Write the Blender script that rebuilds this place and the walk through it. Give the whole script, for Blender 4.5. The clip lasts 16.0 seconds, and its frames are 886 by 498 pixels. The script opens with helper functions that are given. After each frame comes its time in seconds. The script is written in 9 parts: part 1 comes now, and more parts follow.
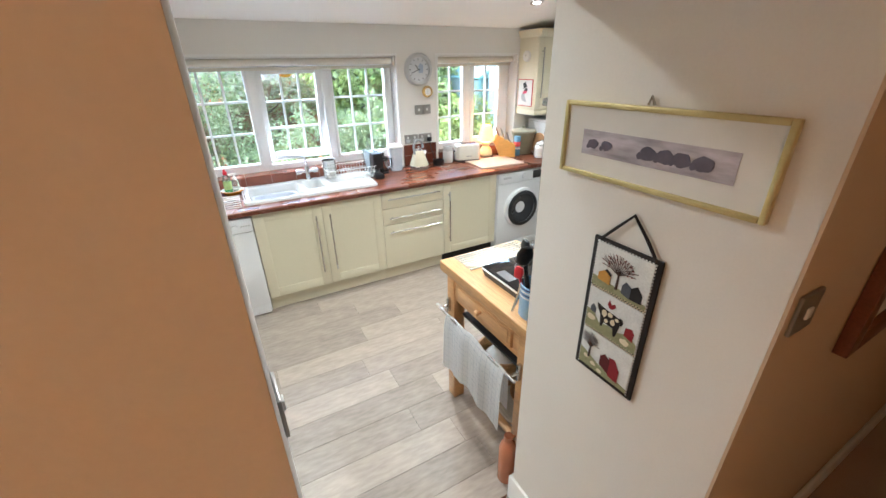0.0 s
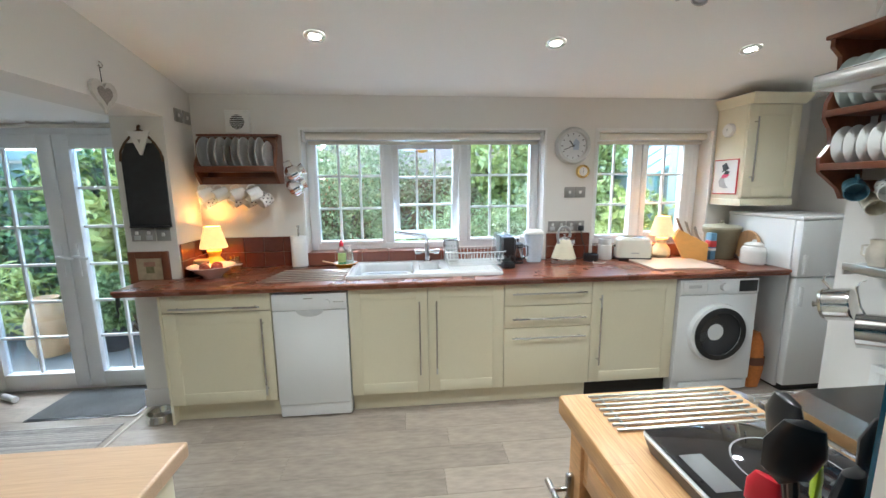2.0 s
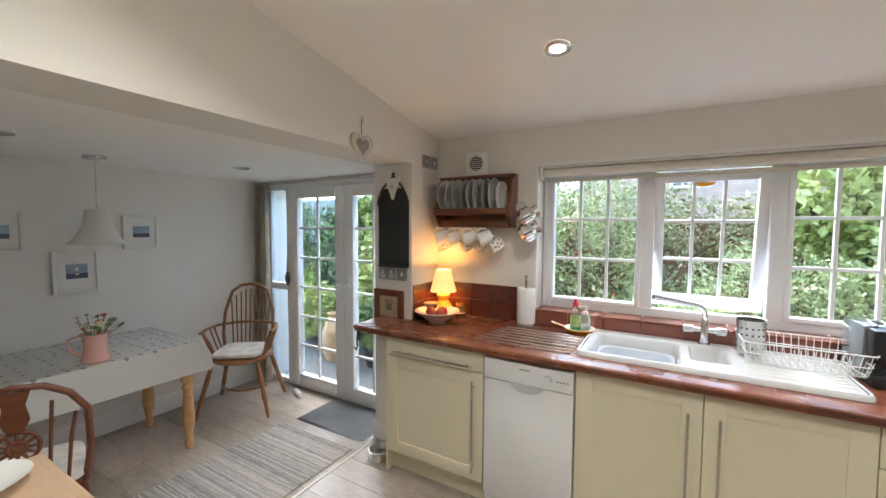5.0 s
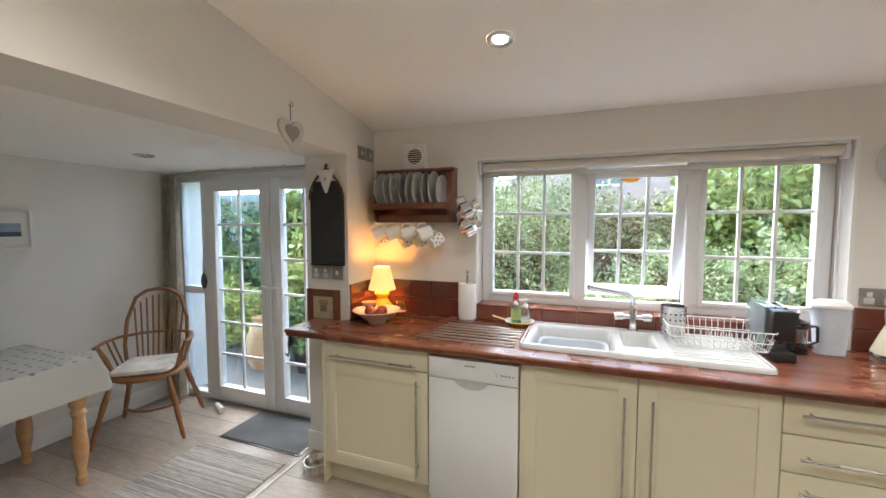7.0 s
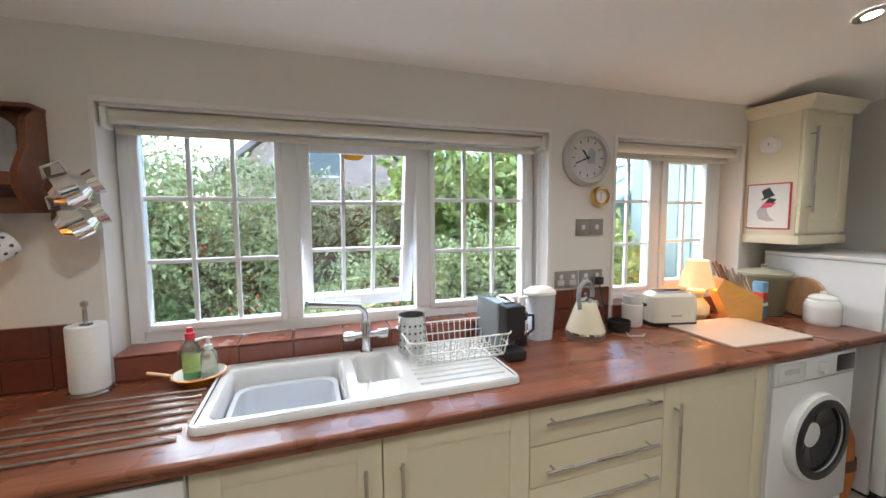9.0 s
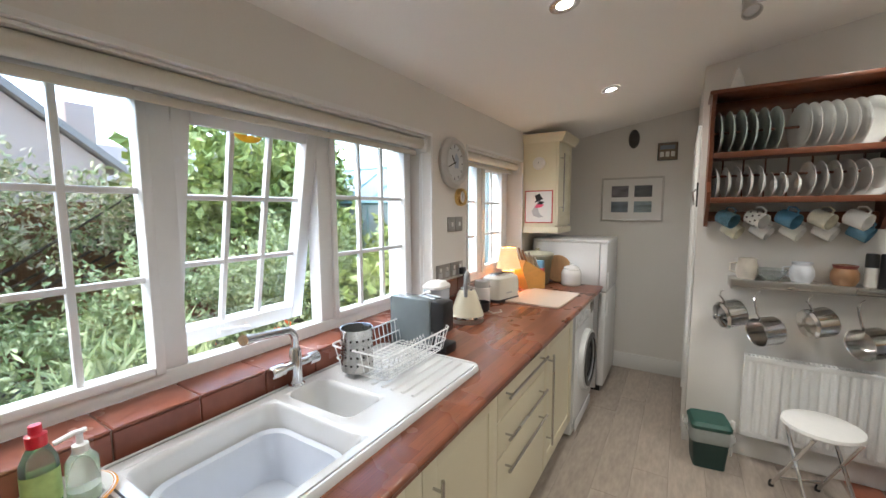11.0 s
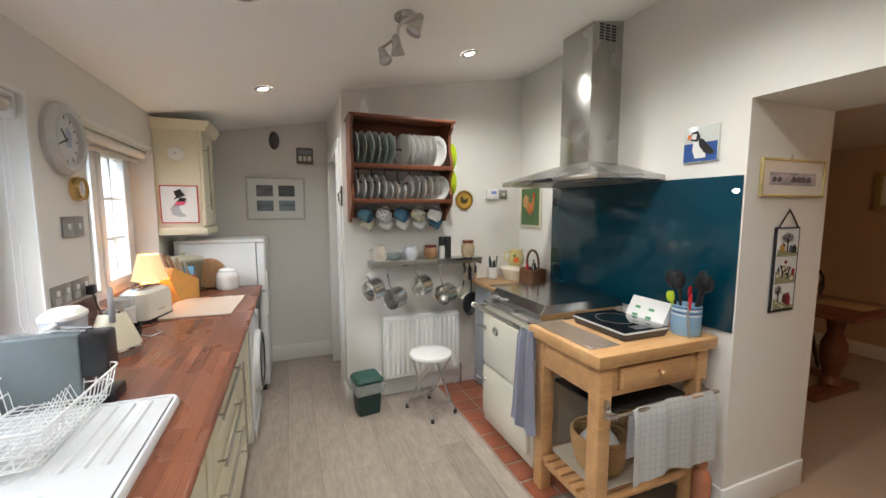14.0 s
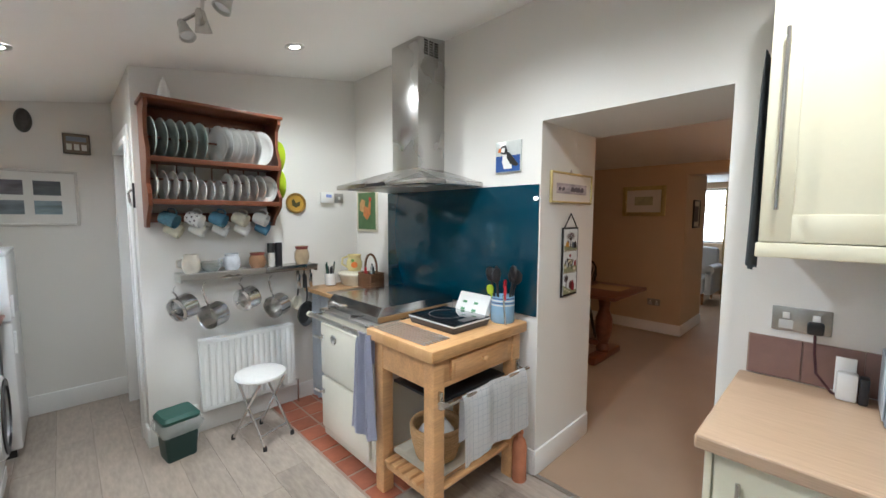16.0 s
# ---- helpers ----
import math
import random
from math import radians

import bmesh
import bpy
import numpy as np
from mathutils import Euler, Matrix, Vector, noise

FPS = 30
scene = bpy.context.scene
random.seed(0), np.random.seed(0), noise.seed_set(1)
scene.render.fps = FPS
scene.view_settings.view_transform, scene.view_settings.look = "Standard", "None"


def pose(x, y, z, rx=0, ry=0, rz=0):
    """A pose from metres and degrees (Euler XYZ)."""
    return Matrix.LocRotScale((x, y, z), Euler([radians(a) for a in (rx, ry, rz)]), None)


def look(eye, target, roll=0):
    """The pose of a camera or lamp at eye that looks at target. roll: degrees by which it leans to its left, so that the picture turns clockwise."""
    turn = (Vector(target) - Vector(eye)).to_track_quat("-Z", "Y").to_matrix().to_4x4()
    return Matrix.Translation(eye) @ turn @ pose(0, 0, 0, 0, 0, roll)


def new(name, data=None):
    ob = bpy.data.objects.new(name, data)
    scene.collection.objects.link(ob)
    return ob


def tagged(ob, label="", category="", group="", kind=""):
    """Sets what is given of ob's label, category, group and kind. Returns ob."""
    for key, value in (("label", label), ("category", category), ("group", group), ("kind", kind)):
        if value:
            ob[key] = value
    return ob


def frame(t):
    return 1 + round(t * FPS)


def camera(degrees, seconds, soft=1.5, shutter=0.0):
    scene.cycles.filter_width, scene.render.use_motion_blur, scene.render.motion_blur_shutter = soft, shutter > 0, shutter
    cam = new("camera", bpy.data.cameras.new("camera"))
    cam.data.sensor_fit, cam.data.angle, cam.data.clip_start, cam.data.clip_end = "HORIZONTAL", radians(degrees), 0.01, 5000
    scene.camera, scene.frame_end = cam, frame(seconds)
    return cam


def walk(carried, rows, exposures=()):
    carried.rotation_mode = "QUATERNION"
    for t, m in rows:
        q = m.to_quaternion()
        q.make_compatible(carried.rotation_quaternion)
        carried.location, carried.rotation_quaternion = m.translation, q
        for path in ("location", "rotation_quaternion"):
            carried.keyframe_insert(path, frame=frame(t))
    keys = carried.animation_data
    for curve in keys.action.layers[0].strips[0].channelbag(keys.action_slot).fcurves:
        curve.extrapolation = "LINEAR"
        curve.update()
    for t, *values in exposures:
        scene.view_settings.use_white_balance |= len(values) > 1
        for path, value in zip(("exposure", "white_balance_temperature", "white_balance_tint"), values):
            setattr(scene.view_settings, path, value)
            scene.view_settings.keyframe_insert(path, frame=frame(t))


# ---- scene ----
cam = camera(97.3, 16.0)
PATH = [
    (0, (0.023, -0.072, 1.841), (0.884, 1.517, 0.986), -1.1),
    (0.3, (0.104, 0.006, 1.772), (0.975, 1.631, 0.997), -1.1),
    (0.6, (0.172, 0.074, 1.71), (1.013, 1.753, 1.023), -1.2),
    (1.1, (0.292, 0.199, 1.59), (0.998, 1.983, 1.028), -1.0),
    (1.5, (0.366, 0.38, 1.48), (0.883, 2.258, 1.027), -0.9),
    (2, (0.46, 0.55, 1.504), (0.644, 2.516, 1.184), -0.6),
    (2.5, (0.501, 0.715, 1.53), (0.34, 2.698, 1.328), -0.3),
    (3, (0.468, 0.854, 1.527), (0.004, 2.795, 1.392), 0.0),
    (3.5, (0.423, 0.968, 1.531), (-0.29, 2.834, 1.419), 0.2),
    (4, (0.443, 1.051, 1.529), (-0.492, 2.816, 1.424), 0.4),
    (6.3, (0.393, 1.123, 1.541), (-0.623, 2.842, 1.425), 0.3),
    (7, (0.356, 1.16, 1.52), (-0.329, 3.035, 1.392), 0.0),
    (7.5, (0.386, 1.311, 1.504), (0.007, 3.27, 1.364), -0.2),
    (8, (0.454, 1.489, 1.515), (0.411, 3.484, 1.373), -0.5),
    (8.5, (0.451, 1.689, 1.512), (0.765, 3.658, 1.356), -0.7),
    (10.8, (-0.167, 2.389, 1.516), (1.443, 3.559, 1.323), 0.0),
    (11, (-0.232, 2.429, 1.529), (1.465, 3.469, 1.329), -0.3),
    (11.5, (-0.295, 2.494, 1.526), (1.569, 3.188, 1.318), -0.3),
    (12, (-0.314, 2.59, 1.515), (1.646, 2.927, 1.302), -0.2),
    (12.5, (-0.33, 2.662, 1.52), (1.659, 2.666, 1.308), -0.1),
    (13, (-0.329, 2.703, 1.516), (1.639, 2.414, 1.305), -0.0),
    (13.4, (-0.331, 2.703, 1.517), (1.601, 2.23, 1.305), -0.0),
    (13.5, (-0.324, 2.711, 1.518), (1.595, 2.189, 1.307), 0.1),
    (14, (-0.327, 2.729, 1.518), (1.525, 2.002, 1.313), 0.0),
    (14.5, (-0.326, 2.722, 1.516), (1.449, 1.822, 1.316), 0.1),
    (15, (-0.329, 2.701, 1.51), (1.351, 1.633, 1.317), 0.1),
    (15.5, (-0.332, 2.682, 1.508), (1.23, 1.447, 1.322), 0.1),
    (16, (-0.33, 2.679, 1.499), (1.097, 1.288, 1.328), 0.2),
]
walk(cam, [(t, look(eye, target, roll)) for t, eye, target, roll in PATH],
     [(0.0, 4.3, 5600, 3), (0.25, 4.22, 5500, 3), (0.5, 4.15, 5400, 2), (1.0, 4.0, 5450, 1), (2.0, 3.92, 5500, 1), (3.5, 3.87, 5850, 5), (7.0, 3.82, 6200, 7), (8.5, 3.57, 6100, 7), (11.0, 3.45, 6200, 7), (12.5, 3.42, 6450, 7), (13.5, 3.52, 6250, 7), (15.0, 3.8, 5700, 3), (16.0, 3.82, 5550, 4)])

# ---- light: an overcast sky, a wide soft sun, warm ceiling lamps ----
world = bpy.data.worlds.new("sky")
scene.world = world
world.use_nodes = True
wn = world.node_tree
sky = wn.nodes.new("ShaderNodeTexSky")
sky.sky_type = "NISHITA"
sky.sun_disc = False
sky.sun_elevation, sky.sun_rotation = radians(50), radians(328)
sky.air_density, sky.dust_density = 1.0, 1.5
wn.links.new(sky.outputs[0], wn.nodes["Background"].inputs[0])
wn.nodes["Background"].inputs[1].default_value = 0.15
sun_data = bpy.data.lights.new("sun", "SUN")
sun_data.energy, sun_data.angle, sun_data.color = 0.5, radians(60), (1.0, 0.97, 0.93)
sun = new("sun", sun_data)
sun.matrix_world = look((-4.45, 7.1, 10), (0, 0, 0.0))

# ---- tools ----
MATS = {}


def mat(name, color, rough=0.5, metal=0.0, vary=0.08, grain=40.0, bump=0.0, patch=3.0, spec=0.5, stretch=(1, 1, 1),
        emit=0.0, transmit=0.0, coat=0.0, sheen=0.0, rnd=0.0, island=0.0, alpha=1.0, rough_vary=0.0, subsurface=0.0):
    """A node material: base colour varied at two scales, with fine relief."""
    if name in MATS:
        return MATS[name]
    m = bpy.data.materials.new(name)
    m.use_nodes = True
    nt = m.node_tree
    N, L = nt.nodes, nt.links
    b = N["Principled BSDF"]
    b.inputs["Roughness"].default_value = rough
    b.inputs["Metallic"].default_value = metal
    b.inputs["Specular IOR Level"].default_value = spec
    b.inputs["Coat Weight"].default_value = coat
    b.inputs["Sheen Weight"].default_value = sheen
    b.inputs["Transmission Weight"].default_value = transmit
    b.inputs["Alpha"].default_value = alpha
    b.inputs["Subsurface Weight"].default_value = subsurface
    b.inputs["Subsurface Radius"].default_value = (0.01, 0.008, 0.006)
    c = (*color, 1.0)
    if emit:
        b.inputs["Emission Color"].default_value = c
        b.inputs["Emission Strength"].default_value = emit
    tc = N.new("ShaderNodeTexCoord")
    mp = N.new("ShaderNodeMapping")
    mp.inputs["Scale"].default_value = stretch
    L.new(tc.outputs["Object"], mp.inputs[0])
    big, fine = N.new("ShaderNodeTexNoise"), N.new("ShaderNodeTexNoise")
    big.inputs["Scale"].default_value, fine.inputs["Scale"].default_value = patch, grain
    big.inputs["Detail"].default_value, fine.inputs["Detail"].default_value = 3, 4
    L.new(mp.outputs[0], big.inputs["Vector"]), L.new(mp.outputs[0], fine.inputs["Vector"])
    add = N.new("ShaderNodeMath")
    add.operation = "ADD"
    L.new(big.outputs[0], add.inputs[0]), L.new(fine.outputs[0], add.inputs[1])
    level = add.outputs[0]
    for amount, node, socket in ((rnd, "ShaderNodeObjectInfo", "Random"), (island, "ShaderNodeNewGeometry", "Random Per Island")):
        if amount:
            src, mad = N.new(node), N.new("ShaderNodeMath")
            mad.operation = "MULTIPLY_ADD"
            mad.inputs[1].default_value = amount
            L.new(src.outputs[socket], mad.inputs[0]), L.new(level, mad.inputs[2])
            level = mad.outputs[0]
    ramp = N.new("ShaderNodeMapRange")
    ramp.inputs["From Min"].default_value, ramp.inputs["From Max"].default_value = 0.6, 1.4 + rnd + island
    ramp.inputs["To Min"].default_value, ramp.inputs["To Max"].default_value = 1 - vary * (1 + rnd + island), 1 + vary * (1 + rnd + island)
    L.new(level, ramp.inputs["Value"])
    mul = N.new("ShaderNodeVectorMath")
    mul.operation = "SCALE"
    mul.inputs[0].default_value = color
    L.new(ramp.outputs[0], mul.inputs["Scale"])
    L.new(mul.outputs[0], b.inputs["Base Color"])
    if rough_vary:
        rr = N.new("ShaderNodeMapRange")
        rr.inputs["From Min"].default_value, rr.inputs["From Max"].default_value = 0.3, 0.7
        rr.inputs["To Min"].default_value, rr.inputs["To Max"].default_value = rough - rough_vary, rough + rough_vary
        L.new(big.outputs[0], rr.inputs["Value"]), L.new(rr.outputs[0], b.inputs["Roughness"])
    if bump:
        bp = N.new("ShaderNodeBump")
        bp.inputs["Strength"].default_value, bp.inputs["Distance"].default_value = bump, 0.004
        L.new(fine.outputs[0], bp.inputs["Height"]), L.new(bp.outputs[0], b.inputs["Normal"])
    MATS[name] = m
    return m


def mesh_of(name, bm, material, smooth=False):
    me = bpy.data.meshes.new(name)
    bm.normal_update()
    bm.to_mesh(me)
    bm.free()
    for mm in (material if isinstance(material, (list, tuple)) else [material]):
        me.materials.append(mm)
    if smooth:
        me.polygons.foreach_set("use_smooth", [True] * len(me.polygons))
        me.set_sharp_from_angle(angle=radians(35))
    return me


def part(name, bm, material, parent, label="", smooth=True):
    """Links a bmesh as one mesh object under a thing or a part."""
    ob = new(name, mesh_of(name, bm, material, smooth))
    ob.parent = parent
    return tagged(ob, label)


def thing(name, label, category, m=None, group=""):
    ob = new(name)
    ob.empty_display_size = 0.05
    if m is not None:
        ob.matrix_world = m
    return tagged(ob, label, category, group)


def solo(name, bm, material, label, category, m=None, group="", kind="", smooth=True):
    ob = new(name, mesh_of(name, bm, material, smooth))
    if m is not None:
        ob.matrix_world = m
    return tagged(ob, label, category, group, kind)


def struct(name, bm, material, label="", smooth=False):
    return tagged(new(name, mesh_of(name, bm, material, smooth)), label, kind="structure")


def box(x0, x1, y0, y1, z0, z1, bevel=0.0, bm=None, seg=2, mi=0):
    bm = bm or bmesh.new()
    vs = [bm.verts.new((x, y, z)) for z in (z0, z1) for y in (y0, y1) for x in (x0, x1)]
    fs = [bm.faces.new([vs[i] for i in q]) for q in ((0, 2, 3, 1), (4, 5, 7, 6), (0, 1, 5, 4), (2, 6, 7, 3), (0, 4, 6, 2), (1, 3, 7, 5))]
    for f in fs:
        f.material_index = mi
    if bevel:
        es = list({e for f in fs for e in f.edges})
        bmesh.ops.bevel(bm, geom=es, offset=bevel, segments=seg, affect="EDGES", profile=0.5)
    return bm


def lathe(profile, seg=32, bm=None, at=(0, 0, 0), squash=(1, 1)):
    """Turns (radius, height) pairs round z."""
    bm = bm or bmesh.new()
    rings = []
    for r, z in profile:
        if r < 1e-5:
            rings.append([bm.verts.new((at[0], at[1], at[2] + z))])
        else:
            rings.append([bm.verts.new((at[0] + r * squash[0] * math.cos(2 * math.pi * i / seg),
                                        at[1] + r * squash[1] * math.sin(2 * math.pi * i / seg), at[2] + z)) for i in range(seg)])
    for a, b in zip(rings, rings[1:]):
        for i in range(seg):
            j = (i + 1) % seg
            if len(a) == 1 and len(b) > 1:
                bm.faces.new((a[0], b[j], b[i]))
            elif len(b) == 1 and len(a) > 1:
                bm.faces.new((a[i], a[j], b[0]))
            elif len(a) > 1:
                bm.faces.new((a[i], a[j], b[j], b[i]))
    bmesh.ops.recalc_face_normals(bm, faces=bm.faces)
    return bm


def tube(points, r, seg=8, bm=None, closed=False, radii=None, flat=1.0):
    """A round bar along points; flat squashes it sideways."""
    bm = bm or bmesh.new()
    ps = [Vector(p) for p in points]
    n = len(ps)
    rings, up = [], None
    for i, p in enumerate(ps):
        if closed:
            d = ps[(i + 1) % n] - ps[i - 1]
        else:
            d = ps[min(i + 1, n - 1)] - ps[max(i - 1, 0)]
        d.normalize()
        if up is None:
            up = Vector((0, 0, 1)) if abs(d.z) < 0.9 else Vector((1, 0, 0))
        s = d.cross(up).normalized()
        up = s.cross(d).normalized()
        rr = radii[i] if radii else r
        rings.append([bm.verts.new(p + s * (rr * math.cos(2 * math.pi * k / seg)) + up * (rr * flat * math.sin(2 * math.pi * k / seg))) for k in range(seg)])
    for i in range(n if closed else n - 1):
        a, b = rings[i], rings[(i + 1) % n]
        for k in range(seg):
            bm.faces.new((a[k], a[(k + 1) % seg], b[(k + 1) % seg], b[k]))
    if not closed:
        bm.faces.new(rings[0][::-1]), bm.faces.new(rings[-1])
    bmesh.ops.recalc_face_normals(bm, faces=bm.faces)
    return bm


def arc(cx, cz, r, a0, a1, n=10, y=0.0):
    return [(cx + r * math.cos(radians(a0 + (a1 - a0) * i / n)), y, cz + r * math.sin(radians(a0 + (a1 - a0) * i / n))) for i in range(n + 1)]


def poly(pts, depth, bm=None, axis="y", at=0.0):
    """A flat outline of (u, v) pairs given thickness along an axis."""
    bm = bm or bmesh.new()
    put = {"y": lambda u, v, d: (u, d, v), "x": lambda u, v, d: (d, u, v), "z": lambda u, v, d: (u, v, d)}[axis]
    a = [bm.verts.new(put(u, v, at)) for u, v in pts]
    b = [bm.verts.new(put(u, v, at + depth)) for u, v in pts]
    n = len(pts)
    bm.faces.new(a), bm.faces.new(b[::-1])
    for i in range(n):
        bm.faces.new((a[i], b[i], b[(i + 1) % n], a[(i + 1) % n]))
    bmesh.ops.recalc_face_normals(bm, faces=bm.faces)
    return bm


def loft(rings, bm=None, cap=True):
    """Joins rings of the same number of points."""
    bm = bm or bmesh.new()
    rs = [[bm.verts.new(p) for p in ring] for ring in rings]
    n = len(rs[0])
    for a, b in zip(rs, rs[1:]):
        for i in range(n):
            bm.faces.new((a[i], a[(i + 1) % n], b[(i + 1) % n], b[i]))
    if cap:
        bm.faces.new(rs[0][::-1]), bm.faces.new(rs[-1])
    bmesh.ops.recalc_face_normals(bm, faces=bm.faces)
    return bm


def rrect(cx, cy, w, d, r, z, n=5):
    """A ring with the outline of a rounded rectangle, level at z."""
    out = []
    for sx, sy, a in ((1, 1, 0), (-1, 1, 90), (-1, -1, 180), (1, -1, 270)):
        for i in range(n + 1):
            t = radians(a + 90 * i / n)
            out.append((cx + sx * (w / 2 - r) + r * math.cos(t), cy + sy * (d / 2 - r) + r * math.sin(t), z))
    return out


def spin(bm, m):
    bmesh.ops.transform(bm, matrix=m, verts=bm.verts)
    return bm


# ---- materials ----
WALL = mat("wall_paint", (0.755, 0.73, 0.69), 0.85, vary=0.025, grain=160, bump=0.10, patch=1.2)
CEIL = mat("ceiling_paint", (0.885, 0.87, 0.84), 0.9, vary=0.02, grain=120, bump=0.06, patch=0.9)
WARMWALL = mat("warm_wall_paint", (0.60, 0.46, 0.32), 0.85, vary=0.03, grain=140, bump=0.1, patch=1.2)
GLOSSWHITE = mat("white_gloss_paint", (0.80, 0.79, 0.77), 0.35, vary=0.02, grain=60, bump=0.02)
UPVC = mat("white_upvc", (0.82, 0.83, 0.84), 0.28, vary=0.015, grain=80)
CREAM = mat("cream_lacquer", (0.74, 0.69, 0.52), 0.32, vary=0.02, grain=60, bump=0.01, patch=2)
STEEL = mat("brushed_steel", (0.55, 0.54, 0.52), 0.27, 1.0, vary=0.025, grain=60, rough_vary=0.04)
CHROME = mat("chrome", (0.78, 0.78, 0.79), 0.1, 1.0, vary=0.02, grain=30)
WHITEGOODS = mat("white_enamel", (0.80, 0.81, 0.82), 0.25, vary=0.015, grain=60)
CERAMIC = mat("glazed_ceramic", (0.66, 0.67, 0.68), 0.12, vary=0.015, grain=20, coat=0.3)
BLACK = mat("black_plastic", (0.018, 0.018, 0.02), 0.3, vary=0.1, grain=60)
# near-black that stands in for the shade inside holes, slots and gaps
DARK = mat("gap_shade", (0.02, 0.018, 0.016), 0.8)
GREYPLATE = mat("brushed_grey_plate", (0.38, 0.37, 0.35), 0.35, 0.8, vary=0.06, grain=90)
# grey tint added to the panes to dim the garden seen through them
GLAZING = mat("dimming_glazing", (0.71, 0.74, 0.73), 0.01, transmit=1.0, vary=0.0)
GLASS = mat("clear_glass", (0.97, 0.99, 0.98), 0.02, transmit=1.0, vary=0.0)
PINE = mat("pine", (0.58, 0.33, 0.145), 0.42, vary=0.22, grain=14, patch=2.2, stretch=(9, 1.0, 9), bump=0.05, coat=0.15)
DARKWOOD = mat("dark_red_wood", (0.155, 0.05, 0.023), 0.34, vary=0.3, grain=18, stretch=(2, 9, 9), bump=0.04, coat=0.15)
OAK = mat("mid_brown_wood", (0.27, 0.115, 0.04), 0.38, vary=0.28, grain=18, stretch=(8, 8, 1.4), bump=0.04, coat=0.2)
CARPET = mat("beige_carpet", (0.37, 0.255, 0.17), 0.95, vary=0.12, grain=420, bump=0.5, patch=2.5, sheen=0.3)


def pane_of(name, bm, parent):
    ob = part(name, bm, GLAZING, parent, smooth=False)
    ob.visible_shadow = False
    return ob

# ---- the building ----
YN, YS, XE, XR, XW = 3.6, 0.80, 3.80, 2.70, -3.10      # window wall, range wall, end wall, rack wall, dining wall
JL, JN, JR, YIN, OPZ = -0.005, 0.013, 0.835, 0.148, 2.008           # opening to the carpeted room
WX0, WX1, SX0, SX1, WZ0, WZ1 = -0.30, 1.554, 1.98, 2.955, 1.005, 1.921
PX0, PX1, PY, DZ = -1.366, -1.05, 3.26, 1.955            # pier and the lower dining ceiling
FX0, FX1, FZ = -3.0, -1.30, 1.93                         # glazed doors


def ceil_z(y):
    return 2.168 + 0.172 * (YN - y)


def walls(name, boxes, material=WALL, label=""):
    bm = bmesh.new()
    for b in boxes:
        box(*b, bm=bm)
    return struct(name, bm, material, label)


T = 0.30
walls("wall_north", [(PX1, WX0, YN, YN + T, 0, 2.9), (WX1, SX0, YN, YN + T, 0, 2.9), (SX1, XE + T, YN, YN + T, 0, 2.9),
                     (WX0, WX1, YN, YN + T, 0, WZ0 - 0.02), (WX0, WX1, YN, YN + T, WZ1, 2.9), (SX0, SX1, YN, YN + T, 0, WZ0 - 0.02), (SX0, SX1, YN, YN + T, WZ1, 2.9)],
      label="pale warm grey painted window wall")
walls("wall_east", [(XE, XE + T, 2.35, YN, 0, 2.9)], label="pale grey painted end wall")
# the block behind the hanging plate rack, with a doorway on the passage side
walls("wall_rack", [(XR, XR + 0.10, YS, 2.35, 0, 2.9), (XR + 0.10, 2.86, 2.25, 2.35, 0, 2.9), (3.62, XE + T, 2.25, 2.35, 0, 2.9), (2.86, 3.62, 2.25, 2.35, 1.99, 2.9)],
      label="pale grey painted wall with a doorway")
bm = poly([(JR, YS), (XE + T, YS), (XE + T, YIN), (JR + 0.003, YIN)], 2.9, axis="z", at=0.0)
poly([(PX1 - 2.35, YS), (JL, YS), (JN, YIN), (PX1 - 2.35, YIN)], 2.9, bm=bm, axis="z", at=0.0)
box(JL, JR, YIN, YS, OPZ, 2.9, bm=bm)
struct("wall_south", bm, WALL, "thick pale painted wall with a wide opening")
walls("wall_pier", [(PX0, PX1, PY, YN + T, 0, DZ), (PX0, PX1, YS, YN + T, DZ, 2.9)], label="painted pier and dropped beam")
walls("wall_west", [(XW - 0.25, XW, YS, YN + T, 0, 2.2)], label="pale painted dining wall")
walls("wall_garden_door", [(XW, FX0, YN, YN + T, 0, 2.2), (FX0, PX0, YN, YN + T, FZ, 2.2)])
# ceilings
bm = bmesh.new()
for x0, x1 in ((PX1, XE + T),):
    a = [(x0, YN + T, ceil_z(YN + T)), (x1, YN + T, ceil_z(YN + T)), (x1, YS - 0.1, ceil_z(YS - 0.1)), (x0, YS - 0.1, ceil_z(YS - 0.1))]
    v = [bm.verts.new(p) for p in a] + [bm.verts.new((p[0], p[1], 3.0)) for p in a]
    for q in ((0, 1, 2, 3), (7, 6, 5, 4), (0, 4, 5, 1), (1, 5, 6, 2), (2, 6, 7, 3), (3, 7, 4, 0)):
        bm.faces.new([v[i] for i in q])
bmesh.ops.recalc_face_normals(bm, faces=bm.faces)
struct("ceiling", bm, CEIL, "white sloping kitchen ceiling")
walls("ceiling_dining", [(XW - 0.25, PX0, YS, YN + T, DZ + 0.004, 2.3)], CEIL, "low white dining ceiling")
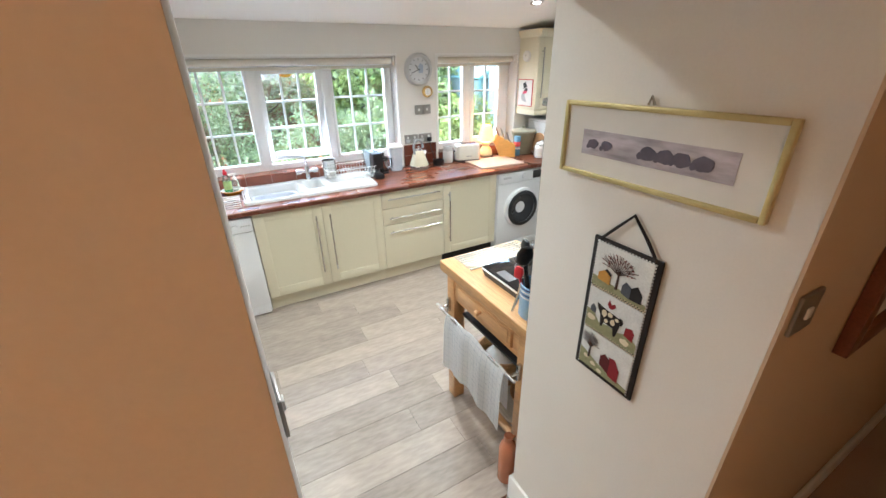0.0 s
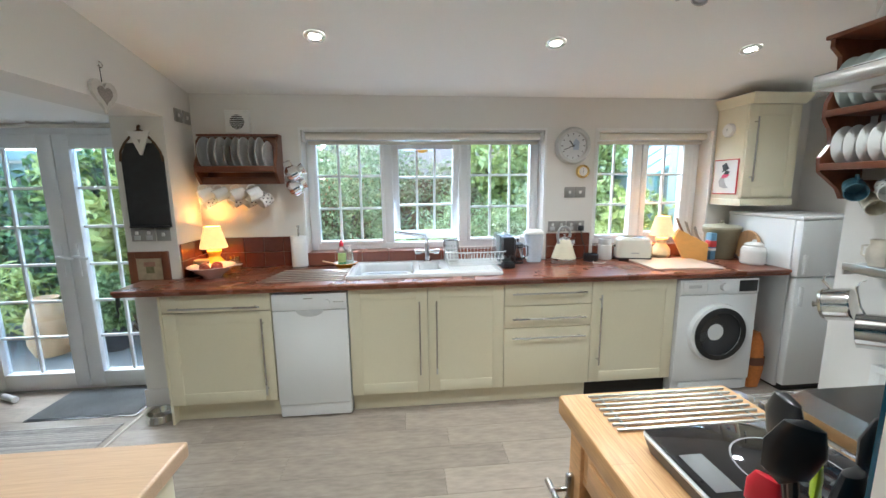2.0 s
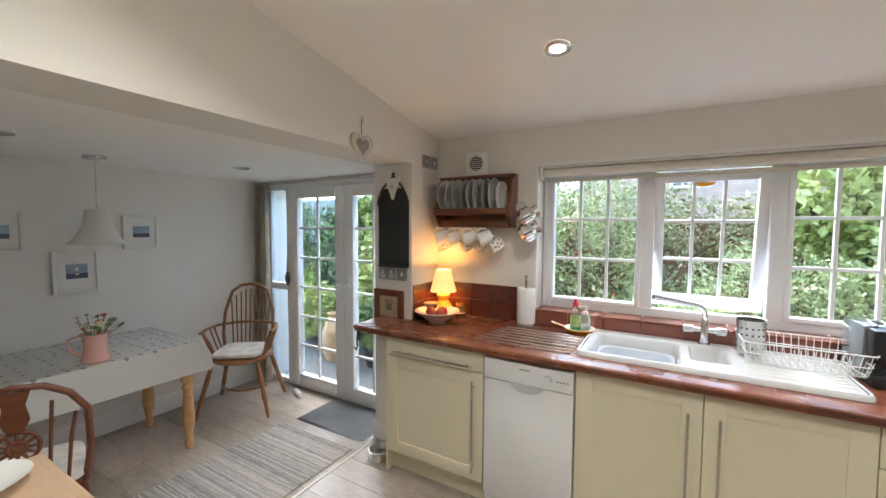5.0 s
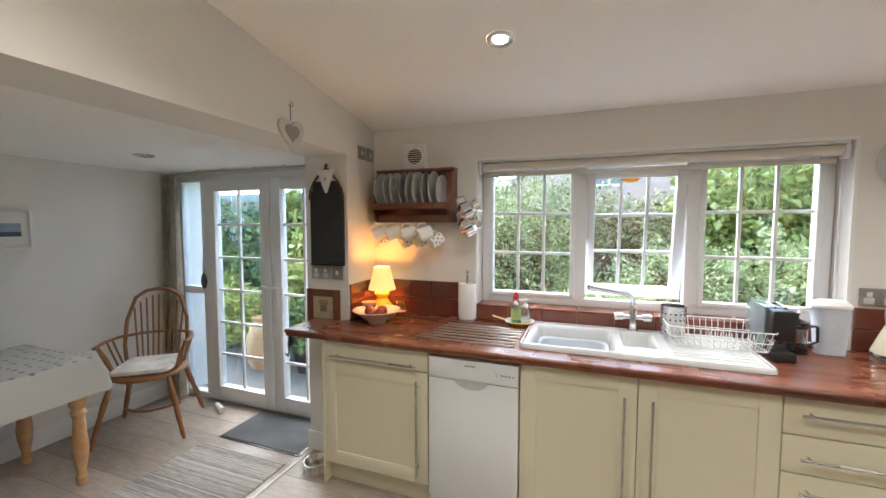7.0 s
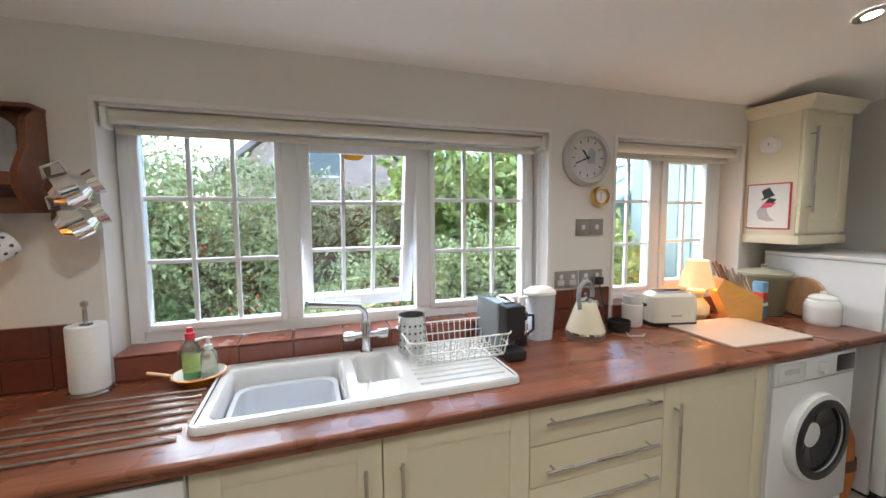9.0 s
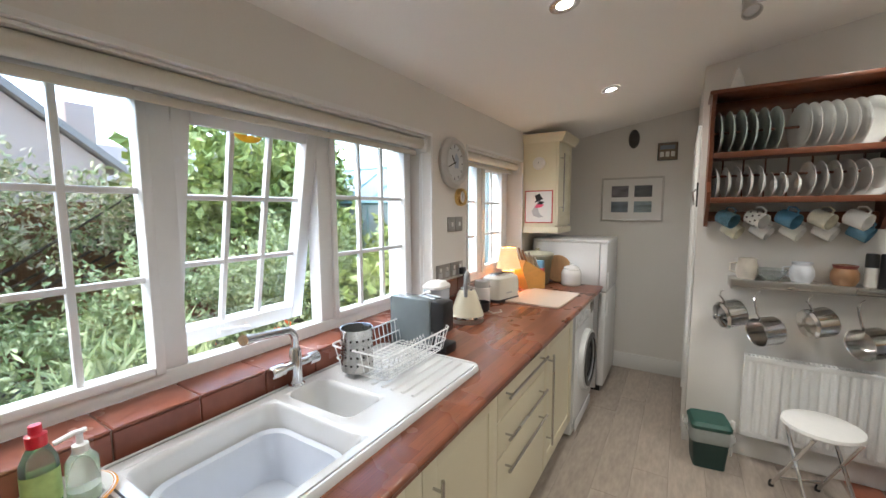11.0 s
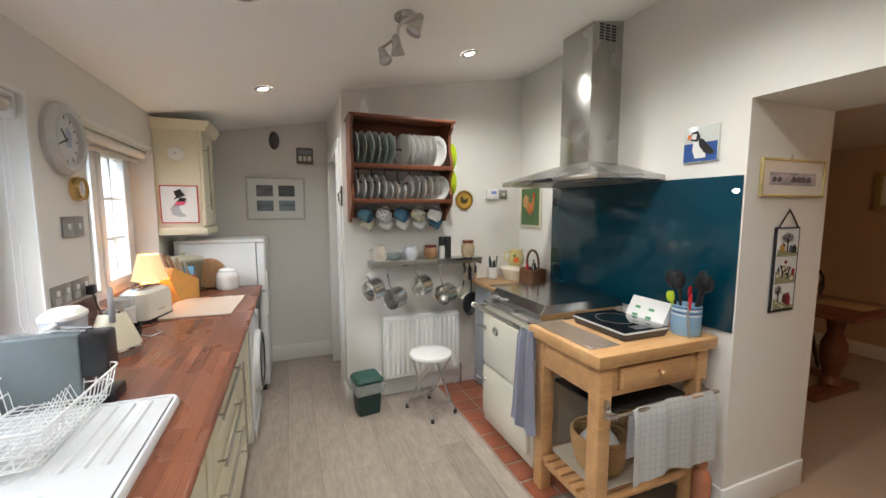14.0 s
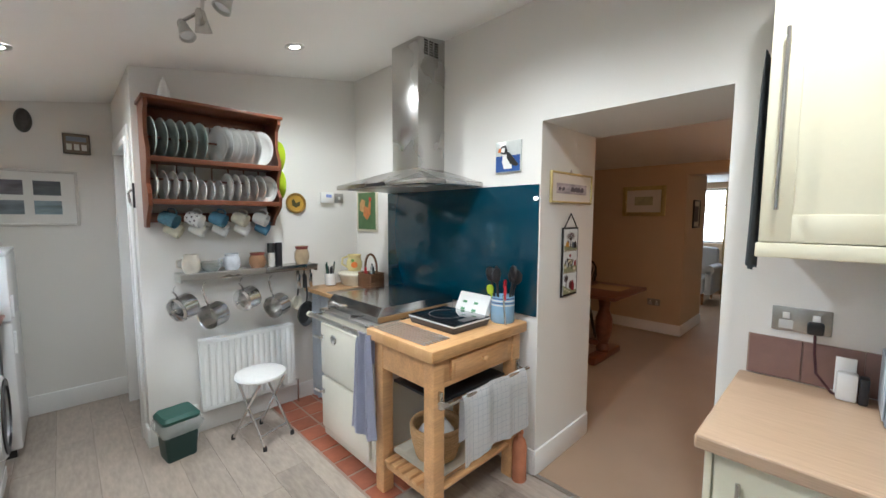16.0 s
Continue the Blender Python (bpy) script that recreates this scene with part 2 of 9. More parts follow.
# carpeted room beyond the opening
walls("wall_room_far", [(1.02, 3.5, -3.0, -2.75, 0, 2.4), (-1.6, 0.10, -3.0, -2.75, 0, 2.4), (0.10, 1.02, -3.0, -2.75, 2.0, 2.4)], WARMWALL, "warm cream wall of the carpeted room")
walls("wall_room_side", [(3.5, 3.7, -3.0, YIN, 0, 2.4), (-1.8, -1.6, -6.4, YIN, 0, 2.4)], WARMWALL)
walls("wall_room_hall", [(1.02, 1.22, -3.7, -3.0, 0, 2.4), (2.6, 2.8, -6.4, -3.0, 0, 2.4), (-1.6, 1.2, -6.4, -6.2, 0, 2.4), (2.25, 2.6, -6.4, -6.2, 0, 2.4), (1.2, 2.25, -6.4, -6.2, 0, 0.98), (1.2, 2.25, -6.4, -6.2, 2.04, 2.4)], WARMWALL)
walls("wall_room_near", [(JR + 0.004, 3.5, YIN - 0.006, YIN, 0, 2.4), (-1.6, JN, YIN - 0.006, YIN, 0, 2.4), (JN, JR, YIN - 0.006, YIN, OPZ, 2.4)], WARMWALL)
walls("ceiling_room", [(-1.8, 3.7, -6.4, YIN - 0.006, 2.14, 2.4)], CEIL)
walls("floor_room", [(-1.8, 3.7, -6.4, YIN, -0.1, 0.006), (JL, JR, YIN, YS, -0.1, 0.006)], CARPET, "beige carpet in the next room")
walls("floor", [(XW - 0.25, XE + T, YS, YN + T, -0.12, -0.004)], mat("floor_screed", (0.10, 0.09, 0.08), 0.9), "floor bed under pale wood planks")
walls("wall_store_back", [(XE + 0.1, XE + T, YS, 2.25, 0, 2.9)], WALL)

# skirting boards


def skirting(x0, x1, y0, y1, h=0.13):
    bm = box(x0, x1, y0, y1, 0.0, h, 0.006)
    return struct("baseboard", bm, GLOSSWHITE, "white painted skirting board", True)


skirting(XE - 0.018, XE, 2.352, 2.95, 0.15)
skirting(XR - 0.016, XR, 1.0, 2.352)
skirting(XR - 0.016, 2.80, 2.35, 2.366)
skirting(JR - 0.016, JR, YIN + 0.01, YS + 0.016, 0.15)
skirting(JR, 0.90, YS, YS + 0.016, 0.15)
skirting(XW, XW + 0.016, YS, YN, 0.14)
skirting(PX0 - 0.012, PX1, PY - 0.014, PY, 0.13)
skirting(1.02, 3.5, -2.752, -2.736, 0.14)
skirting(1.004, 1.02, -3.7, -2.736, 0.14)
skirting(JR, 3.5, YIN - 0.024, YIN - 0.007, 0.14)

# door lining on the passage side of the rack wall, door shut
d = tagged(new("door_store"), "white painted panelled door standing in its frame", "door", kind="structure")
for nm, b in (("frame", (2.86, 2.90, 2.24, 2.375, 0, 1.99)), ("frame", (3.58, 3.62, 2.24, 2.375, 0, 1.99)), ("frame", (2.90, 3.58, 2.24, 2.375, 1.95, 1.99)),
              ("architrave", (2.795, 2.865, 2.352, 2.368, 0, 2.055)), ("architrave", (3.615, 3.685, 2.352, 2.368, 0, 2.055)), ("architrave", (2.865, 3.615, 2.352, 2.368, 1.985, 2.055)),
              ("door_leaf", (2.90, 3.58, 2.26, 2.30, 0.008, 1.95))):
    part(nm, box(*b, 0.004), GLOSSWHITE, d)


# ---- windows: white plastic frames with glazing bars ----
def bars(parent, x0, x1, z0, z1, y, cols, rows, w=0.018):
    for i in range(1, cols):
        x = x0 + (x1 - x0) * i / cols
        part("glazing_bar", box(x - w / 2, x + w / 2, y - 0.012, y + 0.012, z0, z1, 0.003), UPVC, parent)
    for i in range(1, rows):
        z = z0 + (z1 - z0) * i / rows
        part("glazing_bar", box(x0, x1, y - 0.010, y + 0.010, z - w / 2, z + w / 2, 0.003), UPVC, parent)


def rim(parent, name, x0, x1, y0, y1, z0, z1, w, material=UPVC, bevel=0.006):
    for b in ((x0, x0 + w, y0, y1, z0, z1), (x1 - w, x1, y0, y1, z0, z1), (x0 + w, x1 - w, y0, y1, z0, z0 + w), (x0 + w, x1 - w, y0, y1, z1 - w, z1)):
        part(name, box(*b, bevel), material, parent)


FY = YN + 0.13   # face of the frames, set back in the wall
wz0, wz1 = WZ0 - 0.002, WZ1 - 0.006


def fixed_light(parent, x0, x1, z0, z1, cols, rows, sw=0.028):
    rim(parent, "sash", x0, x1, FY - 0.012, FY + 0.05, z0, z1, sw)
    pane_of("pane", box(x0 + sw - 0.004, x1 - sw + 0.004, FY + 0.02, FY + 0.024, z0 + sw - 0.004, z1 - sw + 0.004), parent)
    bars(parent, x0 + sw, x1 - sw, z0 + sw, z1 - sw, FY + 0.018, cols, rows)


w = tagged(new("window_1"), "white plastic three-light kitchen window with glazing bars, middle light ajar", "window", kind="structure")
rim(w, "frame", WX0 + 0.004, WX1 - 0.004, FY, FY + 0.07, wz0, wz1, 0.05)
M1, M2 = 0.326, 0.928
for x in (M1, M2):
    part("mullion", box(x - 0.035, x + 0.035, FY, FY + 0.07, wz0 + 0.05, wz1 - 0.05, 0.006), UPVC, w)
fixed_light(w, WX0 + 0.05, M1 - 0.032, wz0 + 0.045, wz1 - 0.045, 3, 3)
fixed_light(w, M2 + 0.032, WX1 - 0.05, wz0 + 0.045, wz1 - 0.045, 3, 3)
# the middle light is hung at the top and stands open at the foot
s = new("sash")
s.parent = w
s.matrix_world = pose((M1 + M2) / 2, FY + 0.03, wz1 - 0.06, 11, 0, 0)
hw, hh = (M2 - M1) / 2 - 0.028, wz1 - wz0 - 0.11
for b in ((-hw, -hw + 0.055, -0.045, 0.02, -hh, 0), (hw - 0.055, hw, -0.045, 0.02, -hh, 0), (-hw + 0.055, hw - 0.055, -0.045, 0.02, -hh, -hh + 0.06), (-hw + 0.055, hw - 0.055, -0.045, 0.02, -0.055, 0)):
    part("frame", box(*b, 0.006), UPVC, s)
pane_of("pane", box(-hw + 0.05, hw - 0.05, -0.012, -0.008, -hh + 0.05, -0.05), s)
bars(s, -hw + 0.055, hw - 0.055, -hh + 0.06, -0.055, -0.012, 3, 3)
part("handle", tube([(0.0, -0.05, -hh + 0.025), (0.0, -0.075, -hh + 0.03), (-0.02, -0.08, -hh + 0.035), (-0.12, -0.08, -hh + 0.05)], 0.009), UPVC, s, "white lever handle")

w = tagged(new("window_2"), "small white plastic two-light window with glazing bars", "window", kind="structure")
rim(w, "frame", SX0 + 0.004, SX1 - 0.004, FY, FY + 0.07, wz0, wz1, 0.05)
MS = 2.412
part("mullion", box(MS - 0.035, MS + 0.035, FY, FY + 0.07, wz0 + 0.05, wz1 - 0.05, 0.006), UPVC, w)
fixed_light(w, SX0 + 0.05, MS - 0.032, wz0 + 0.045, wz1 - 0.045, 2, 3)
part("frame", box(2.855, SX1 - 0.05, FY, FY + 0.07, wz0 + 0.05, wz1 - 0.05, 0.006), UPVC, w)
fixed_light(w, MS + 0.032, 2.86, wz0 + 0.045, wz1 - 0.045, 2, 3, 0.05)

# white linings round both reveals, roller blinds rolled up inside them
BLIND = mat("cream_blind_fabric", (0.66, 0.62, 0.54), 0.8, vary=0.05, grain=300, bump=0.1)
for x0, x1 in ((WX0, WX1), (SX0, SX1)):
    bm = bmesh.new()
    for b in ((x0 - 0.015, x0 + 0.0, YN - 0.006, YN - 0.0005, WZ0, WZ1 + 0.018), (x1, x1 + 0.015, YN - 0.006, YN - 0.0005, WZ0, WZ1 + 0.018), (x0, x1, YN - 0.006, YN - 0.0005, WZ1, WZ1 + 0.018)):
        box(*b, bm=bm)
    struct("trim", bm, GLOSSWHITE, "white painted edge round the window reveal")
    b = thing("roller_blind", "cream roller blind rolled up at the window head", "blind", pose(0, 0, 0), "kitchen blinds")
    part("roll", tube([(x0 + 0.03, YN + 0.045, WZ1 - 0.04), (x1 - 0.03, YN + 0.045, WZ1 - 0.04)], 0.028, 14), BLIND, b)
    part("bottom_bar", box(x0 + 0.035, x1 - 0.035, YN + 0.066, YN + 0.074, WZ1 - 0.10, WZ1 - 0.075, 0.003), BLIND, b)
    part("head_rail", box(x0 + 0.01, x1 - 0.01, YN + 0.012, YN + 0.075, WZ1 - 0.012, WZ1 - 0.001, 0.003), GLOSSWHITE, b)
    for x in (x0 + 0.006, x1 - 0.026):
        part("bracket", box(x, x + 0.02, YN + 0.012, YN + 0.078, WZ1 - 0.085, WZ1 - 0.012, 0.004), GLOSSWHITE, b)

# glazed garden doors with a narrow side light
GY = YN - 0.02
w = tagged(new("door_garden"), "white plastic glazed double garden doors, shut", "door", kind="structure")
rim(w, "frame", FX0 + 0.003, FX1 - 0.003, GY, GY + 0.07, 0.0, FZ - 0.003, 0.05)
part("mullion", box(-2.72, -2.65, GY, GY + 0.07, 0.05, FZ - 0.05, 0.006), UPVC, w)
for x0, x1, cols in ((-2.645, -1.965, 2), (-1.958, -1.352, 2)):
    leaf = new("door_leaf")
    leaf.parent = w
    z0, z1 = 0.03, FZ - 0.05
    for nm, b in (("stile", (x0, x0 + 0.10, z0, z1)), ("stile", (x1 - 0.10, x1, z0, z1)), ("rail", (x0 + 0.10, x1 - 0.10, z0, z0 + 0.11)), ("rail", (x0 + 0.10, x1 - 0.10, z1 - 0.09, z1))):
        part(nm, box(b[0], b[1], GY - 0.02, GY + 0.05, b[2], b[3], 0.006), UPVC, leaf)
    bars(leaf, x0 + 0.10, x1 - 0.10, z0 + 0.11, z1 - 0.09, GY + 0.015, cols, 6, 0.02)
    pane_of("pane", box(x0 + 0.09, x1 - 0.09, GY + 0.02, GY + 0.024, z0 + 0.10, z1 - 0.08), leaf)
    hx = x1 - 0.05 if x0 < -2.5 else x0 + 0.05
    part("handle_plate", box(hx - 0.015, hx + 0.015, GY - 0.032, GY - 0.02, 0.88, 1.12, 0.004), UPVC, leaf)
    part("lever", tube([(hx, GY - 0.03, 1.03), (hx, GY - 0.065, 1.03), (hx + 0.02, GY - 0.07, 1.03), (hx + 0.11, GY - 0.07, 1.015)], 0.010), UPVC, leaf, "white lever handle")
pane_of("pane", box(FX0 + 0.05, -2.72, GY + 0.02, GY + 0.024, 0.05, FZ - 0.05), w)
part("transom", box(FX0 + 0.05, -2.72, GY, GY + 0.06, 0.92, 0.98, 0.005), UPVC, w)
part("sill", box(FX0, FX1, GY - 0.03, GY + 0.2, -0.02, 0.004, 0.003), GREYPLATE, w)

# orange glass suncatcher stuck to the top of the open light
u = thing("suncatcher", "small orange glass suncatcher on the window pane", "ornament", pose(0.60, FY + 0.005, wz1 - 0.125))
part("glass_disc", poly([(0.05 * math.cos(radians(a)), -0.025 * math.sin(radians(a))) for a in range(0, 181, 12)], -0.004), mat("orange_glass", (0.95, 0.45, 0.02), 0.2, transmit=0.5), u)

# ---- kitchen run under the windows ----
YF, WT = 3.0, 0.905    # cabinet fronts, worktop height


def stave_wood(name, a, b, c, rough, w=0.042, ln=0.55, along_y=False, seam=0.004, figure=0.55):
    """Butcher-block wood: narrow glued staves, each a little different, with grain along them."""
    m = bpy.data.materials.new(name)
    m.use_nodes = True
    N, L = m.node_tree.nodes, m.node_tree.links
    p = N["Principled BSDF"]
    tc, mp, br = N.new("ShaderNodeTexCoord"), N.new("ShaderNodeMapping"), N.new("ShaderNodeTexBrick")
    if along_y:
        mp.inputs["Rotation"].default_value = (0, 0, radians(90))
    L.new(tc.outputs["Object"], mp.inputs[0]), L.new(mp.outputs[0], br.inputs["Vector"])
    br.inputs["Scale"].default_value = 1.0
    br.inputs["Brick Width"].default_value, br.inputs["Row Height"].default_value = ln, w
    br.inputs["Mortar Size"].default_value = seam * 0.15
    br.offset, br.offset_frequency = 0.37, 2
    br.inputs["Color1"].default_value, br.inputs["Color2"].default_value = (*a, 1), (*b, 1)
    br.inputs["Mortar"].default_value = (*c, 1)
    st, gr, mx = N.new("ShaderNodeMapping"), N.new("ShaderNodeTexNoise"), N.new("ShaderNodeMix")
    st.inputs["Scale"].default_value = (3, 60, 60)
    L.new(mp.outputs[0], st.inputs[0]), L.new(st.outputs[0], gr.inputs["Vector"])
    gr.inputs["Detail"].default_value = 5
    mx.data_type, mx.blend_type = "RGBA", "OVERLAY"
    mx.inputs[0].default_value = figure
    L.new(br.outputs["Color"], mx.inputs[6]), L.new(gr.outputs[0], mx.inputs[7])
    L.new(mx.outputs[2], p.inputs["Base Color"])
    wear, rr = N.new("ShaderNodeTexNoise"), N.new("ShaderNodeMapRange")
    wear.inputs["Scale"].default_value = 5
    L.new(tc.outputs["Object"], wear.inputs["Vector"]), L.new(wear.outputs[0], rr.inputs["Value"])
    rr.inputs["To Min"].default_value, rr.inputs["To Max"].default_value = rough - 0.1, rough + 0.12
    L.new(rr.outputs[0], p.inputs["Roughness"])
    return m


IROKO = stave_wood("red_brown_stave_wood", (0.25, 0.086, 0.044), (0.135, 0.042, 0.023), (0.08, 0.025, 0.015), 0.27)
BEECH = stave_wood("beech_stave_wood", (0.55, 0.385, 0.255), (0.52, 0.36, 0.235), (0.46, 0.32, 0.205), 0.33, 0.09, 1.4, figure=0.22)
ROD = mat("dull_steel_rod", (0.60, 0.58, 0.56), 0.3, 1.0, vary=0.05)

WF = 2.965
worktop = thing("worktop", "red-brown oiled wooden worktop on the cream cabinets", "worktop", pose(0, 0, 0))
for b in ((-1.29, -1.052, WF, PY - 0.002), (-1.052, 0.075, WF, YN - 0.002), (0.075, 1.09, WF, 3.10), (0.075, 1.09, 3.56, YN - 0.002), (1.09, 3.115, WF, YN - 0.002)):
    part("board", box(b[0], b[1], b[2], b[3], WT - 0.04, WT), IROKO, worktop, smooth=False)
nose = part("front_edge", tube([(-1.29, WF, WT - 0.012), (3.115, WF, WT - 0.012)], 0.0118, 12), IROKO, worktop)
dr = thing("drainer_rods", "row of steel rods let into the wooden worktop", "pan stand", pose(0, 0, 0))
for i in range(7):
    y = 3.075 + i * 0.055
    part("rod", tube([(-0.50 + i * 0.012, y, WT + 0.004), (0.035, y, WT + 0.004)], 0.0045), ROD, dr)


def bar_handle(parent, a, b, out=(0, -1, 0), r=0.006, gap=0.032):
    a, b, o = Vector(a), Vector(b), Vector(out)
    h = part("handle", tube([a + o * gap, b + o * gap], r, 10), STEEL, parent, "slim brushed steel bar handle")
    d = (b - a).normalized()
    for q in (a + d * 0.035, b - d * 0.035):
        part("post", tube([q, q + o * gap], r * 0.75, 8), STEEL, h)


def panel_front(parent, name, x0, x1, z0, z1, y, rail=0.075, shaker=True):
    """A cabinet door: a frame with a panel sunk by 5 mm."""
    g = 0.0018
    x0, x1, z0, z1 = x0 + g, x1 - g, z0 + g, z1 - g
    d = part(name, box(x0, x1, y, y + 0.019, z0, z1, 0.002) if not shaker else box(x0 + 0.01, x1 - 0.01, y + 0.005, y + 0.019, z0 + 0.01, z1 - 0.01), CREAM, parent)
    if shaker:
        for nm, b in (("stile", (x0, x0 + rail, z0, z1)), ("stile", (x1 - rail, x1, z0, z1)), ("rail", (x0 + rail - 0.001, x1 - rail + 0.001, z0, z0 + rail)), ("rail", (x0 + rail - 0.001, x1 - rail + 0.001, z1 - rail, z1))):
            part(nm, box(b[0], b[1], y, y + 0.018, b[2], b[3], 0.0025), CREAM, d)
    return d


def base_unit(x0, x1, label, plinth=True, top=WT - 0.042):
    u = thing("base_cabinet", label, "cabinet", pose(x0, YF, 0), "cream base cabinets")
    w = x1 - x0
    part("carcass", box(0.002, w - 0.002, 0.021, 0.56, 0.125, top, 0.001), CREAM, u)
    # a unit without a plinth gets a near-black board for the shade beneath
    part("plinth", box(0.0, w, 0.055, 0.07, 0.0, 0.124, 0.001), CREAM if plinth else DARK, u)
    return u, w


u, w = base_unit(-1.05, -0.40, "cream cabinet with one drawer over a panelled door")
d = panel_front(u, "drawer", 0, w, 0.745, 0.862, 0, shaker=False)
bar_handle(d, (0.06, 0, 0.776), (w - 0.06, 0, 0.776))
d = panel_front(u, "door", 0, w, 0.13, 0.743, 0)
bar_handle(d, (w - 0.055, 0, 0.19), (w - 0.055, 0, 0.70))
part("end_panel", box(-0.016, 0.0, 0.0, 0.56, 0.0, WT - 0.042, 0.001), CREAM, u)
u, w = base_unit(0.076, 1.095, "cream double-door cabinet under the sink", top=0.68)
m_ = w / 2
d = panel_front(u, "door", 0, m_, 0.13, 0.862, 0)
bar_handle(d, (m_ - 0.055, 0, 0.27), (m_ - 0.055, 0, 0.77))
d = panel_front(u, "door", m_, w, 0.13, 0.862, 0)
bar_handle(d, (m_ + 0.055, 0, 0.27), (m_ + 0.055, 0, 0.77))
u, w = base_unit(1.095, 1.702, "cream cabinet with three drawers")
for z0, z1, hz in ((0.706, 0.862, 0.795), (0.552, 0.704, 0.622), (0.13, 0.55, 0.488)):
    d = panel_front(u, "drawer", 0, w, z0, z1, 0, shaker=False)
    bar_handle(d, (0.05, 0, hz), (w - 0.05, 0, hz))
u, w = base_unit(1.702, 2.308, "cream cabinet with one panelled door", False)
d = panel_front(u, "door", 0, w, 0.13, 0.862, 0)
bar_handle(d, (0.055, 0, 0.27), (0.055, 0, 0.77))
for x in (0.06, w - 0.06):
    part("leg", lathe([(0.02, 0), (0.02, 0.125)], 12, at=(x, 0.12, 0)), BLACK, u)

# slimline dishwasher
u = thing("dishwasher", "white slimline dishwasher under the wooden worktop", "dishwasher", pose(-0.395, 2.985, 0))
part("body", box(0.004, 0.466, 0.02, 0.57, 0.02, 0.845, 0.004), WHITEGOODS, u)
dd = part("door", box(0.004, 0.466, 0.0, 0.02, 0.10, 0.735, 0.006), WHITEGOODS, u)
cp = part("control_panel", box(0.004, 0.466, -0.004, 0.02, 0.738, 0.845, 0.008), WHITEGOODS, u)
part("grip", poly([(0.15 + 0.085 + 0.085 * math.cos(radians(a)), 0.742 - 0.045 * math.sin(radians(a))) for a in range(0, 181, 15)], 0.006, at=-0.005), mat("pale_grey_plastic", (0.55, 0.56, 0.57), 0.4), cp, "pale grey recessed grip")
part("dial", tube([(0.345, -0.004, 0.79), (0.345, -0.022, 0.79)], 0.019, 20), WHITEGOODS, cp)
for i in range(4):
    part("button", box(0.385 + i * 0.017, 0.395 + i * 0.017, -0.008, -0.003, 0.785, 0.793, 0.002), GREYPLATE, cp)
part("badge", box(0.20, 0.255, -0.0055, -0.004, 0.812, 0.819), GREYPLATE, cp)
part("kickplate", box(0.01, 0.46, 0.012, 0.022, 0.012, 0.096, 0.003), WHITEGOODS, u)

# washing machine
u = thing("washing_machine", "white front-loading washing machine with a dark glass porthole", "washing machine", pose(2.318, 2.985, 0))
part("body", box(0, 0.595, 0.012, 0.56, 0.015, 0.85, 0.012), WHITEGOODS, u)
part("front", box(0.003, 0.592, 0.0, 0.014, 0.10, 0.735, 0.006), WHITEGOODS, u)
cp = part("control_panel", box(0.003, 0.592, -0.004, 0.014, 0.74, 0.85, 0.008), WHITEGOODS, u)
part("soap_drawer", box(0.02, 0.20, -0.009, -0.003, 0.755, 0.835, 0.006), WHITEGOODS, cp)
part("drawer_grip", box(0.06, 0.155, -0.0105, -0.008, 0.79, 0.812, 0.003), mat("pale_grey_plastic", (0.55, 0.56, 0.57), 0.4), cp)
part("dial", tube([(0.32, -0.004, 0.795), (0.32, -0.026, 0.795)], 0.026, 24), WHITEGOODS, cp)
part("display", box(0.44, 0.575, -0.0065, -0.003, 0.755, 0.835, 0.003), BLACK, cp)
TINT = mat("dark_door_glass", (0.03, 0.033, 0.038), 0.06, vary=0.05, coat=0.5)
ring = lathe([(0.215, 0.0), (0.21, 0.035), (0.165, 0.045), (0.16, 0.02)], 48)
pd = part("porthole_door", spin(ring, pose(0.30, 0.0, 0.462, 90, 0, 0)), mat("silver_white_plastic", (0.72, 0.73, 0.74), 0.3), u, "pale silver door ring")
part("glass", spin(lathe([(0.163, 0.03), (0.12, 0.022), (0.06, 0.0), (0, -0.005)], 48), pose(0.30, 0.0, 0.462, 90, 0, 0)), TINT, pd, "dark curved glass")
part("dark_ring", spin(lathe([(0.19, 0.041), (0.19, 0.047), (0.155, 0.05), (0.155, 0.04)], 48), pose(0.30, 0.0, 0.462, 90, 0, 0)), BLACK, pd)
part("hatch", box(0.05, 0.545, -0.004, 0.004, 0.025, 0.095, 0.004), WHITEGOODS, u)

# fridge-freezer at the end of the run
u = thing("fridge_freezer", "white fridge freezer standing at the end of the worktop", "fridge", pose(3.13, 2.93, 0))
part("body", box(0, 0.55, 0.062, 0.62, 0.02, 1.25, 0.008), WHITEGOODS, u)
for z0, z1 in ((0.05, 0.845), (0.852, 1.25)):
    d = part("door", box(0.0, 0.55, 0.0, 0.058, z0, z1, 0.012), WHITEGOODS, u)
    part("grip", box(0.03, 0.06, -0.012, 0.004, (z1 - 0.2) if z0 < 0.5 else z0 + 0.02, z1 - 0.06 if z0 < 0.5 else z0 + 0.16, 0.006), WHITEGOODS, d)
part("worktop_cap", box(-0.004, 0.554, 0.0, 0.62, 1.25, 1.275, 0.006), WHITEGOODS, u)
part("foot", box(0.02, 0.53, 0.03, 0.6, 0, 0.05), BLACK, u)
u = thing("tool_bag", "orange and brown cloth bag tucked beside the washing machine", "bag", pose(3.0, 3.1, 0))
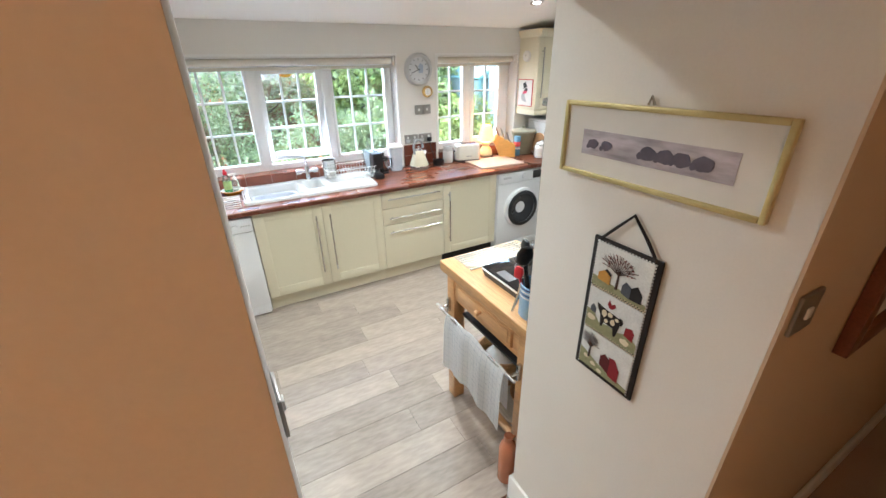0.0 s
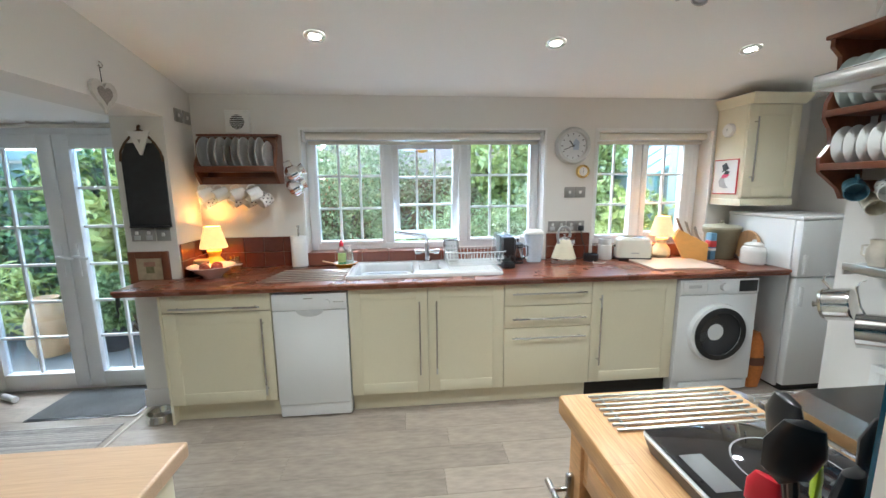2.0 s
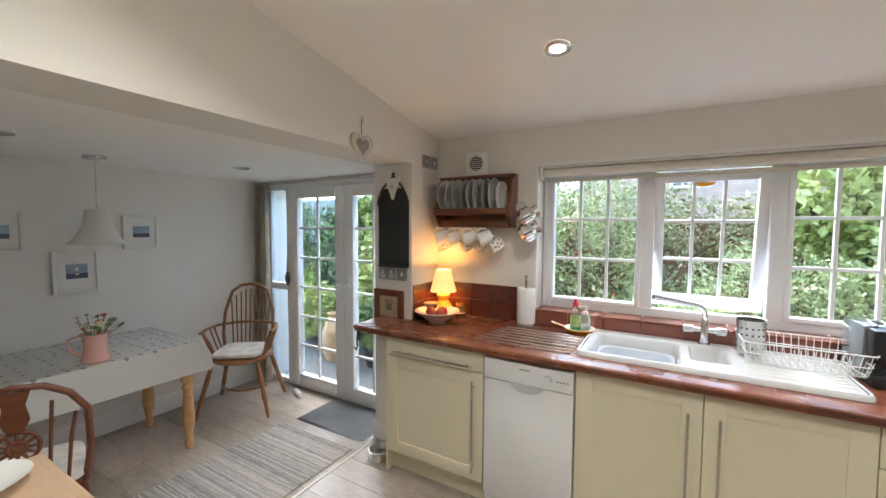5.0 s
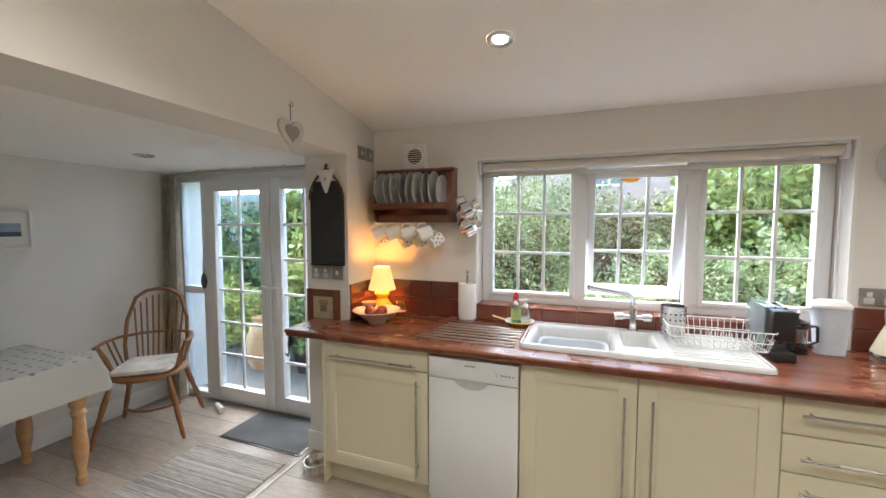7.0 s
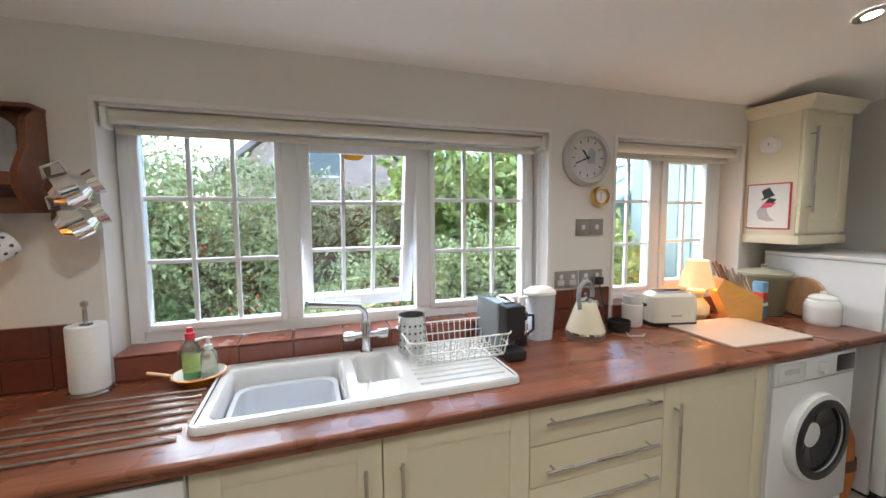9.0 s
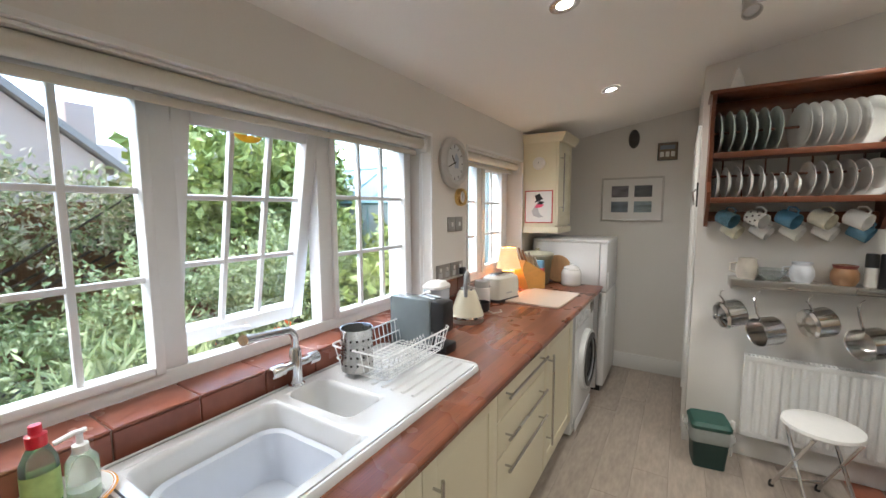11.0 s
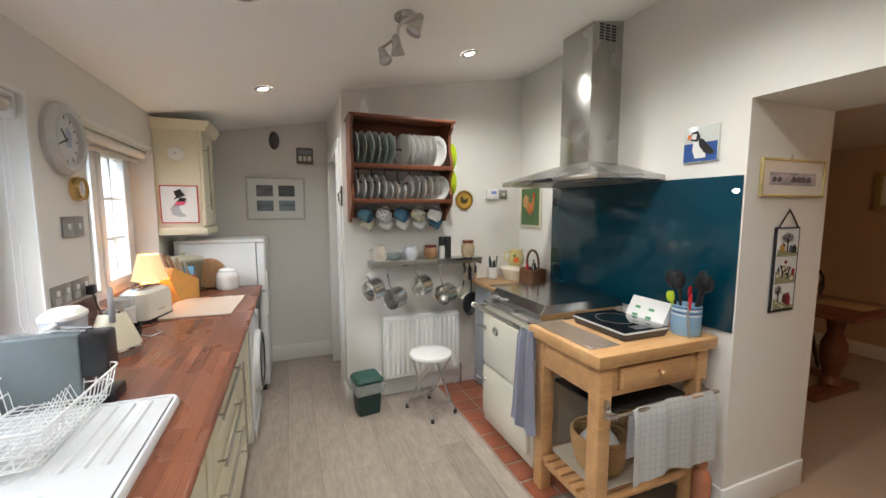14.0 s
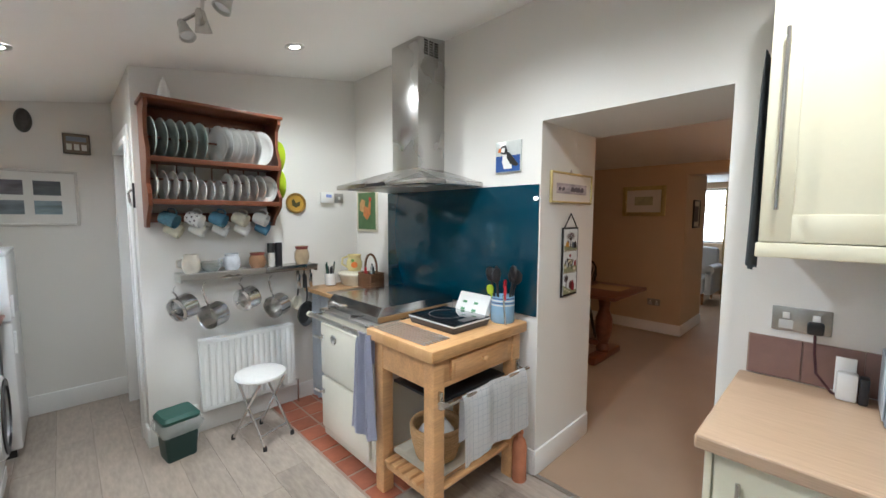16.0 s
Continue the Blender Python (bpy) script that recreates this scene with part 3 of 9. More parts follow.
part("sack", loft([rrect(0, 0, 0.10, 0.16, 0.03, 0), rrect(0, 0, 0.13, 0.2, 0.04, 0.15), rrect(0, 0, 0.11, 0.18, 0.04, 0.34), rrect(0, 0, 0.05, 0.14, 0.02, 0.42)]), mat("orange_cloth", (0.50, 0.17, 0.04), 0.8, vary=0.25, grain=60), u)
part("band", loft([rrect(0, 0, 0.134, 0.204, 0.04, 0.18), rrect(0, 0, 0.13, 0.2, 0.04, 0.24)], cap=False), mat("brown_cloth", (0.12, 0.05, 0.03), 0.8), u)

# wall cabinet by the small window
u = thing("wall_cabinet", "cream wall cabinet with a cornice beside the small window", "cabinet", pose(2.985, 3.30, 1.36))
part("body", box(0.0, 0.42, 0.02, 0.298, 0.0, 0.72, 0.002), CREAM, u)
d = panel_front(u, "door", 0.0, 0.42, 0.035, 0.715, 0.0)
bar_handle(d, (0.05, 0, 0.15), (0.05, 0, 0.62))
part("cornice", loft([rrect(0.21, 0.14, 0.43, 0.33, 0.003, 0.715, 1), rrect(0.21, 0.13, 0.47, 0.37, 0.003, 0.765, 1), rrect(0.21, 0.13, 0.475, 0.375, 0.003, 0.785, 1)]), CREAM, u)
part("light_pelmet", box(-0.006, 0.426, -0.006, 0.298, -0.03, 0.02, 0.004), CREAM, u)

# ---- tiled sill and splashbacks ----
TILE = mat("red_brown_glazed_tile", (0.225, 0.075, 0.048), 0.22, vary=0.14, grain=30, patch=6, rnd=0.5, bump=0.02, rough_vary=0.08)
GROUT = mat("tile_grout", (0.36, 0.27, 0.22), 0.9)
sill = struct("window_sill_bed", box(WX0 + 0.001, WX1 - 0.001, YN - 0.004, FY + 0.02, WT + 0.001, WZ0 - 0.008), GROUT, "mortar bed of the tiled sill")
sill2 = struct("window_sill_bed", box(SX0 + 0.001, SX1 - 0.001, YN - 0.004, FY + 0.02, WT + 0.001, WZ0 - 0.008), GROUT, "mortar bed of the tiled sill")
for parent, x0, x1 in ((sill, WX0, WX1), (sill2, SX0, SX1)):
    n = round((x1 - x0) / 0.206)
    w = (x1 - x0) / n
    for i in range(n):
        a = x0 + i * w
        part("tile", box(a + 0.002, a + w - 0.002, YN - 0.018, FY + 0.004, WZ0 - 0.010, WZ0 - 0.001, 0.003, seg=1), TILE, parent)
        part("tile", box(a + 0.002, a + w - 0.002, YN - 0.014, YN - 0.003, WT + 0.002, WZ0 - 0.012, 0.002, seg=1), TILE, parent)


def splash(x0, x1, y, rows, h, w=0.15, z=WT + 0.001, material=None, axis="x"):
    bed = struct("splashback", box(x0, x1, y - 0.004, y - 0.0005, z, z + rows * h) if axis == "x" else box(y + 0.0005, y + 0.004, x0, x1, z, z + rows * h), GROUT, "tiled splashback over the worktop")
    n = max(1, round((x1 - x0) / w))
    w = (x1 - x0) / n
    for i in range(n):
        for j in range(rows):
            a, b = x0 + i * w + 0.0015, x0 + (i + 1) * w - 0.0015
            zz = (z + j * h + 0.0015, z + (j + 1) * h - 0.0015)
            part("tile", box(a, b, y - 0.012, y - 0.003, *zz, 0.002, seg=1) if axis == "x" else box(y + 0.003, y + 0.012, a, b, *zz, 0.002, seg=1), material or TILE, bed)


DARKTILE = mat("dark_red_glazed_tile", (0.13, 0.036, 0.022), 0.15, vary=0.16, grain=30, patch=6, rnd=0.5, bump=0.02, coat=0.3)
splash(-1.045, -0.335, YN, 2, 0.115, 0.15, material=DARKTILE)
splash(3.27, 3.585, PX1, 2, 0.115, 0.155, material=DARKTILE, axis="y")
splash(1.585, 1.95, YN, 2, 0.105, 0.12, material=DARKTILE)

# ---- ceramic sink, tap and drainer ----
u = thing("sink", "white ceramic one-and-a-half bowl sink with a ribbed drainer", "sink", pose(0.052, 3.075, WT))
SW, SD, SH = 1.062, 0.505, 0.020
A, B = (0.045, 0.455, 0.045, 0.445), (0.49, 0.65, 0.15, 0.445)
for b in ((0.02, SW - 0.02, 0.02, A[2]), (0.02, SW - 0.02, A[3], SD - 0.02), (0.02, A[0], A[2], A[3]), (A[1], B[0], A[2], A[3]), (B[0], B[1], A[2], B[2]), (B[1], SW - 0.02, A[2], A[3])):
    part("deck", box(b[0], b[1], b[2], b[3], 0.004, SH), CERAMIC, u, smooth=False)
part("rim", loft([rrect(SW / 2, SD / 2, SW - 0.03, SD - 0.03, 0.03, SH, 6), rrect(SW / 2, SD / 2, SW - 0.012, SD - 0.012, 0.036, SH + 0.002, 6), rrect(SW / 2, SD / 2, SW - 0.002, SD - 0.002, 0.04, SH - 0.005, 6), rrect(SW / 2, SD / 2, SW, SD, 0.04, 0.001, 6)], cap=False), CERAMIC, u)
for nm, b, dep in (("bowl", A, 0.19), ("half_bowl", B, 0.12)):
    cx, cy, w, d = (b[0] + b[1]) / 2, (b[2] + b[3]) / 2, b[1] - b[0], b[3] - b[2]
    bw = loft([rrect(cx, cy, w + 0.004, d + 0.004, 0.002, SH + 0.0008, 6), rrect(cx, cy, w - 0.006, d - 0.006, 0.035, SH - 0.003, 6), rrect(cx, cy, w - 0.02, d - 0.02, 0.045, SH - 0.02, 6),
               rrect(cx, cy, w - 0.04, d - 0.04, 0.05, -dep + 0.03, 6), rrect(cx, cy, w - 0.09, d - 0.09, 0.045, -dep, 6)], cap=False)
    ring = [v for v in bw.verts if abs(v.co.z + dep) < 1e-5]
    bmesh.ops.contextual_create(bw, geom=ring)
    bmesh.ops.recalc_face_normals(bw, faces=bw.faces)
    bmesh.ops.reverse_faces(bw, faces=bw.faces)
    q = part(nm, bw, CERAMIC, u)
    part("waste", lathe([(0, 0.004), (0.03, 0.003), (0.042, 0.001), (0.043, -0.002)], 24, at=(cx, cy, -dep)), CHROME, q, "chrome waste ring")
for i in range(9):
    y = 0.075 + i * 0.043
    part("rib", loft([rrect(0.86, y, 0.33, 0.020, 0.008, SH, 3), rrect(0.86, y, 0.32, 0.010, 0.004, SH + 0.005, 3)]), CERAMIC, u)
TUB = mat("pale_blue_grey_plastic", (0.56, 0.60, 0.67), 0.4, vary=0.02)
u = thing("washing_up_bowl", "pale blue-grey plastic washing-up bowl standing in the sink", "basin", pose(0.302, 3.32, WT - 0.185))
tb = loft([rrect(0, 0, 0.30, 0.27, 0.05, 0.003), rrect(0, 0, 0.345, 0.32, 0.06, 0.12), rrect(0, 0, 0.365, 0.34, 0.07, 0.14), rrect(0, 0, 0.365, 0.34, 0.07, 0.144), rrect(0, 0, 0.335, 0.31, 0.06, 0.138), rrect(0, 0, 0.29, 0.26, 0.05, 0.008)])
part("tub", tb, TUB, u)

u = thing("mixer_tap", "chrome mixer tap with a tilted spout behind the sink", "tap", pose(0.615, 3.55, WT + 0.018))
part("body", lathe([(0.028, 0), (0.028, 0.006), (0.021, 0.012), (0.020, 0.125), (0.014, 0.138), (0.0, 0.139)], 24), CHROME, u)
part("crossbar", tube([(-0.055, 0, 0.075), (0.055, 0, 0.075)], 0.013, 14), CHROME, u)
for s in (-1, 1):
    part("lever", lathe([(0.0, 0), (0.021, 0.001), (0.021, 0.042), (0.016, 0.047), (0, 0.047)], 16, bm=None), CHROME, u).matrix_local = pose(s * 0.05, 0, 0.075, 0, s * 90, 0)
sp = [(0, 0, 0.12)] + [(-0.05 + 0.05 * math.cos(radians(a)), -0.008 * a / 70, 0.158 + 0.05 * math.sin(radians(a))) for a in range(0, 76, 12)] + [(-0.14, -0.045, 0.226), (-0.225, -0.085, 0.243), (-0.235, -0.09, 0.245)]
part("spout", tube(sp, 0.0115, 14, radii=[0.013] * 9 + [0.0125] * (len(sp) - 9)), CHROME, u)
part("nozzle", tube([(-0.205, -0.076, 0.239), (-0.238, -0.092, 0.246)], 0.0155, 16), CHROME, u)

WIRE = mat("white_coated_wire", (0.80, 0.80, 0.79), 0.35, vary=0.02)
u = thing("dish_rack", "white wire dish rack standing empty on the sink drainer", "dish rack", pose(0.955, 3.385, WT + 0.024))
for z, w, d in ((0.105, 0.43, 0.27), (0.055, 0.41, 0.25), (0.012, 0.38, 0.22)):
    part("hoop", tube(rrect(0, 0, w, d, 0.03, z, 4), 0.0033 if z > 0.1 else 0.0025, 6, closed=True), WIRE, u)
for i in range(15):
    x = -0.18 + i * 0.0257
    part("wire", tube([(x * 1.07, -0.132, 0.104), (x, -0.112, 0.012), (x, 0.112, 0.012), (x * 1.07, 0.132, 0.104)], 0.0018, 5), WIRE, u)
for i in range(8):
    y = -0.10 + i * 0.0286
    part("wire", tube([(-0.212, y * 1.1, 0.104), (-0.19, y, 0.014), (0.19, y, 0.014), (0.212, y * 1.1, 0.104)], 0.0018, 5), WIRE, u)
for i in range(9):
    x = -0.02 + i * 0.022
    part("prong", tube([(x, -0.05, 0.014), (x, -0.03, 0.07), (x, -0.01, 0.014)], 0.0018, 5), WIRE, u)
u = thing("cutlery_drainer", "pierced steel cutlery drainer standing in the dish rack", "utensil pot", pose(0.79, 3.43, WT + 0.040))
part("pot", lathe([(0, 0), (0.055, 0.0), (0.058, 0.004), (0.058, 0.155), (0.060, 0.158), (0.056, 0.157), (0.054, 0.006), (0, 0.004)], 32), STEEL, u)
for j in range(4):
    for i in range(16):
        a = radians(22.5 * i)
        hole = spin(lathe([(0, 0.0006), (0.0042, 0.0)], 10), pose(0.0585 * math.cos(a), 0.0585 * math.sin(a), 0.03 + j * 0.03, 0, 90, math.degrees(a)))
        part("hole", hole, DARK, u)

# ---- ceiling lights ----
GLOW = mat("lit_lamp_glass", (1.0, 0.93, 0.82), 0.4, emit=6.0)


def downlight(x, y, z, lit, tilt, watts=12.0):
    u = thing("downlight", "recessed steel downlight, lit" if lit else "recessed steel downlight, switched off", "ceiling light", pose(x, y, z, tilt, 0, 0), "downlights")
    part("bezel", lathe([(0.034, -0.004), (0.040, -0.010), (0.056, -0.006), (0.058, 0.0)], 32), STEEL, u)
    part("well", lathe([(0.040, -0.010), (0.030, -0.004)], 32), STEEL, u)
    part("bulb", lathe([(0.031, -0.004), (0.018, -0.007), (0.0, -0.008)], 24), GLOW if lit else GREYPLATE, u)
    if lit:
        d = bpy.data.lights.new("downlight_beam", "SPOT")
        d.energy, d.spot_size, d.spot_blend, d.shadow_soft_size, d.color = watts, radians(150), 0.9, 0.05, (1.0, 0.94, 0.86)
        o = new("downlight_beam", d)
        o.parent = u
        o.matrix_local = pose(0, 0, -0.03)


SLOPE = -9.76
# the last two are unseen: added as fill for the range side and trolley
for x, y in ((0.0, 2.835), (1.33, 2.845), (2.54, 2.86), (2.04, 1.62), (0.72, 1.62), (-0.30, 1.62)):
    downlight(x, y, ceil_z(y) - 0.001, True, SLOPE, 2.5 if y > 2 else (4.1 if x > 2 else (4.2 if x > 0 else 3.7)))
for x, y in ((-2.297, 2.87), (-2.254, 1.655)):
    downlight(x, y, DZ + 0.003, False, 0)

# three-spot ceiling bar
u = thing("spotlight_bar", "brushed steel ceiling bar with swivelling spotlights", "ceiling light", pose(1.50, 2.20, ceil_z(2.20)))
part("rose", lathe([(0.05, 0.0), (0.05, -0.02), (0.046, -0.025), (0, -0.025)], 28), STEEL, u)
part("bar", tube([(-0.15, -0.03, -0.06), (-0.07, 0.02, -0.06), (0.0, 0.03, -0.06), (0.10, 0.01, -0.06), (0.26, 0.05, -0.06)], 0.007, 10), STEEL, u)
part("stem", tube([(0, 0.0, -0.02), (0, 0.03, -0.062)], 0.008, 10), STEEL, u)
for x, y, rx, rz in ((-0.14, -0.02, 25, 10), (0.10, 0.015, -28, 60), (0.25, 0.05, -30, -70)):
    hd = part("spot_head", lathe([(0.012, 0.03), (0.018, 0.02), (0.024, -0.02), (0.034, -0.06), (0.030, -0.06), (0.02, -0.03), (0, -0.028)], 24), STEEL, u)
    hd.matrix_local = pose(x, y, -0.085, rx, 0, rz)
    part("bulb", lathe([(0.026, -0.05), (0.014, -0.056), (0, -0.057)], 20), CERAMIC, hd)
    part("arm", tube([(x, y, -0.06), (x, y, -0.085)], 0.005, 8), STEEL, u)

# ---- the garden behind the windows ----
def leaf_mat(name, dark, mid, pale, k=0.55):
    m = bpy.data.materials.new(name)
    m.use_nodes = True
    N, L = m.node_tree.nodes, m.node_tree.links
    p = N["Principled BSDF"]
    g, r, nz = N.new("ShaderNodeNewGeometry"), N.new("ShaderNodeValToRGB"), N.new("ShaderNodeTexNoise")
    tc, ad = N.new("ShaderNodeTexCoord"), N.new("ShaderNodeMath")
    nz.inputs["Scale"].default_value = 1.6
    L.new(tc.outputs["Object"], nz.inputs["Vector"])
    ad.operation = "MULTIPLY_ADD"
    ad.inputs[1].default_value = 0.6
    L.new(g.outputs["Random Per Island"], ad.inputs[0]), L.new(nz.outputs[0], ad.inputs[2])
    e = r.color_ramp.elements
    e[0].position, e[0].color = 0.35, (*dark, 1)
    e[1].position, e[1].color = 1.0, (*pale, 1)
    x = r.color_ramp.elements.new(k + 0.15)
    x.color = (*mid, 1)
    L.new(ad.outputs[0], r.inputs[0]), L.new(r.outputs[0], p.inputs["Base Color"])
    p.inputs["Roughness"].default_value = 0.7
    p.inputs["Specular IOR Level"].default_value = 0.2
    return m


def leaf_cloud(rng, blobs, n, size, up=0.3, long=1.7):
    """Folded leaves scattered through lumpy clouds; returns vertices and faces."""
    vs, fs = [], []
    tot = sum(b[3] * b[4] * b[5] for b in blobs) ** 1.0
    for cx, cy, cz, rx, ry, rz in blobs:
        k = max(20, int(n * (rx * ry * rz) / tot))
        d = rng.normal(size=(k, 3))
        d /= np.linalg.norm(d, axis=1)[:, None]
        lump = 1 + 0.22 * np.sin(d[:, 0] * 7 + cx * 3) * np.sin(d[:, 1] * 6 + cy) + 0.16 * np.sin(d[:, 2] * 11 + d[:, 0] * 9) + rng.normal(size=k) * 0.06
        rad = rng.uniform(0.55, 1.0, k) ** 0.5 * lump
        c = d * rad[:, None] * np.array([rx, ry, rz]) + np.array([cx, cy, cz])
        a = rng.normal(size=(k, 3)) * 0.8 + d * 0.7 + np.array([0, 0, up - 0.3])
        a /= np.linalg.norm(a, axis=1)[:, None]
        b = np.cross(a, rng.normal(size=(k, 3)))
        b /= np.linalg.norm(b, axis=1)[:, None]
        nrm = np.cross(a, b)
        s = size * rng.uniform(0.55, 1.35, k)[:, None]
        o = len(vs) * 0 + sum(len(q) for q in vs)
        quad = np.stack([c - a * s * long * 0.5, c + b * s * 0.42 + nrm * s * 0.14, c + a * s * long * 0.5, c - b * s * 0.42 + nrm * s * 0.14], 1).reshape(-1, 3)
        vs.append(quad)
        i = o + np.arange(k) * 4
        fs.append(np.concatenate([np.stack([i, i + 1, i + 2], 1), np.stack([i, i + 2, i + 3], 1)]))
    return np.concatenate(vs), np.concatenate(fs)


BARK = mat("grey_brown_bark", (0.11, 0.075, 0.05), 0.9, vary=0.3, grain=30, bump=0.4, stretch=(4, 4, 1))


def shrub(name, label, seed, blobs, n, size, material, base, trunk_r=0.035, up=0.3, long=1.7, category="shrub"):
    rng = np.random.default_rng(seed)
    u = thing(name, label, category, pose(base[0], base[1], base[2]))
    v, f = leaf_cloud(rng, [(b[0] - base[0], b[1] - base[1], b[2] - base[2], b[3], b[4], b[5]) for b in blobs], n, size, up, long)
    me = bpy.data.meshes.new("crown")
    me.from_pydata(v.tolist(), [], f.tolist())
    me.materials.append(material)
    o = new("crown", me)
    o.parent = u
    bm = bmesh.new()
    for b in blobs:
        e = Vector((b[0] - base[0], b[1] - base[1], b[2] - base[2]))
        for j in range(4):
            tip = e + Vector(rng.normal(size=3) * np.array([b[3], b[4], b[5]]) * 0.45)
            mid = tip * 0.5 + Vector((0, 0, 0.05)) + Vector(rng.normal(size=3) * 0.06)
            tube([(0, 0, 0), tuple(mid), tuple(tip)], trunk_r, 6, bm=bm, radii=[trunk_r, trunk_r * 0.6, trunk_r * 0.25])
    part("trunk", bm, BARK, u)
    return u


# leaf tones are lifted and flattened to paint in haze from the panes
LEAF_GREY = leaf_mat("grey_green_leaf", (0.11, 0.135, 0.055), (0.28, 0.32, 0.13), (0.48, 0.50, 0.27))
LEAF_FRESH = leaf_mat("fresh_green_leaf", (0.13, 0.17, 0.045), (0.33, 0.38, 0.10), (0.53, 0.56, 0.21))
LEAF_DARK = leaf_mat("dark_green_leaf", (0.05, 0.085, 0.03), (0.13, 0.20, 0.07), (0.26, 0.35, 0.14))
LEAF_PALE = leaf_mat("cream_edged_leaf", (0.14, 0.18, 0.07), (0.32, 0.38, 0.17), (0.52, 0.55, 0.30))
GZ = -0.12
ground = struct("ground", box(-400, 400, YN + T + 0.001, 800, GZ - 0.2, GZ), mat("garden_soil", (0.19, 0.17, 0.12), 0.95, vary=0.35, grain=30, bump=0.6, patch=2), "garden soil and grass behind the house")
struct("paving", box(-6.4, -1.0, YN + T, 5.4, GZ, GZ + 0.05, 0.01), mat("grey_paving", (0.15, 0.14, 0.12), 0.85, vary=0.12, grain=60, bump=0.3), "grey paving outside the glazed doors")
shrub("shrub", "clipped grey-green shrub with small pale leaves", 1, [(-1.5, 6.2, 0.9, 0.8, 0.7, 1.1), (-0.5, 6.0, 0.95, 0.9, 0.7, 1.05)], 21000, 0.034, LEAF_GREY, (-1.0, 6.1, GZ))
shrub("shrub", "tall loose shrub with reddish tips over the fence", 2, [(-1.9, 7.1, 1.85, 1.1, 0.5, 0.6), (-0.3, 7.0, 1.70, 1.0, 0.5, 0.48), (0.9, 7.2, 1.52, 0.9, 0.5, 0.42), (1.7, 7.2, 1.5, 0.6, 0.4, 0.4), (-3.6, 7.2, 1.9, 1.2, 0.5, 0.6)], 19000, 0.04, leaf_mat("reddish_leaf", (0.12, 0.14, 0.05), (0.33, 0.35, 0.16), (0.55, 0.47, 0.32)), (-0.8, 7.1, GZ), 0.03)
shrub("shrub", "pale variegated shrub with cream-edged leaves", 3, [(1.2, 5.7, 0.55, 0.75, 0.5, 0.72), (2.2, 5.5, 0.6, 0.8, 0.5, 0.78), (0.35, 5.4, 0.45, 0.6, 0.5, 0.5)], 26000, 0.03, LEAF_PALE, (1.3, 5.6, GZ))
shrub("climber", "bright green broad-leaved climbing shrub", 4, [(2.6, 6.7, 1.5, 0.8, 0.45, 0.95), (1.9, 6.7, 1.9, 0.55, 0.4, 0.6), (3.4, 6.9, 1.6, 0.8, 0.45, 1.0), (2.9, 6.0, 0.8, 0.7, 0.4, 0.7), (3.3, 5.2, 0.75, 0.5, 0.35, 0.65), (2.6, 5.0, 0.6, 0.4, 0.3, 0.5)], 13000, 0.085, LEAF_FRESH, (2.6, 6.7, GZ), 0.03, 0.3, 1.35)
shrub("shrub", "dark leafy bush at the foot of the window", 5, [(-0.9, 5.2, 0.35, 0.6, 0.4, 0.5), (0.1, 5.0, 0.25, 0.5, 0.35, 0.42), (-1.6, 5.4, 0.4, 0.5, 0.4, 0.5)], 9000, 0.04, LEAF_DARK, (-0.7, 5.2, GZ), 0.02)
shrub("garden_plant", "spiky grey-leaved plant near the window", 6, [(0.55, 4.75, 0.5, 0.4, 0.25, 0.45), (-0.1, 4.6, 0.35, 0.35, 0.25, 0.35)], 1500, 0.03, LEAF_PALE, (0.4, 4.7, GZ), 0.012, 0.8, 6.0, "plant")
shrub("shrub", "broad-leaved green shrub beside the garden doors", 7, [(-2.75, 5.0, 0.75, 0.28, 0.25, 0.75), (-2.35, 5.1, 1.2, 0.4, 0.25, 0.65), (-1.3, 5.1, 0.9, 0.3, 0.25, 0.8)], 2600, 0.10, LEAF_FRESH, (-2.5, 5.05, GZ), 0.02)
shrub("garden_plant", "fern with long arching fronds by the garden doors", 8, [(-3.65, 4.75, 0.42, 0.38, 0.3, 0.34), (-4.2, 4.95, 0.5, 0.4, 0.3, 0.4)], 1300, 0.035, LEAF_FRESH, (-3.9, 4.85, GZ), 0.01, 0.5, 5.0, "plant")
FLOWER = mat("orange_petal", (0.85, 0.16, 0.05), 0.5, vary=0.2, island=0.5)
rng = np.random.default_rng(11)
v, f = leaf_cloud(rng, [(0.95, 5.05, 0.75, 0.18, 0.1, 0.16), (-0.1, 5.35, 0.8, 0.12, 0.1, 0.1), (1.6, 5.0, 0.7, 0.1, 0.1, 0.1), (-1.5, 6.6, 1.5, 0.7, 0.2, 0.3), (-0.4, 6.5, 1.4, 0.6, 0.2, 0.3)], 420, 0.035, 0.4, 1.1)
me = bpy.data.meshes.new("flowers")
me.from_pydata(v.tolist(), [], f.tolist())
me.materials.append(FLOWER)
tagged(new("flowers", me), "orange flowers among the shrubs", "flowers", kind="stuff")

FENCE = mat("orange_brown_fence", (0.22, 0.105, 0.05), 0.85, vary=0.25, grain=20, rnd=0.6, stretch=(6, 6, 1), bump=0.2)
u = thing("garden_fence", "orange-brown close-boarded garden fence", "fence", pose(0, 7.75, GZ))
bd = box(-0.068, 0.068, -0.012, 0.012, 0, 1.75)
fm = mesh_of("board", bd, FENCE)
for i in range(96):
    o = new("board", fm)
    o.parent = u
    o.matrix_local = pose(-7.0 + i * 0.13, 0.012 * (i % 2), 0, 0, 2, 0)
for z in (0.3, 1.0, 1.6):
    part("rail", box(-7.1, 5.5, 0.03, 0.08, z, z + 0.08), FENCE, u)

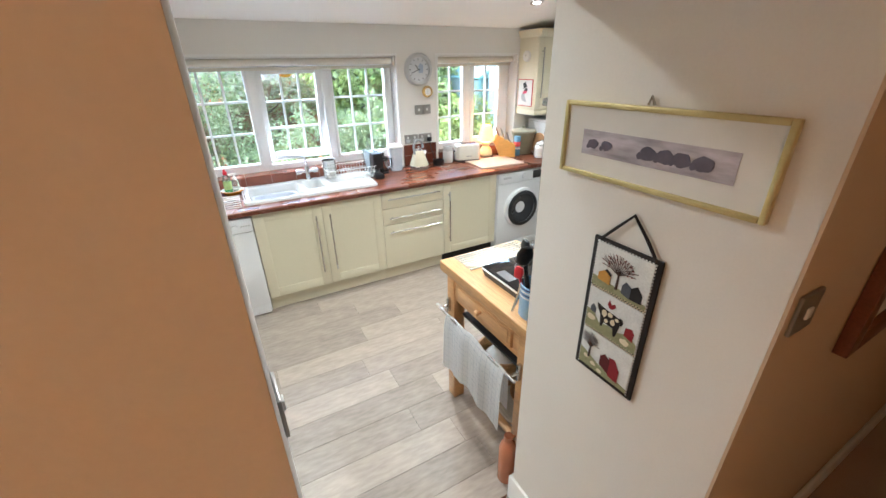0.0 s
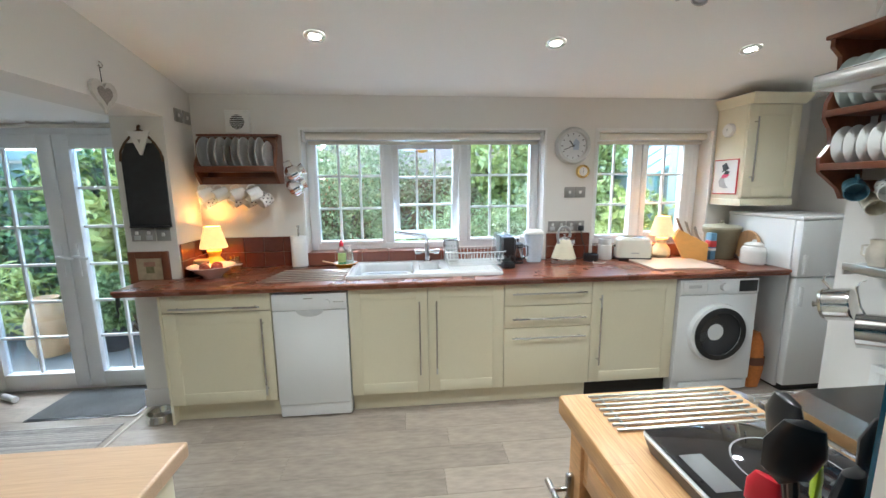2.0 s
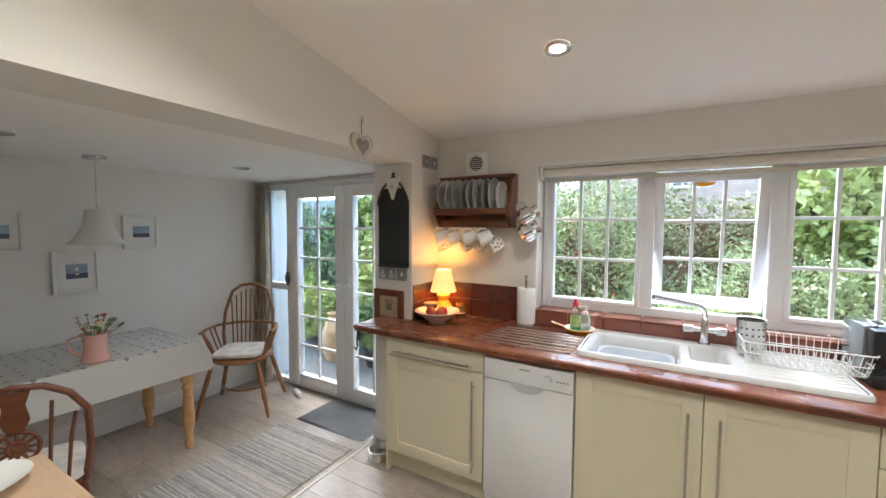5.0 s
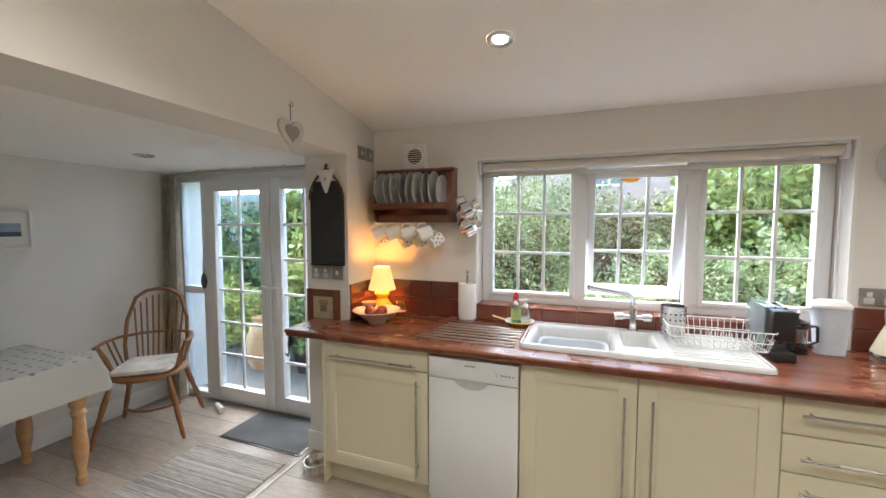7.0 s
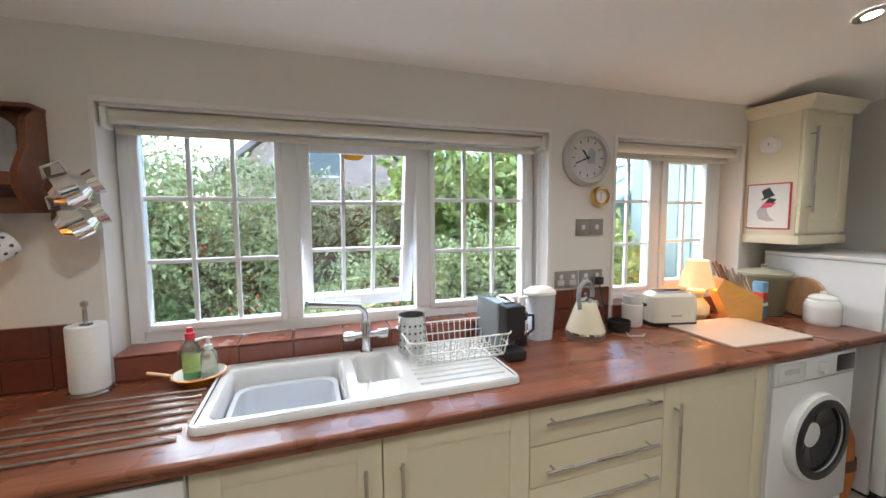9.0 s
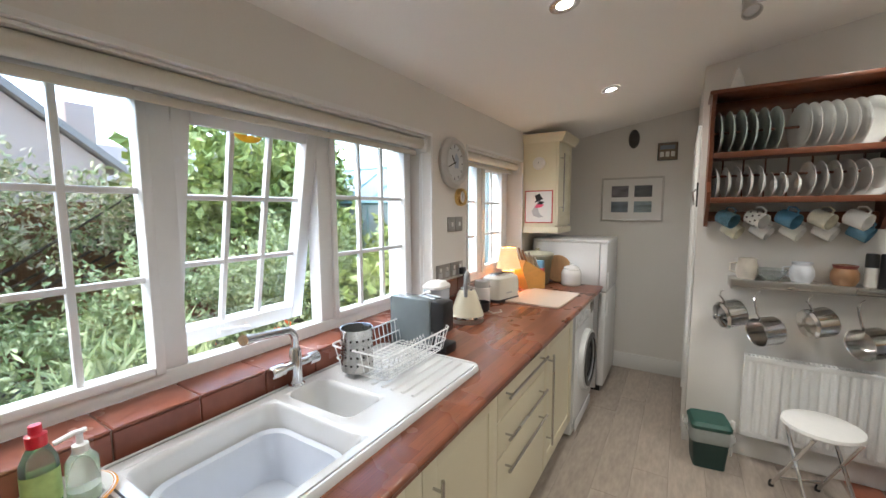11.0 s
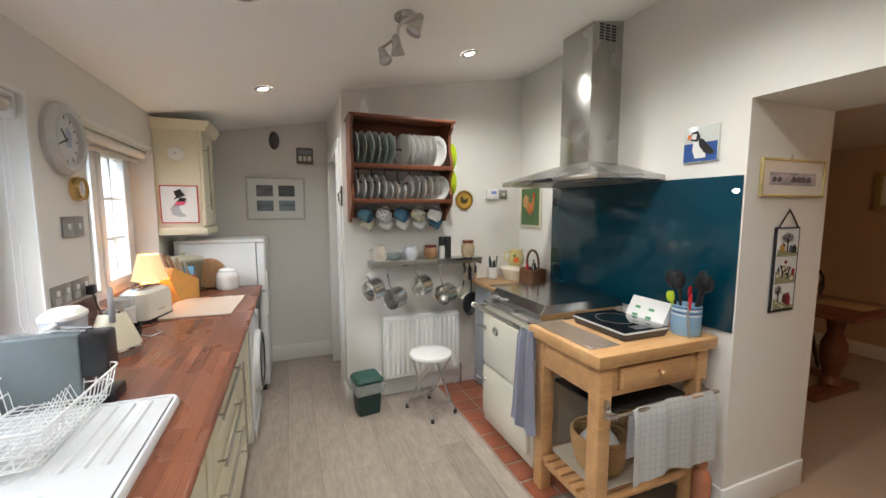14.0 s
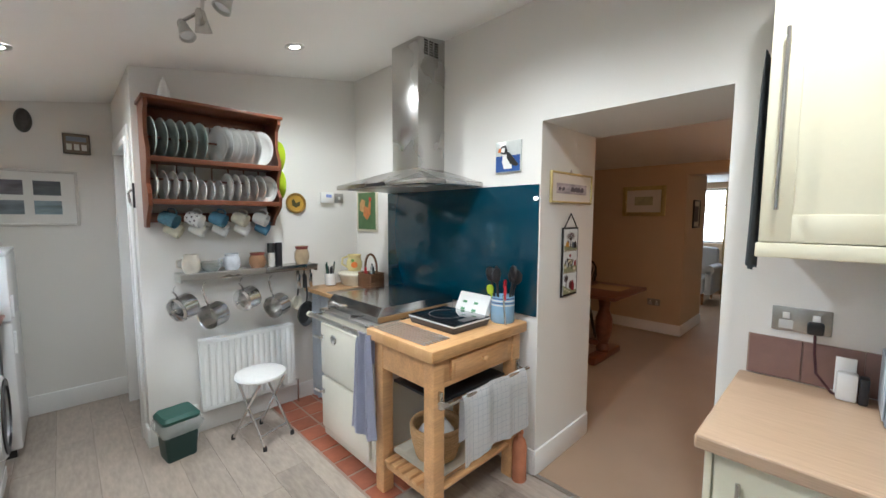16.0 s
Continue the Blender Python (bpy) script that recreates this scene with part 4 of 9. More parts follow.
# greenhouse and pale green shed wall beyond the small window
GHF = mat("pale_green_frame", (0.16, 0.30, 0.29), 0.5, vary=0.06)
u = thing("greenhouse", "pale green framed greenhouse among the shrubs", "greenhouse", pose(4.9, 5.7, GZ))
W2, DP, HE, HR = 1.0, 2.0, 1.75, 2.35
for y in (0.0, DP):
    for a, b in (((-W2, y, 0), (-W2, y, HE)), ((W2, y, 0), (W2, y, HE)), ((-W2, y, HE), (0, y, HR)), ((W2, y, HE), (0, y, HR)), ((-W2, y, HE), (W2, y, HE)), ((-W2, y, 0.9), (W2, y, 0.9)), ((0, y, 0), (0, y, HE)), ((-0.5, y, 0), (-0.5, y, HE + 0.3)), ((0.5, y, 0), (0.5, y, HE + 0.3))):
        part("frame_bar", tube([a, b], 0.028, 4), GHF, u)
for y in (0.5, 1.0, 1.5):
    for s in (-1, 1):
        part("frame_bar", tube([(s * W2, y, 0), (s * W2, y, HE), (0, y, HR)], 0.02, 4), GHF, u)
for s in (-1, 1):
    part("eave", tube([(s * W2, 0, HE), (s * W2, DP, HE)], 0.03, 4), GHF, u)
    part("base_board", box(s * W2 - 0.02, s * W2 + 0.02, 0, DP, 0, 0.35), GHF, u)
    roof = part("roof_pane", poly([(0.0, 0.0), (DP, 0.0), (DP, 1.16), (0.0, 1.16)], 0.006, axis="x"), mat("hazy_glass", (0.36, 0.41, 0.40), 0.15, vary=0.1, alpha=0.75), u)
    roof.matrix_local = pose(s * W2, 0, HE, 0, -s * 59, 0)
    part("side_pane", box(s * W2 - 0.004, s * W2 + 0.004, 0, DP, 0.35, HE), mat("hazy_glass", (0.36, 0.41, 0.40), 0.15), u)
part("ridge", tube([(0, 0, HR), (0, DP, HR)], 0.03, 4), GHF, u)
part("end_pane", poly([(-W2, 0.35), (W2, 0.35), (W2, HE), (0, HR), (-W2, HE)], 0.006, at=0.02), mat("hazy_glass", (0.36, 0.41, 0.40), 0.15), u)
u = thing("garden_store", "tall narrow pale teal boarded garden store", "shed", pose(3.86, 4.35, GZ))
TEALB = mat("pale_teal_board", (0.34, 0.41, 0.39), 0.55, vary=0.08, grain=24, stretch=(8, 8, 1), rnd=0.3)
part("body", box(0.02, 0.9, 0.0, 1.05, 0, 2.5), TEALB, u)
for i in range(7):
    part("board", box(0.0, 0.02, i * 0.15 + 0.003, i * 0.15 + 0.147, 0.02, 2.48, 0.003, seg=1), TEALB, u)
part("roof", poly([(-0.08, 2.48), (0.98, 2.70), (0.98, 2.76), (-0.08, 2.54)], 1.2, at=-0.07), mat("grey_felt", (0.20, 0.20, 0.20), 0.9, vary=0.15), u)
u = thing("garden_shed", "pale green painted shed wall with a felt roof", "shed", pose(2.75, 8.3, GZ))
part("wall", box(0, 2.4, 0, 2.0, 0, 2.1, 0.01), mat("pale_green_board", (0.33, 0.42, 0.40), 0.6, vary=0.06, grain=30, stretch=(1, 1, 12)), u)
part("roof", poly([(-0.15, 2.05), (1.2, 2.75), (2.55, 2.05), (2.55, 2.12), (1.2, 2.83), (-0.15, 2.12)], 2.3, at=-0.15), mat("grey_felt", (0.20, 0.20, 0.20), 0.9, vary=0.15), u)

# neighbour's house behind the fence
u = thing("neighbour_house", "red brick house with a tiled gable roof behind the hedge", "house", pose(1.0, 16.6, GZ))
BR = mat("pale_red_brick", (0.42, 0.30, 0.25), 0.9, vary=0.12, grain=25, bump=0.2)
RT = mat("grey_brown_roof_tile", (0.25, 0.21, 0.19), 0.85, vary=0.2, grain=14, stretch=(1, 1, 6))
part("wall", poly([(-3.4, 0), (3.4, 0), (3.4, 3.0), (0, 5.8), (-3.4, 3.0)], 7.0), BR, u)
part("roof", poly([(-3.8, 2.75), (0, 5.85), (3.8, 2.75), (3.8, 2.95), (0, 6.1), (-3.8, 2.95)], 7.6, at=-0.3), RT, u)
part("chimney", box(3.2, 3.9, 2.0, 2.8, 2.5, 5.0, 0.02), BR, u)
wd = part("window", box(-0.6, 0.6, -0.05, 0.05, 3.0, 4.2, 0.01), UPVC, u)
part("pane", box(-0.52, 0.52, -0.06, -0.045, 3.08, 4.12), TINT, wd)
u = thing("neighbour_house", "long low house with a dark tiled roof behind the fence", "house", pose(8.0, 26, GZ))
part("wall", box(-5, 9, 0, 6, 0, 2.9), BR, u)
part("roof", poly([(-0.5, 2.8), (3, 5.2), (6.5, 2.8)], 14.6, axis="x", at=-5.3), RT, u)

# ---- things on the worktop and the window wall ----
def bowl_profile(r, h, t=0.004, foot=0.5):
    return [(0, 0.0), (r * foot, 0.0), (r * foot, 0.006), (r * 0.85, h * 0.55), (r, h), (r - t, h), (r * 0.82, h * 0.58), (r * foot * 0.9, 0.012), (0, 0.010)]


def table_lamp(x, y, z, s, label, glow, watts, base_col, name):
    u = thing("table_lamp", label, "lamp", pose(x, y, z))
    part("base", lathe([(0, 0), (0.055 * s, 0), (0.072 * s, 0.025 * s), (0.070 * s, 0.07 * s), (0.036 * s, 0.115 * s), (0.040 * s, 0.135 * s), (0.048 * s, 0.145 * s), (0.048 * s, 0.16 * s), (0.02 * s, 0.165 * s), (0, 0.165 * s)], 32), base_col, u)
    part("stem", tube([(0, 0, 0.16 * s), (0, 0, 0.205 * s)], 0.010 * s, 10), STEEL, u)
    part("shade", lathe([(0.094 * s, 0.18 * s), (0.054 * s, 0.335 * s), (0.052 * s, 0.335 * s), (0.092 * s, 0.18 * s)], 40), glow, u, "glowing cream fabric shade")
    part("bulb", lathe([(0, 0.20 * s), (0.02 * s, 0.22 * s), (0.025 * s, 0.245 * s), (0.015 * s, 0.265 * s), (0, 0.27 * s)], 16), mat("lit_bulb", (1.0, 0.75, 0.4), 0.4, emit=3.0), u)
    d = bpy.data.lights.new("lamp_bulb", "POINT")
    d.energy, d.color, d.shadow_soft_size = watts, (1.0, 0.53, 0.14), 0.028 * s
    o = new("lamp_bulb", d)
    o.parent = u
    o.matrix_local = pose(0, 0, 0.295 * s)
    return u


table_lamp(-0.925, 3.47, WT, 0.98, "small yellow-based table lamp glowing beside the tiled wall", mat("lit_shade_amber", (1.0, 0.58, 0.20), 0.8, emit=0.075), 0.20, mat("yellow_glaze", (0.78, 0.56, 0.04), 0.25, vary=0.05), "a")
table_lamp(2.545, 3.545, WT, 1.0, "small cream-based table lamp lit by the small window", mat("lit_shade_peach", (1.0, 0.62, 0.32), 0.8, emit=0.04), 0.12, mat("cream_glaze", (0.76, 0.66, 0.40), 0.3, vary=0.05), "b")

# round clock, barometer, switches
u = thing("wall_clock", "round pale grey wall clock on the window wall", "clock", pose(1.775, YN - 0.001, 1.802, 90, 0, 0))
part("rim", lathe([(0.142, 0.0), (0.144, 0.02), (0.128, 0.045), (0.108, 0.042), (0.104, 0.022)], 56), mat("pale_grey_metal", (0.55, 0.55, 0.54), 0.4, vary=0.06), u)
part("back", lathe([(0, 0.003), (0.14, 0.003), (0.14, 0.0), (0, 0.0)], 56), GREYPLATE, u)
face = part("dial", lathe([(0, 0.022), (0.106, 0.022), (0.106, 0.018), (0, 0.018)], 56), mat("clock_face", (0.66, 0.67, 0.68), 0.5, vary=0.05), u)
for i in range(12):
    a = radians(30 * i)
    part("hour_mark", box(-0.0025, 0.0025, 0.082, 0.098, 0.0222, 0.0232), BLACK, face).matrix_local = pose(0, 0, 0, 0, 0, -30 * i)
part("hour_hand", box(-0.004, 0.004, -0.01, 0.05, 0.0235, 0.025), BLACK, u).matrix_local = pose(0, 0, 0, 0, 0, 38)
part("minute_hand", box(-0.003, 0.003, -0.015, 0.08, 0.0255, 0.027), BLACK, u).matrix_local = pose(0, 0, 0, 0, 0, 112)
part("dial_patch", poly([(0.0, -0.03), (0.045, -0.03), (0.05, 0.03), (0.02, 0.055), (0.0, 0.03)], 0.0006, axis="z", at=0.0222), mat("blue_grey_print", (0.40, 0.47, 0.58), 0.5), face)
u = thing("barometer", "small round brass barometer under the clock", "barometer", pose(1.865, YN - 0.001, 1.605, 90, 0, 0))
BRASS = mat("polished_brass", (0.78, 0.56, 0.22), 0.2, 1.0, vary=0.06)
part("case", lathe([(0.052, 0), (0.054, 0.02), (0.048, 0.034), (0.036, 0.032), (0.034, 0.022)], 40), BRASS, u)
part("dial", lathe([(0, 0.024), (0.036, 0.024), (0.036, 0.02)], 32), GLOSSWHITE, u)
part("needle", box(-0.001, 0.001, -0.02, 0.024, 0.0245, 0.0255), BLACK, u)


def switch_plate(m, n, w, h, label, kind="switch", sockets=False):
    u = thing("wall_socket" if sockets else "light_switch", label, kind, m)
    part("plate", box(0, w, -0.008, 0, 0, h, 0.003), GREYPLATE, u)
    for i in range(n):
        cx = w * (i + 0.5) / n
        part("rocker", box(cx - 0.010, cx + 0.010, -0.0125, -0.007, h * 0.52 if sockets else h * 0.36, h * 0.78 if sockets else h * 0.64, 0.002), GLOSSWHITE, u)
        if sockets:
            part("inset", box(cx - 0.020, cx + 0.020, -0.0088, -0.007, h * 0.10, h * 0.46, 0.001), mat("pale_grey_plastic", (0.55, 0.56, 0.57), 0.4), u)
    return u


switch_plate(pose(1.725, YN - 0.001, 1.40), 1, 0.086, 0.086, "single grey metal light switch beside the clock")
switch_plate(pose(1.813, YN - 0.001, 1.40), 1, 0.086, 0.086, "single grey metal light switch beside the barometer")
switch_plate(pose(1.60, YN - 0.001, 1.128), 2, 0.146, 0.086, "double grey metal socket over the tiles", "socket", True)
switch_plate(pose(1.755, YN - 0.001, 1.128), 2, 0.146, 0.086, "double grey metal socket with a black plug", "socket", True)
for y0 in (3.385, 3.49):
    switch_plate(pose(PX1 + 0.001, y0, 1.945, 0, 0, 90), 1, 0.086, 0.086, "grey metal light switch high on the pier")
switch_plate(pose(-1.325, PY - 0.001, 1.165), 2, 0.146, 0.086, "double grey metal socket on the pier", "socket", True)
switch_plate(pose(-1.17, PY - 0.001, 1.165), 1, 0.086, 0.086, "small grey metal socket on the pier", "socket")
u = thing("plug", "black plug pushed into the wall socket with its lead", "plug", pose(1.865, YN - 0.012, 1.155))
part("plug_body", box(-0.022, 0.022, -0.03, 0, -0.022, 0.022, 0.008), BLACK, u)
part("lead", tube([(0, -0.02, -0.02), (0.005, -0.03, -0.08), (0.03, -0.04, -0.16), (0.02, -0.05, -0.225), (-0.03, -0.06, -0.246)], 0.0035), BLACK, u)
# pull-cord timer and cable by the window
u = thing("extractor_fan", "square white extractor fan above the plate rack", "extractor fan", pose(-0.722, YN - 0.001, 1.968))
part("case", loft([[(x * 0.084, 0, z * 0.084) for x, z in ((-1, -1), (1, -1), (1, 1), (-1, 1))], [(x * 0.084, -0.03, z * 0.084) for x, z in ((-1, -1), (1, -1), (1, 1), (-1, 1))], [(x * 0.078, -0.04, z * 0.078) for x, z in ((-1, -1), (1, -1), (1, 1), (-1, 1))]]), GLOSSWHITE, u)
part("grille_hole", spin(lathe([(0, 0.0005), (0.05, 0.0)], 40), pose(0, -0.0402, 0, 90, 0, 0)), DARK, u)
for i in range(7):
    z = -0.042 + i * 0.014
    hw = math.sqrt(0.05 ** 2 - z ** 2)
    part("slat", box(-hw, hw, -0.045, -0.040, z - 0.0022, z + 0.0022, 0.001), GLOSSWHITE, u)

# slate board, lettered plaque and heart on the pier and beam
SLATE = mat("chalkboard", (0.028, 0.030, 0.033), 0.7, vary=0.25, grain=20, patch=5)
u = thing("chalkboard", "dark slate board with cut corners hung on the pier", "chalkboard", pose(-1.195, PY - 0.002, 1.255))
part("board", poly([(-0.125, 0.0), (0.125, 0.0), (0.125, 0.45), (0.085, 0.535), (-0.085, 0.535), (-0.125, 0.45)], -0.012), SLATE, u)
part("ledge", box(-0.12, 0.12, -0.03, -0.010, 0.0, 0.012, 0.003), BLACK, u)
for s in (-1, 1):
    part("rope", tube([(s * 0.127, -0.016, 0.42), (s * 0.118, -0.018, 0.48), (s * 0.09, -0.018, 0.53), (s * 0.03, -0.010, 0.60), (0, -0.006, 0.615)], 0.007, 8), mat("brown_rope", (0.10, 0.06, 0.035), 0.9, vary=0.3, grain=200), u)
part("hook", tube([(0, -0.002, 0.64), (0, -0.014, 0.63), (0, -0.012, 0.605)], 0.009, 8), mat("brown_rope", (0.10, 0.06, 0.035), 0.9), u)
u = thing("pennant", "small white triangular plaque hung over the slate", "plaque", pose(-1.19, PY - 0.018, 1.86))
part("plaque", poly([(-0.065, 0), (0.065, 0), (0.005, -0.145), (-0.005, -0.145)], -0.010), GLOSSWHITE, u)
part("dot", poly([(-0.01, -0.05), (0.01, -0.05), (0, -0.075)], -0.002, at=-0.010), GREYPLATE, u)


def heart(s, n=40):
    out = []
    for i in range(n):
        t = 2 * math.pi * i / n
        out.append((s * 16 * math.sin(t) ** 3 / 16, s * (13 * math.cos(t) - 5 * math.cos(2 * t) - 2 * math.cos(3 * t) - math.cos(4 * t)) / 16))
    return out


u = thing("hanging_heart", "whitewashed wooden heart hung on the beam", "ornament", pose(PX1 + 0.003, 2.765, 1.975, 0, 0, 90))
part("heart_plate", poly(heart(0.088), -0.014), mat("whitewashed_wood", (0.60, 0.57, 0.52), 0.8, vary=0.15, grain=40), u)
part("fretwork", poly(heart(0.05), -0.003, at=-0.0145), mat("grey_fretwork", (0.28, 0.25, 0.22), 0.8, vary=0.5, grain=160), u)
part("cord", tube([(0, -0.006, 0.06), (0, -0.004, 0.145)], 0.002, 6), BLACK, u)
part("hook", tube([(-0.012, -0.005, 0.135), (0, -0.014, 0.128), (0.01, -0.014, 0.14), (0.008, -0.008, 0.155), (0, -0.002, 0.158)], 0.003, 8), STEEL, u)
u = thing("picture_frame", "brown wooden frame with a faded flower print on the pier", "picture", pose(-1.36, PY - 0.002, 0.862))
REDWOOD = mat("red_brown_frame", (0.17, 0.055, 0.025), 0.4, vary=0.2, grain=20)


def picture(u, w, h, fw, fmat, mount, depth=0.018, art=None):
    """Frame in the plane x-z, facing -y, lower-left corner at the origin."""
    for b in ((0, fw, 0, h), (w - fw, w, 0, h), (fw, w - fw, 0, fw), (fw, w - fw, h - fw, h)):
        part("frame", box(b[0], b[1], -depth, 0, b[2], b[3], 0.003), fmat, u)
    part("mount", box(fw - 0.001, w - fw + 0.001, -depth * 0.5, -0.001, fw - 0.001, h - fw + 0.001), mount, u)
    for i, (x0, x1, z0, z1, m) in enumerate(art or ()):
        part("print", box(x0, x1, -depth * 0.5 - 0.0012 - 0.0006 * i, -depth * 0.5 + 0.0002, z0, z1), m, u)


PAPER = mat("cream_paper", (0.66, 0.61, 0.52), 0.8, vary=0.06, grain=30)
WHITEMOUNT = mat("white_mount", (0.74, 0.73, 0.70), 0.6, vary=0.02)
picture(u, 0.25, 0.235, 0.045, REDWOOD, mat("aged_print", (0.46, 0.38, 0.26), 0.7, vary=0.3, grain=30), art=[(0.10, 0.15, 0.09, 0.15, mat("dull_green_print", (0.20, 0.19, 0.10), 0.7, vary=0.4, grain=60)), (0.09, 0.16, 0.135, 0.165, mat("dull_rose_print", (0.35, 0.20, 0.15), 0.7, vary=0.4, grain=60))])
u = thing("iron_hook", "black iron hook under the worktop end", "hook", pose(-1.27, 2.975, 0.72))
part("hook_arm", tube([(0, 0, 0.14), (0, -0.012, 0.10), (0.006, -0.012, 0.05), (0.012, -0.03, 0.03), (0.008, -0.045, 0.05)], 0.005), BLACK, u)
part("hook_plate", box(-0.008, 0.008, -0.006, 0.012, 0.08, 0.146, 0.002), BLACK, u)

# ---- hanging plate racks ----
PLATE = mat("white_china", (0.83, 0.83, 0.81), 0.15, vary=0.02)
PLATEBLUE = mat("blue_grey_china", (0.62, 0.69, 0.66), 0.2, vary=0.06)


def plate_bm(r):
    return lathe([(0, 0.0), (r * 0.6, 0.0), (r * 0.66, 0.004), (r * 0.97, 0.018), (r, 0.021), (r * 0.97, 0.022), (r * 0.64, 0.009), (r * 0.58, 0.005), (0, 0.005)], 36)


def plate_thing(r, m, material, label, group):
    return solo("plate", plate_bm(r), material, label, "plate", m, group)


def mug(u_m, r, h, material, label, group="mugs", dots=None):
    u = thing("mug", label, "mug", u_m, group)
    part("cup", lathe([(0, 0.0), (r * 0.88, 0.0), (r * 0.95, 0.004), (r, h * 0.5), (r * 1.02, h), (r * 0.95, h), (r * 0.92, h * 0.5), (r * 0.86, 0.008), (0, 0.006)], 28), material, u)
    part("handle", tube([(r * 0.97, 0, h * 0.80), (r * 1.4, 0, h * 0.82), (r * 1.62, 0, h * 0.55), (r * 1.4, 0, h * 0.24), (r * 0.96, 0, h * 0.22)], 0.005, 8), material, u)
    if dots:
        for j in range(3):
            for i in range(8):
                a = radians(45 * i + 22.5 * (j % 2))
                part("dot", spin(lathe([(0, 0.0008), (0.006, 0.0)], 8), pose(r * 1.012 * math.cos(a), r * 1.012 * math.sin(a), h * (0.22 + 0.27 * j), 0, 90, math.degrees(a))), dots, u)
    return u


u = thing("plate_rack", "dark red wooden hanging plate rack over the lamp", "plate rack", pose(-0.985, YN - 0.002, 1.53))
side = [(0, 0.0), (-0.10, 0.0), (-0.13, 0.03), (-0.165, 0.075), (-0.165, 0.13), (-0.12, 0.20), (-0.105, 0.30), (-0.06, 0.335), (0, 0.335)]
W1 = 0.55
for x in (0.0, W1 - 0.018):
    part("side_panel", poly(side, 0.018, axis="x", at=x), DARKWOOD, u)
part("back_rail", box(0.018, W1 - 0.018, -0.016, 0, 0.27, 0.335, 0.003), DARKWOOD, u)
part("top_board", box(-0.004, W1 + 0.004, -0.085, 0, 0.335, 0.350, 0.004), DARKWOOD, u)
part("shelf", box(0.018, W1 - 0.018, -0.16, 0, 0.085, 0.100, 0.003), DARKWOOD, u)
part("front_rail", box(0.018, W1 - 0.018, -0.168, -0.152, 0.085, 0.125, 0.004), DARKWOOD, u)
part("hook_rail", box(0.018, W1 - 0.018, -0.10, -0.07, 0.0, 0.05, 0.003), DARKWOOD, u)
part("back_board", box(0.018, W1 - 0.018, -0.012, -0.004, 0.0, 0.27), DARKWOOD, u)
for i in range(10):
    part("dowel", tube([(0.05 + i * 0.05, -0.05, 0.10), (0.05 + i * 0.05, -0.05, 0.27)], 0.005, 8), DARKWOOD, u)
for i in range(9):
    x = -0.945 + i * 0.0525
    plate_thing(0.112 if i < 8 else 0.098, pose(x, YN - 0.095, 1.53 + 0.10 + (0.112 if i < 8 else 0.098) + 0.003, 90, 4, 84 + (i * 7) % 11), PLATE if i % 3 else mat("grey_white_china", (0.66, 0.67, 0.66), 0.18), "white dinner plate standing in the wooden rack", "plates in the small rack")
SPOT = mat("dark_spot_glaze", (0.07, 0.06, 0.07), 0.3)
for i, x in enumerate((-0.90, -0.80, -0.685, -0.575)):
    mug(pose(x, YN - 0.115, 1.478, 0, -112, 38), 0.043, 0.092, PLATE, "white mug hanging from the plate rack", "hanging mugs")
for i, x in enumerate((-0.925, -0.735, -0.63, -0.53)):
    mug(pose(x, YN - 0.05, 1.435, 0, -118, 50), 0.042, 0.09, PLATE, "white mug with dark spots hanging from the plate rack", "hanging spotted mugs", SPOT)
for z, r, y in ((1.60, 0.062, -0.10), (1.50, 0.066, -0.08)):
    u = thing("metal_jug", "polished pewter pot hanging on the rack's side", "jug", pose(-0.345, YN + y, z, 0, 62, 20))
    part("pot", lathe([(0, -0.04), (r * 0.6, -0.045), (r, -0.02), (r * 0.95, 0.03), (r * 0.62, 0.055), (r * 0.72, 0.085), (r * 0.66, 0.085), (r * 0.56, 0.055), (r * 0.5, 0.02), (0, 0.015)], 32), CHROME, u)
    part("handle", tube([(-r * 0.9, 0, 0.03), (-r * 1.5, 0, 0.03), (-r * 1.5, 0, -0.02), (-r * 0.95, 0, -0.03)], 0.006), CHROME, u)

# paper roll, soap tray, fruit bowl
u = thing("paper_towel", "white kitchen paper roll on a steel holder", "kitchen roll", pose(-0.345, 3.53, WT))
part("base", lathe([(0, 0), (0.062, 0), (0.064, 0.004), (0.05, 0.012), (0, 0.012)], 32), STEEL, u)
part("roll", lathe([(0.02, 0.013), (0.055, 0.013), (0.057, 0.02), (0.057, 0.235), (0.055, 0.24), (0.02, 0.24)], 40), mat("white_paper", (0.80, 0.79, 0.77), 0.9, vary=0.04, grain=120, bump=0.2), u)
part("pole", tube([(0, 0, 0.01), (0, 0, 0.31)], 0.007, 10), STEEL, u)
part("knob", lathe([(0, 0.30), (0.011, 0.305), (0.011, 0.318), (0, 0.324)], 14), STEEL, u)
u = thing("oval_dish", "orange enamel dish with a wooden handle beside the sink", "dish", pose(-0.005, 3.50, WT))
part("dish", lathe([(0, 0.0), (0.06, 0), (0.085, 0.03), (0.092, 0.032), (0.084, 0.036), (0.058, 0.007), (0, 0.006)], 36), mat("orange_enamel", (0.72, 0.30, 0.03), 0.25, vary=0.05), u)
part("lining", lathe([(0, 0.008), (0.057, 0.009), (0.083, 0.0355), (0.088, 0.035)], 36), GLOSSWHITE, u, "white glazed inside")
part("handle", tube([(-0.085, 0.0, 0.03), (-0.17, 0.02, 0.045)], 0.009, 10, flat=0.6), PINE, u)
u = thing("soap_bottle", "clear bottle of green washing-up liquid with a red cap", "bottle", pose(-0.03, 3.505, WT + 0.012))
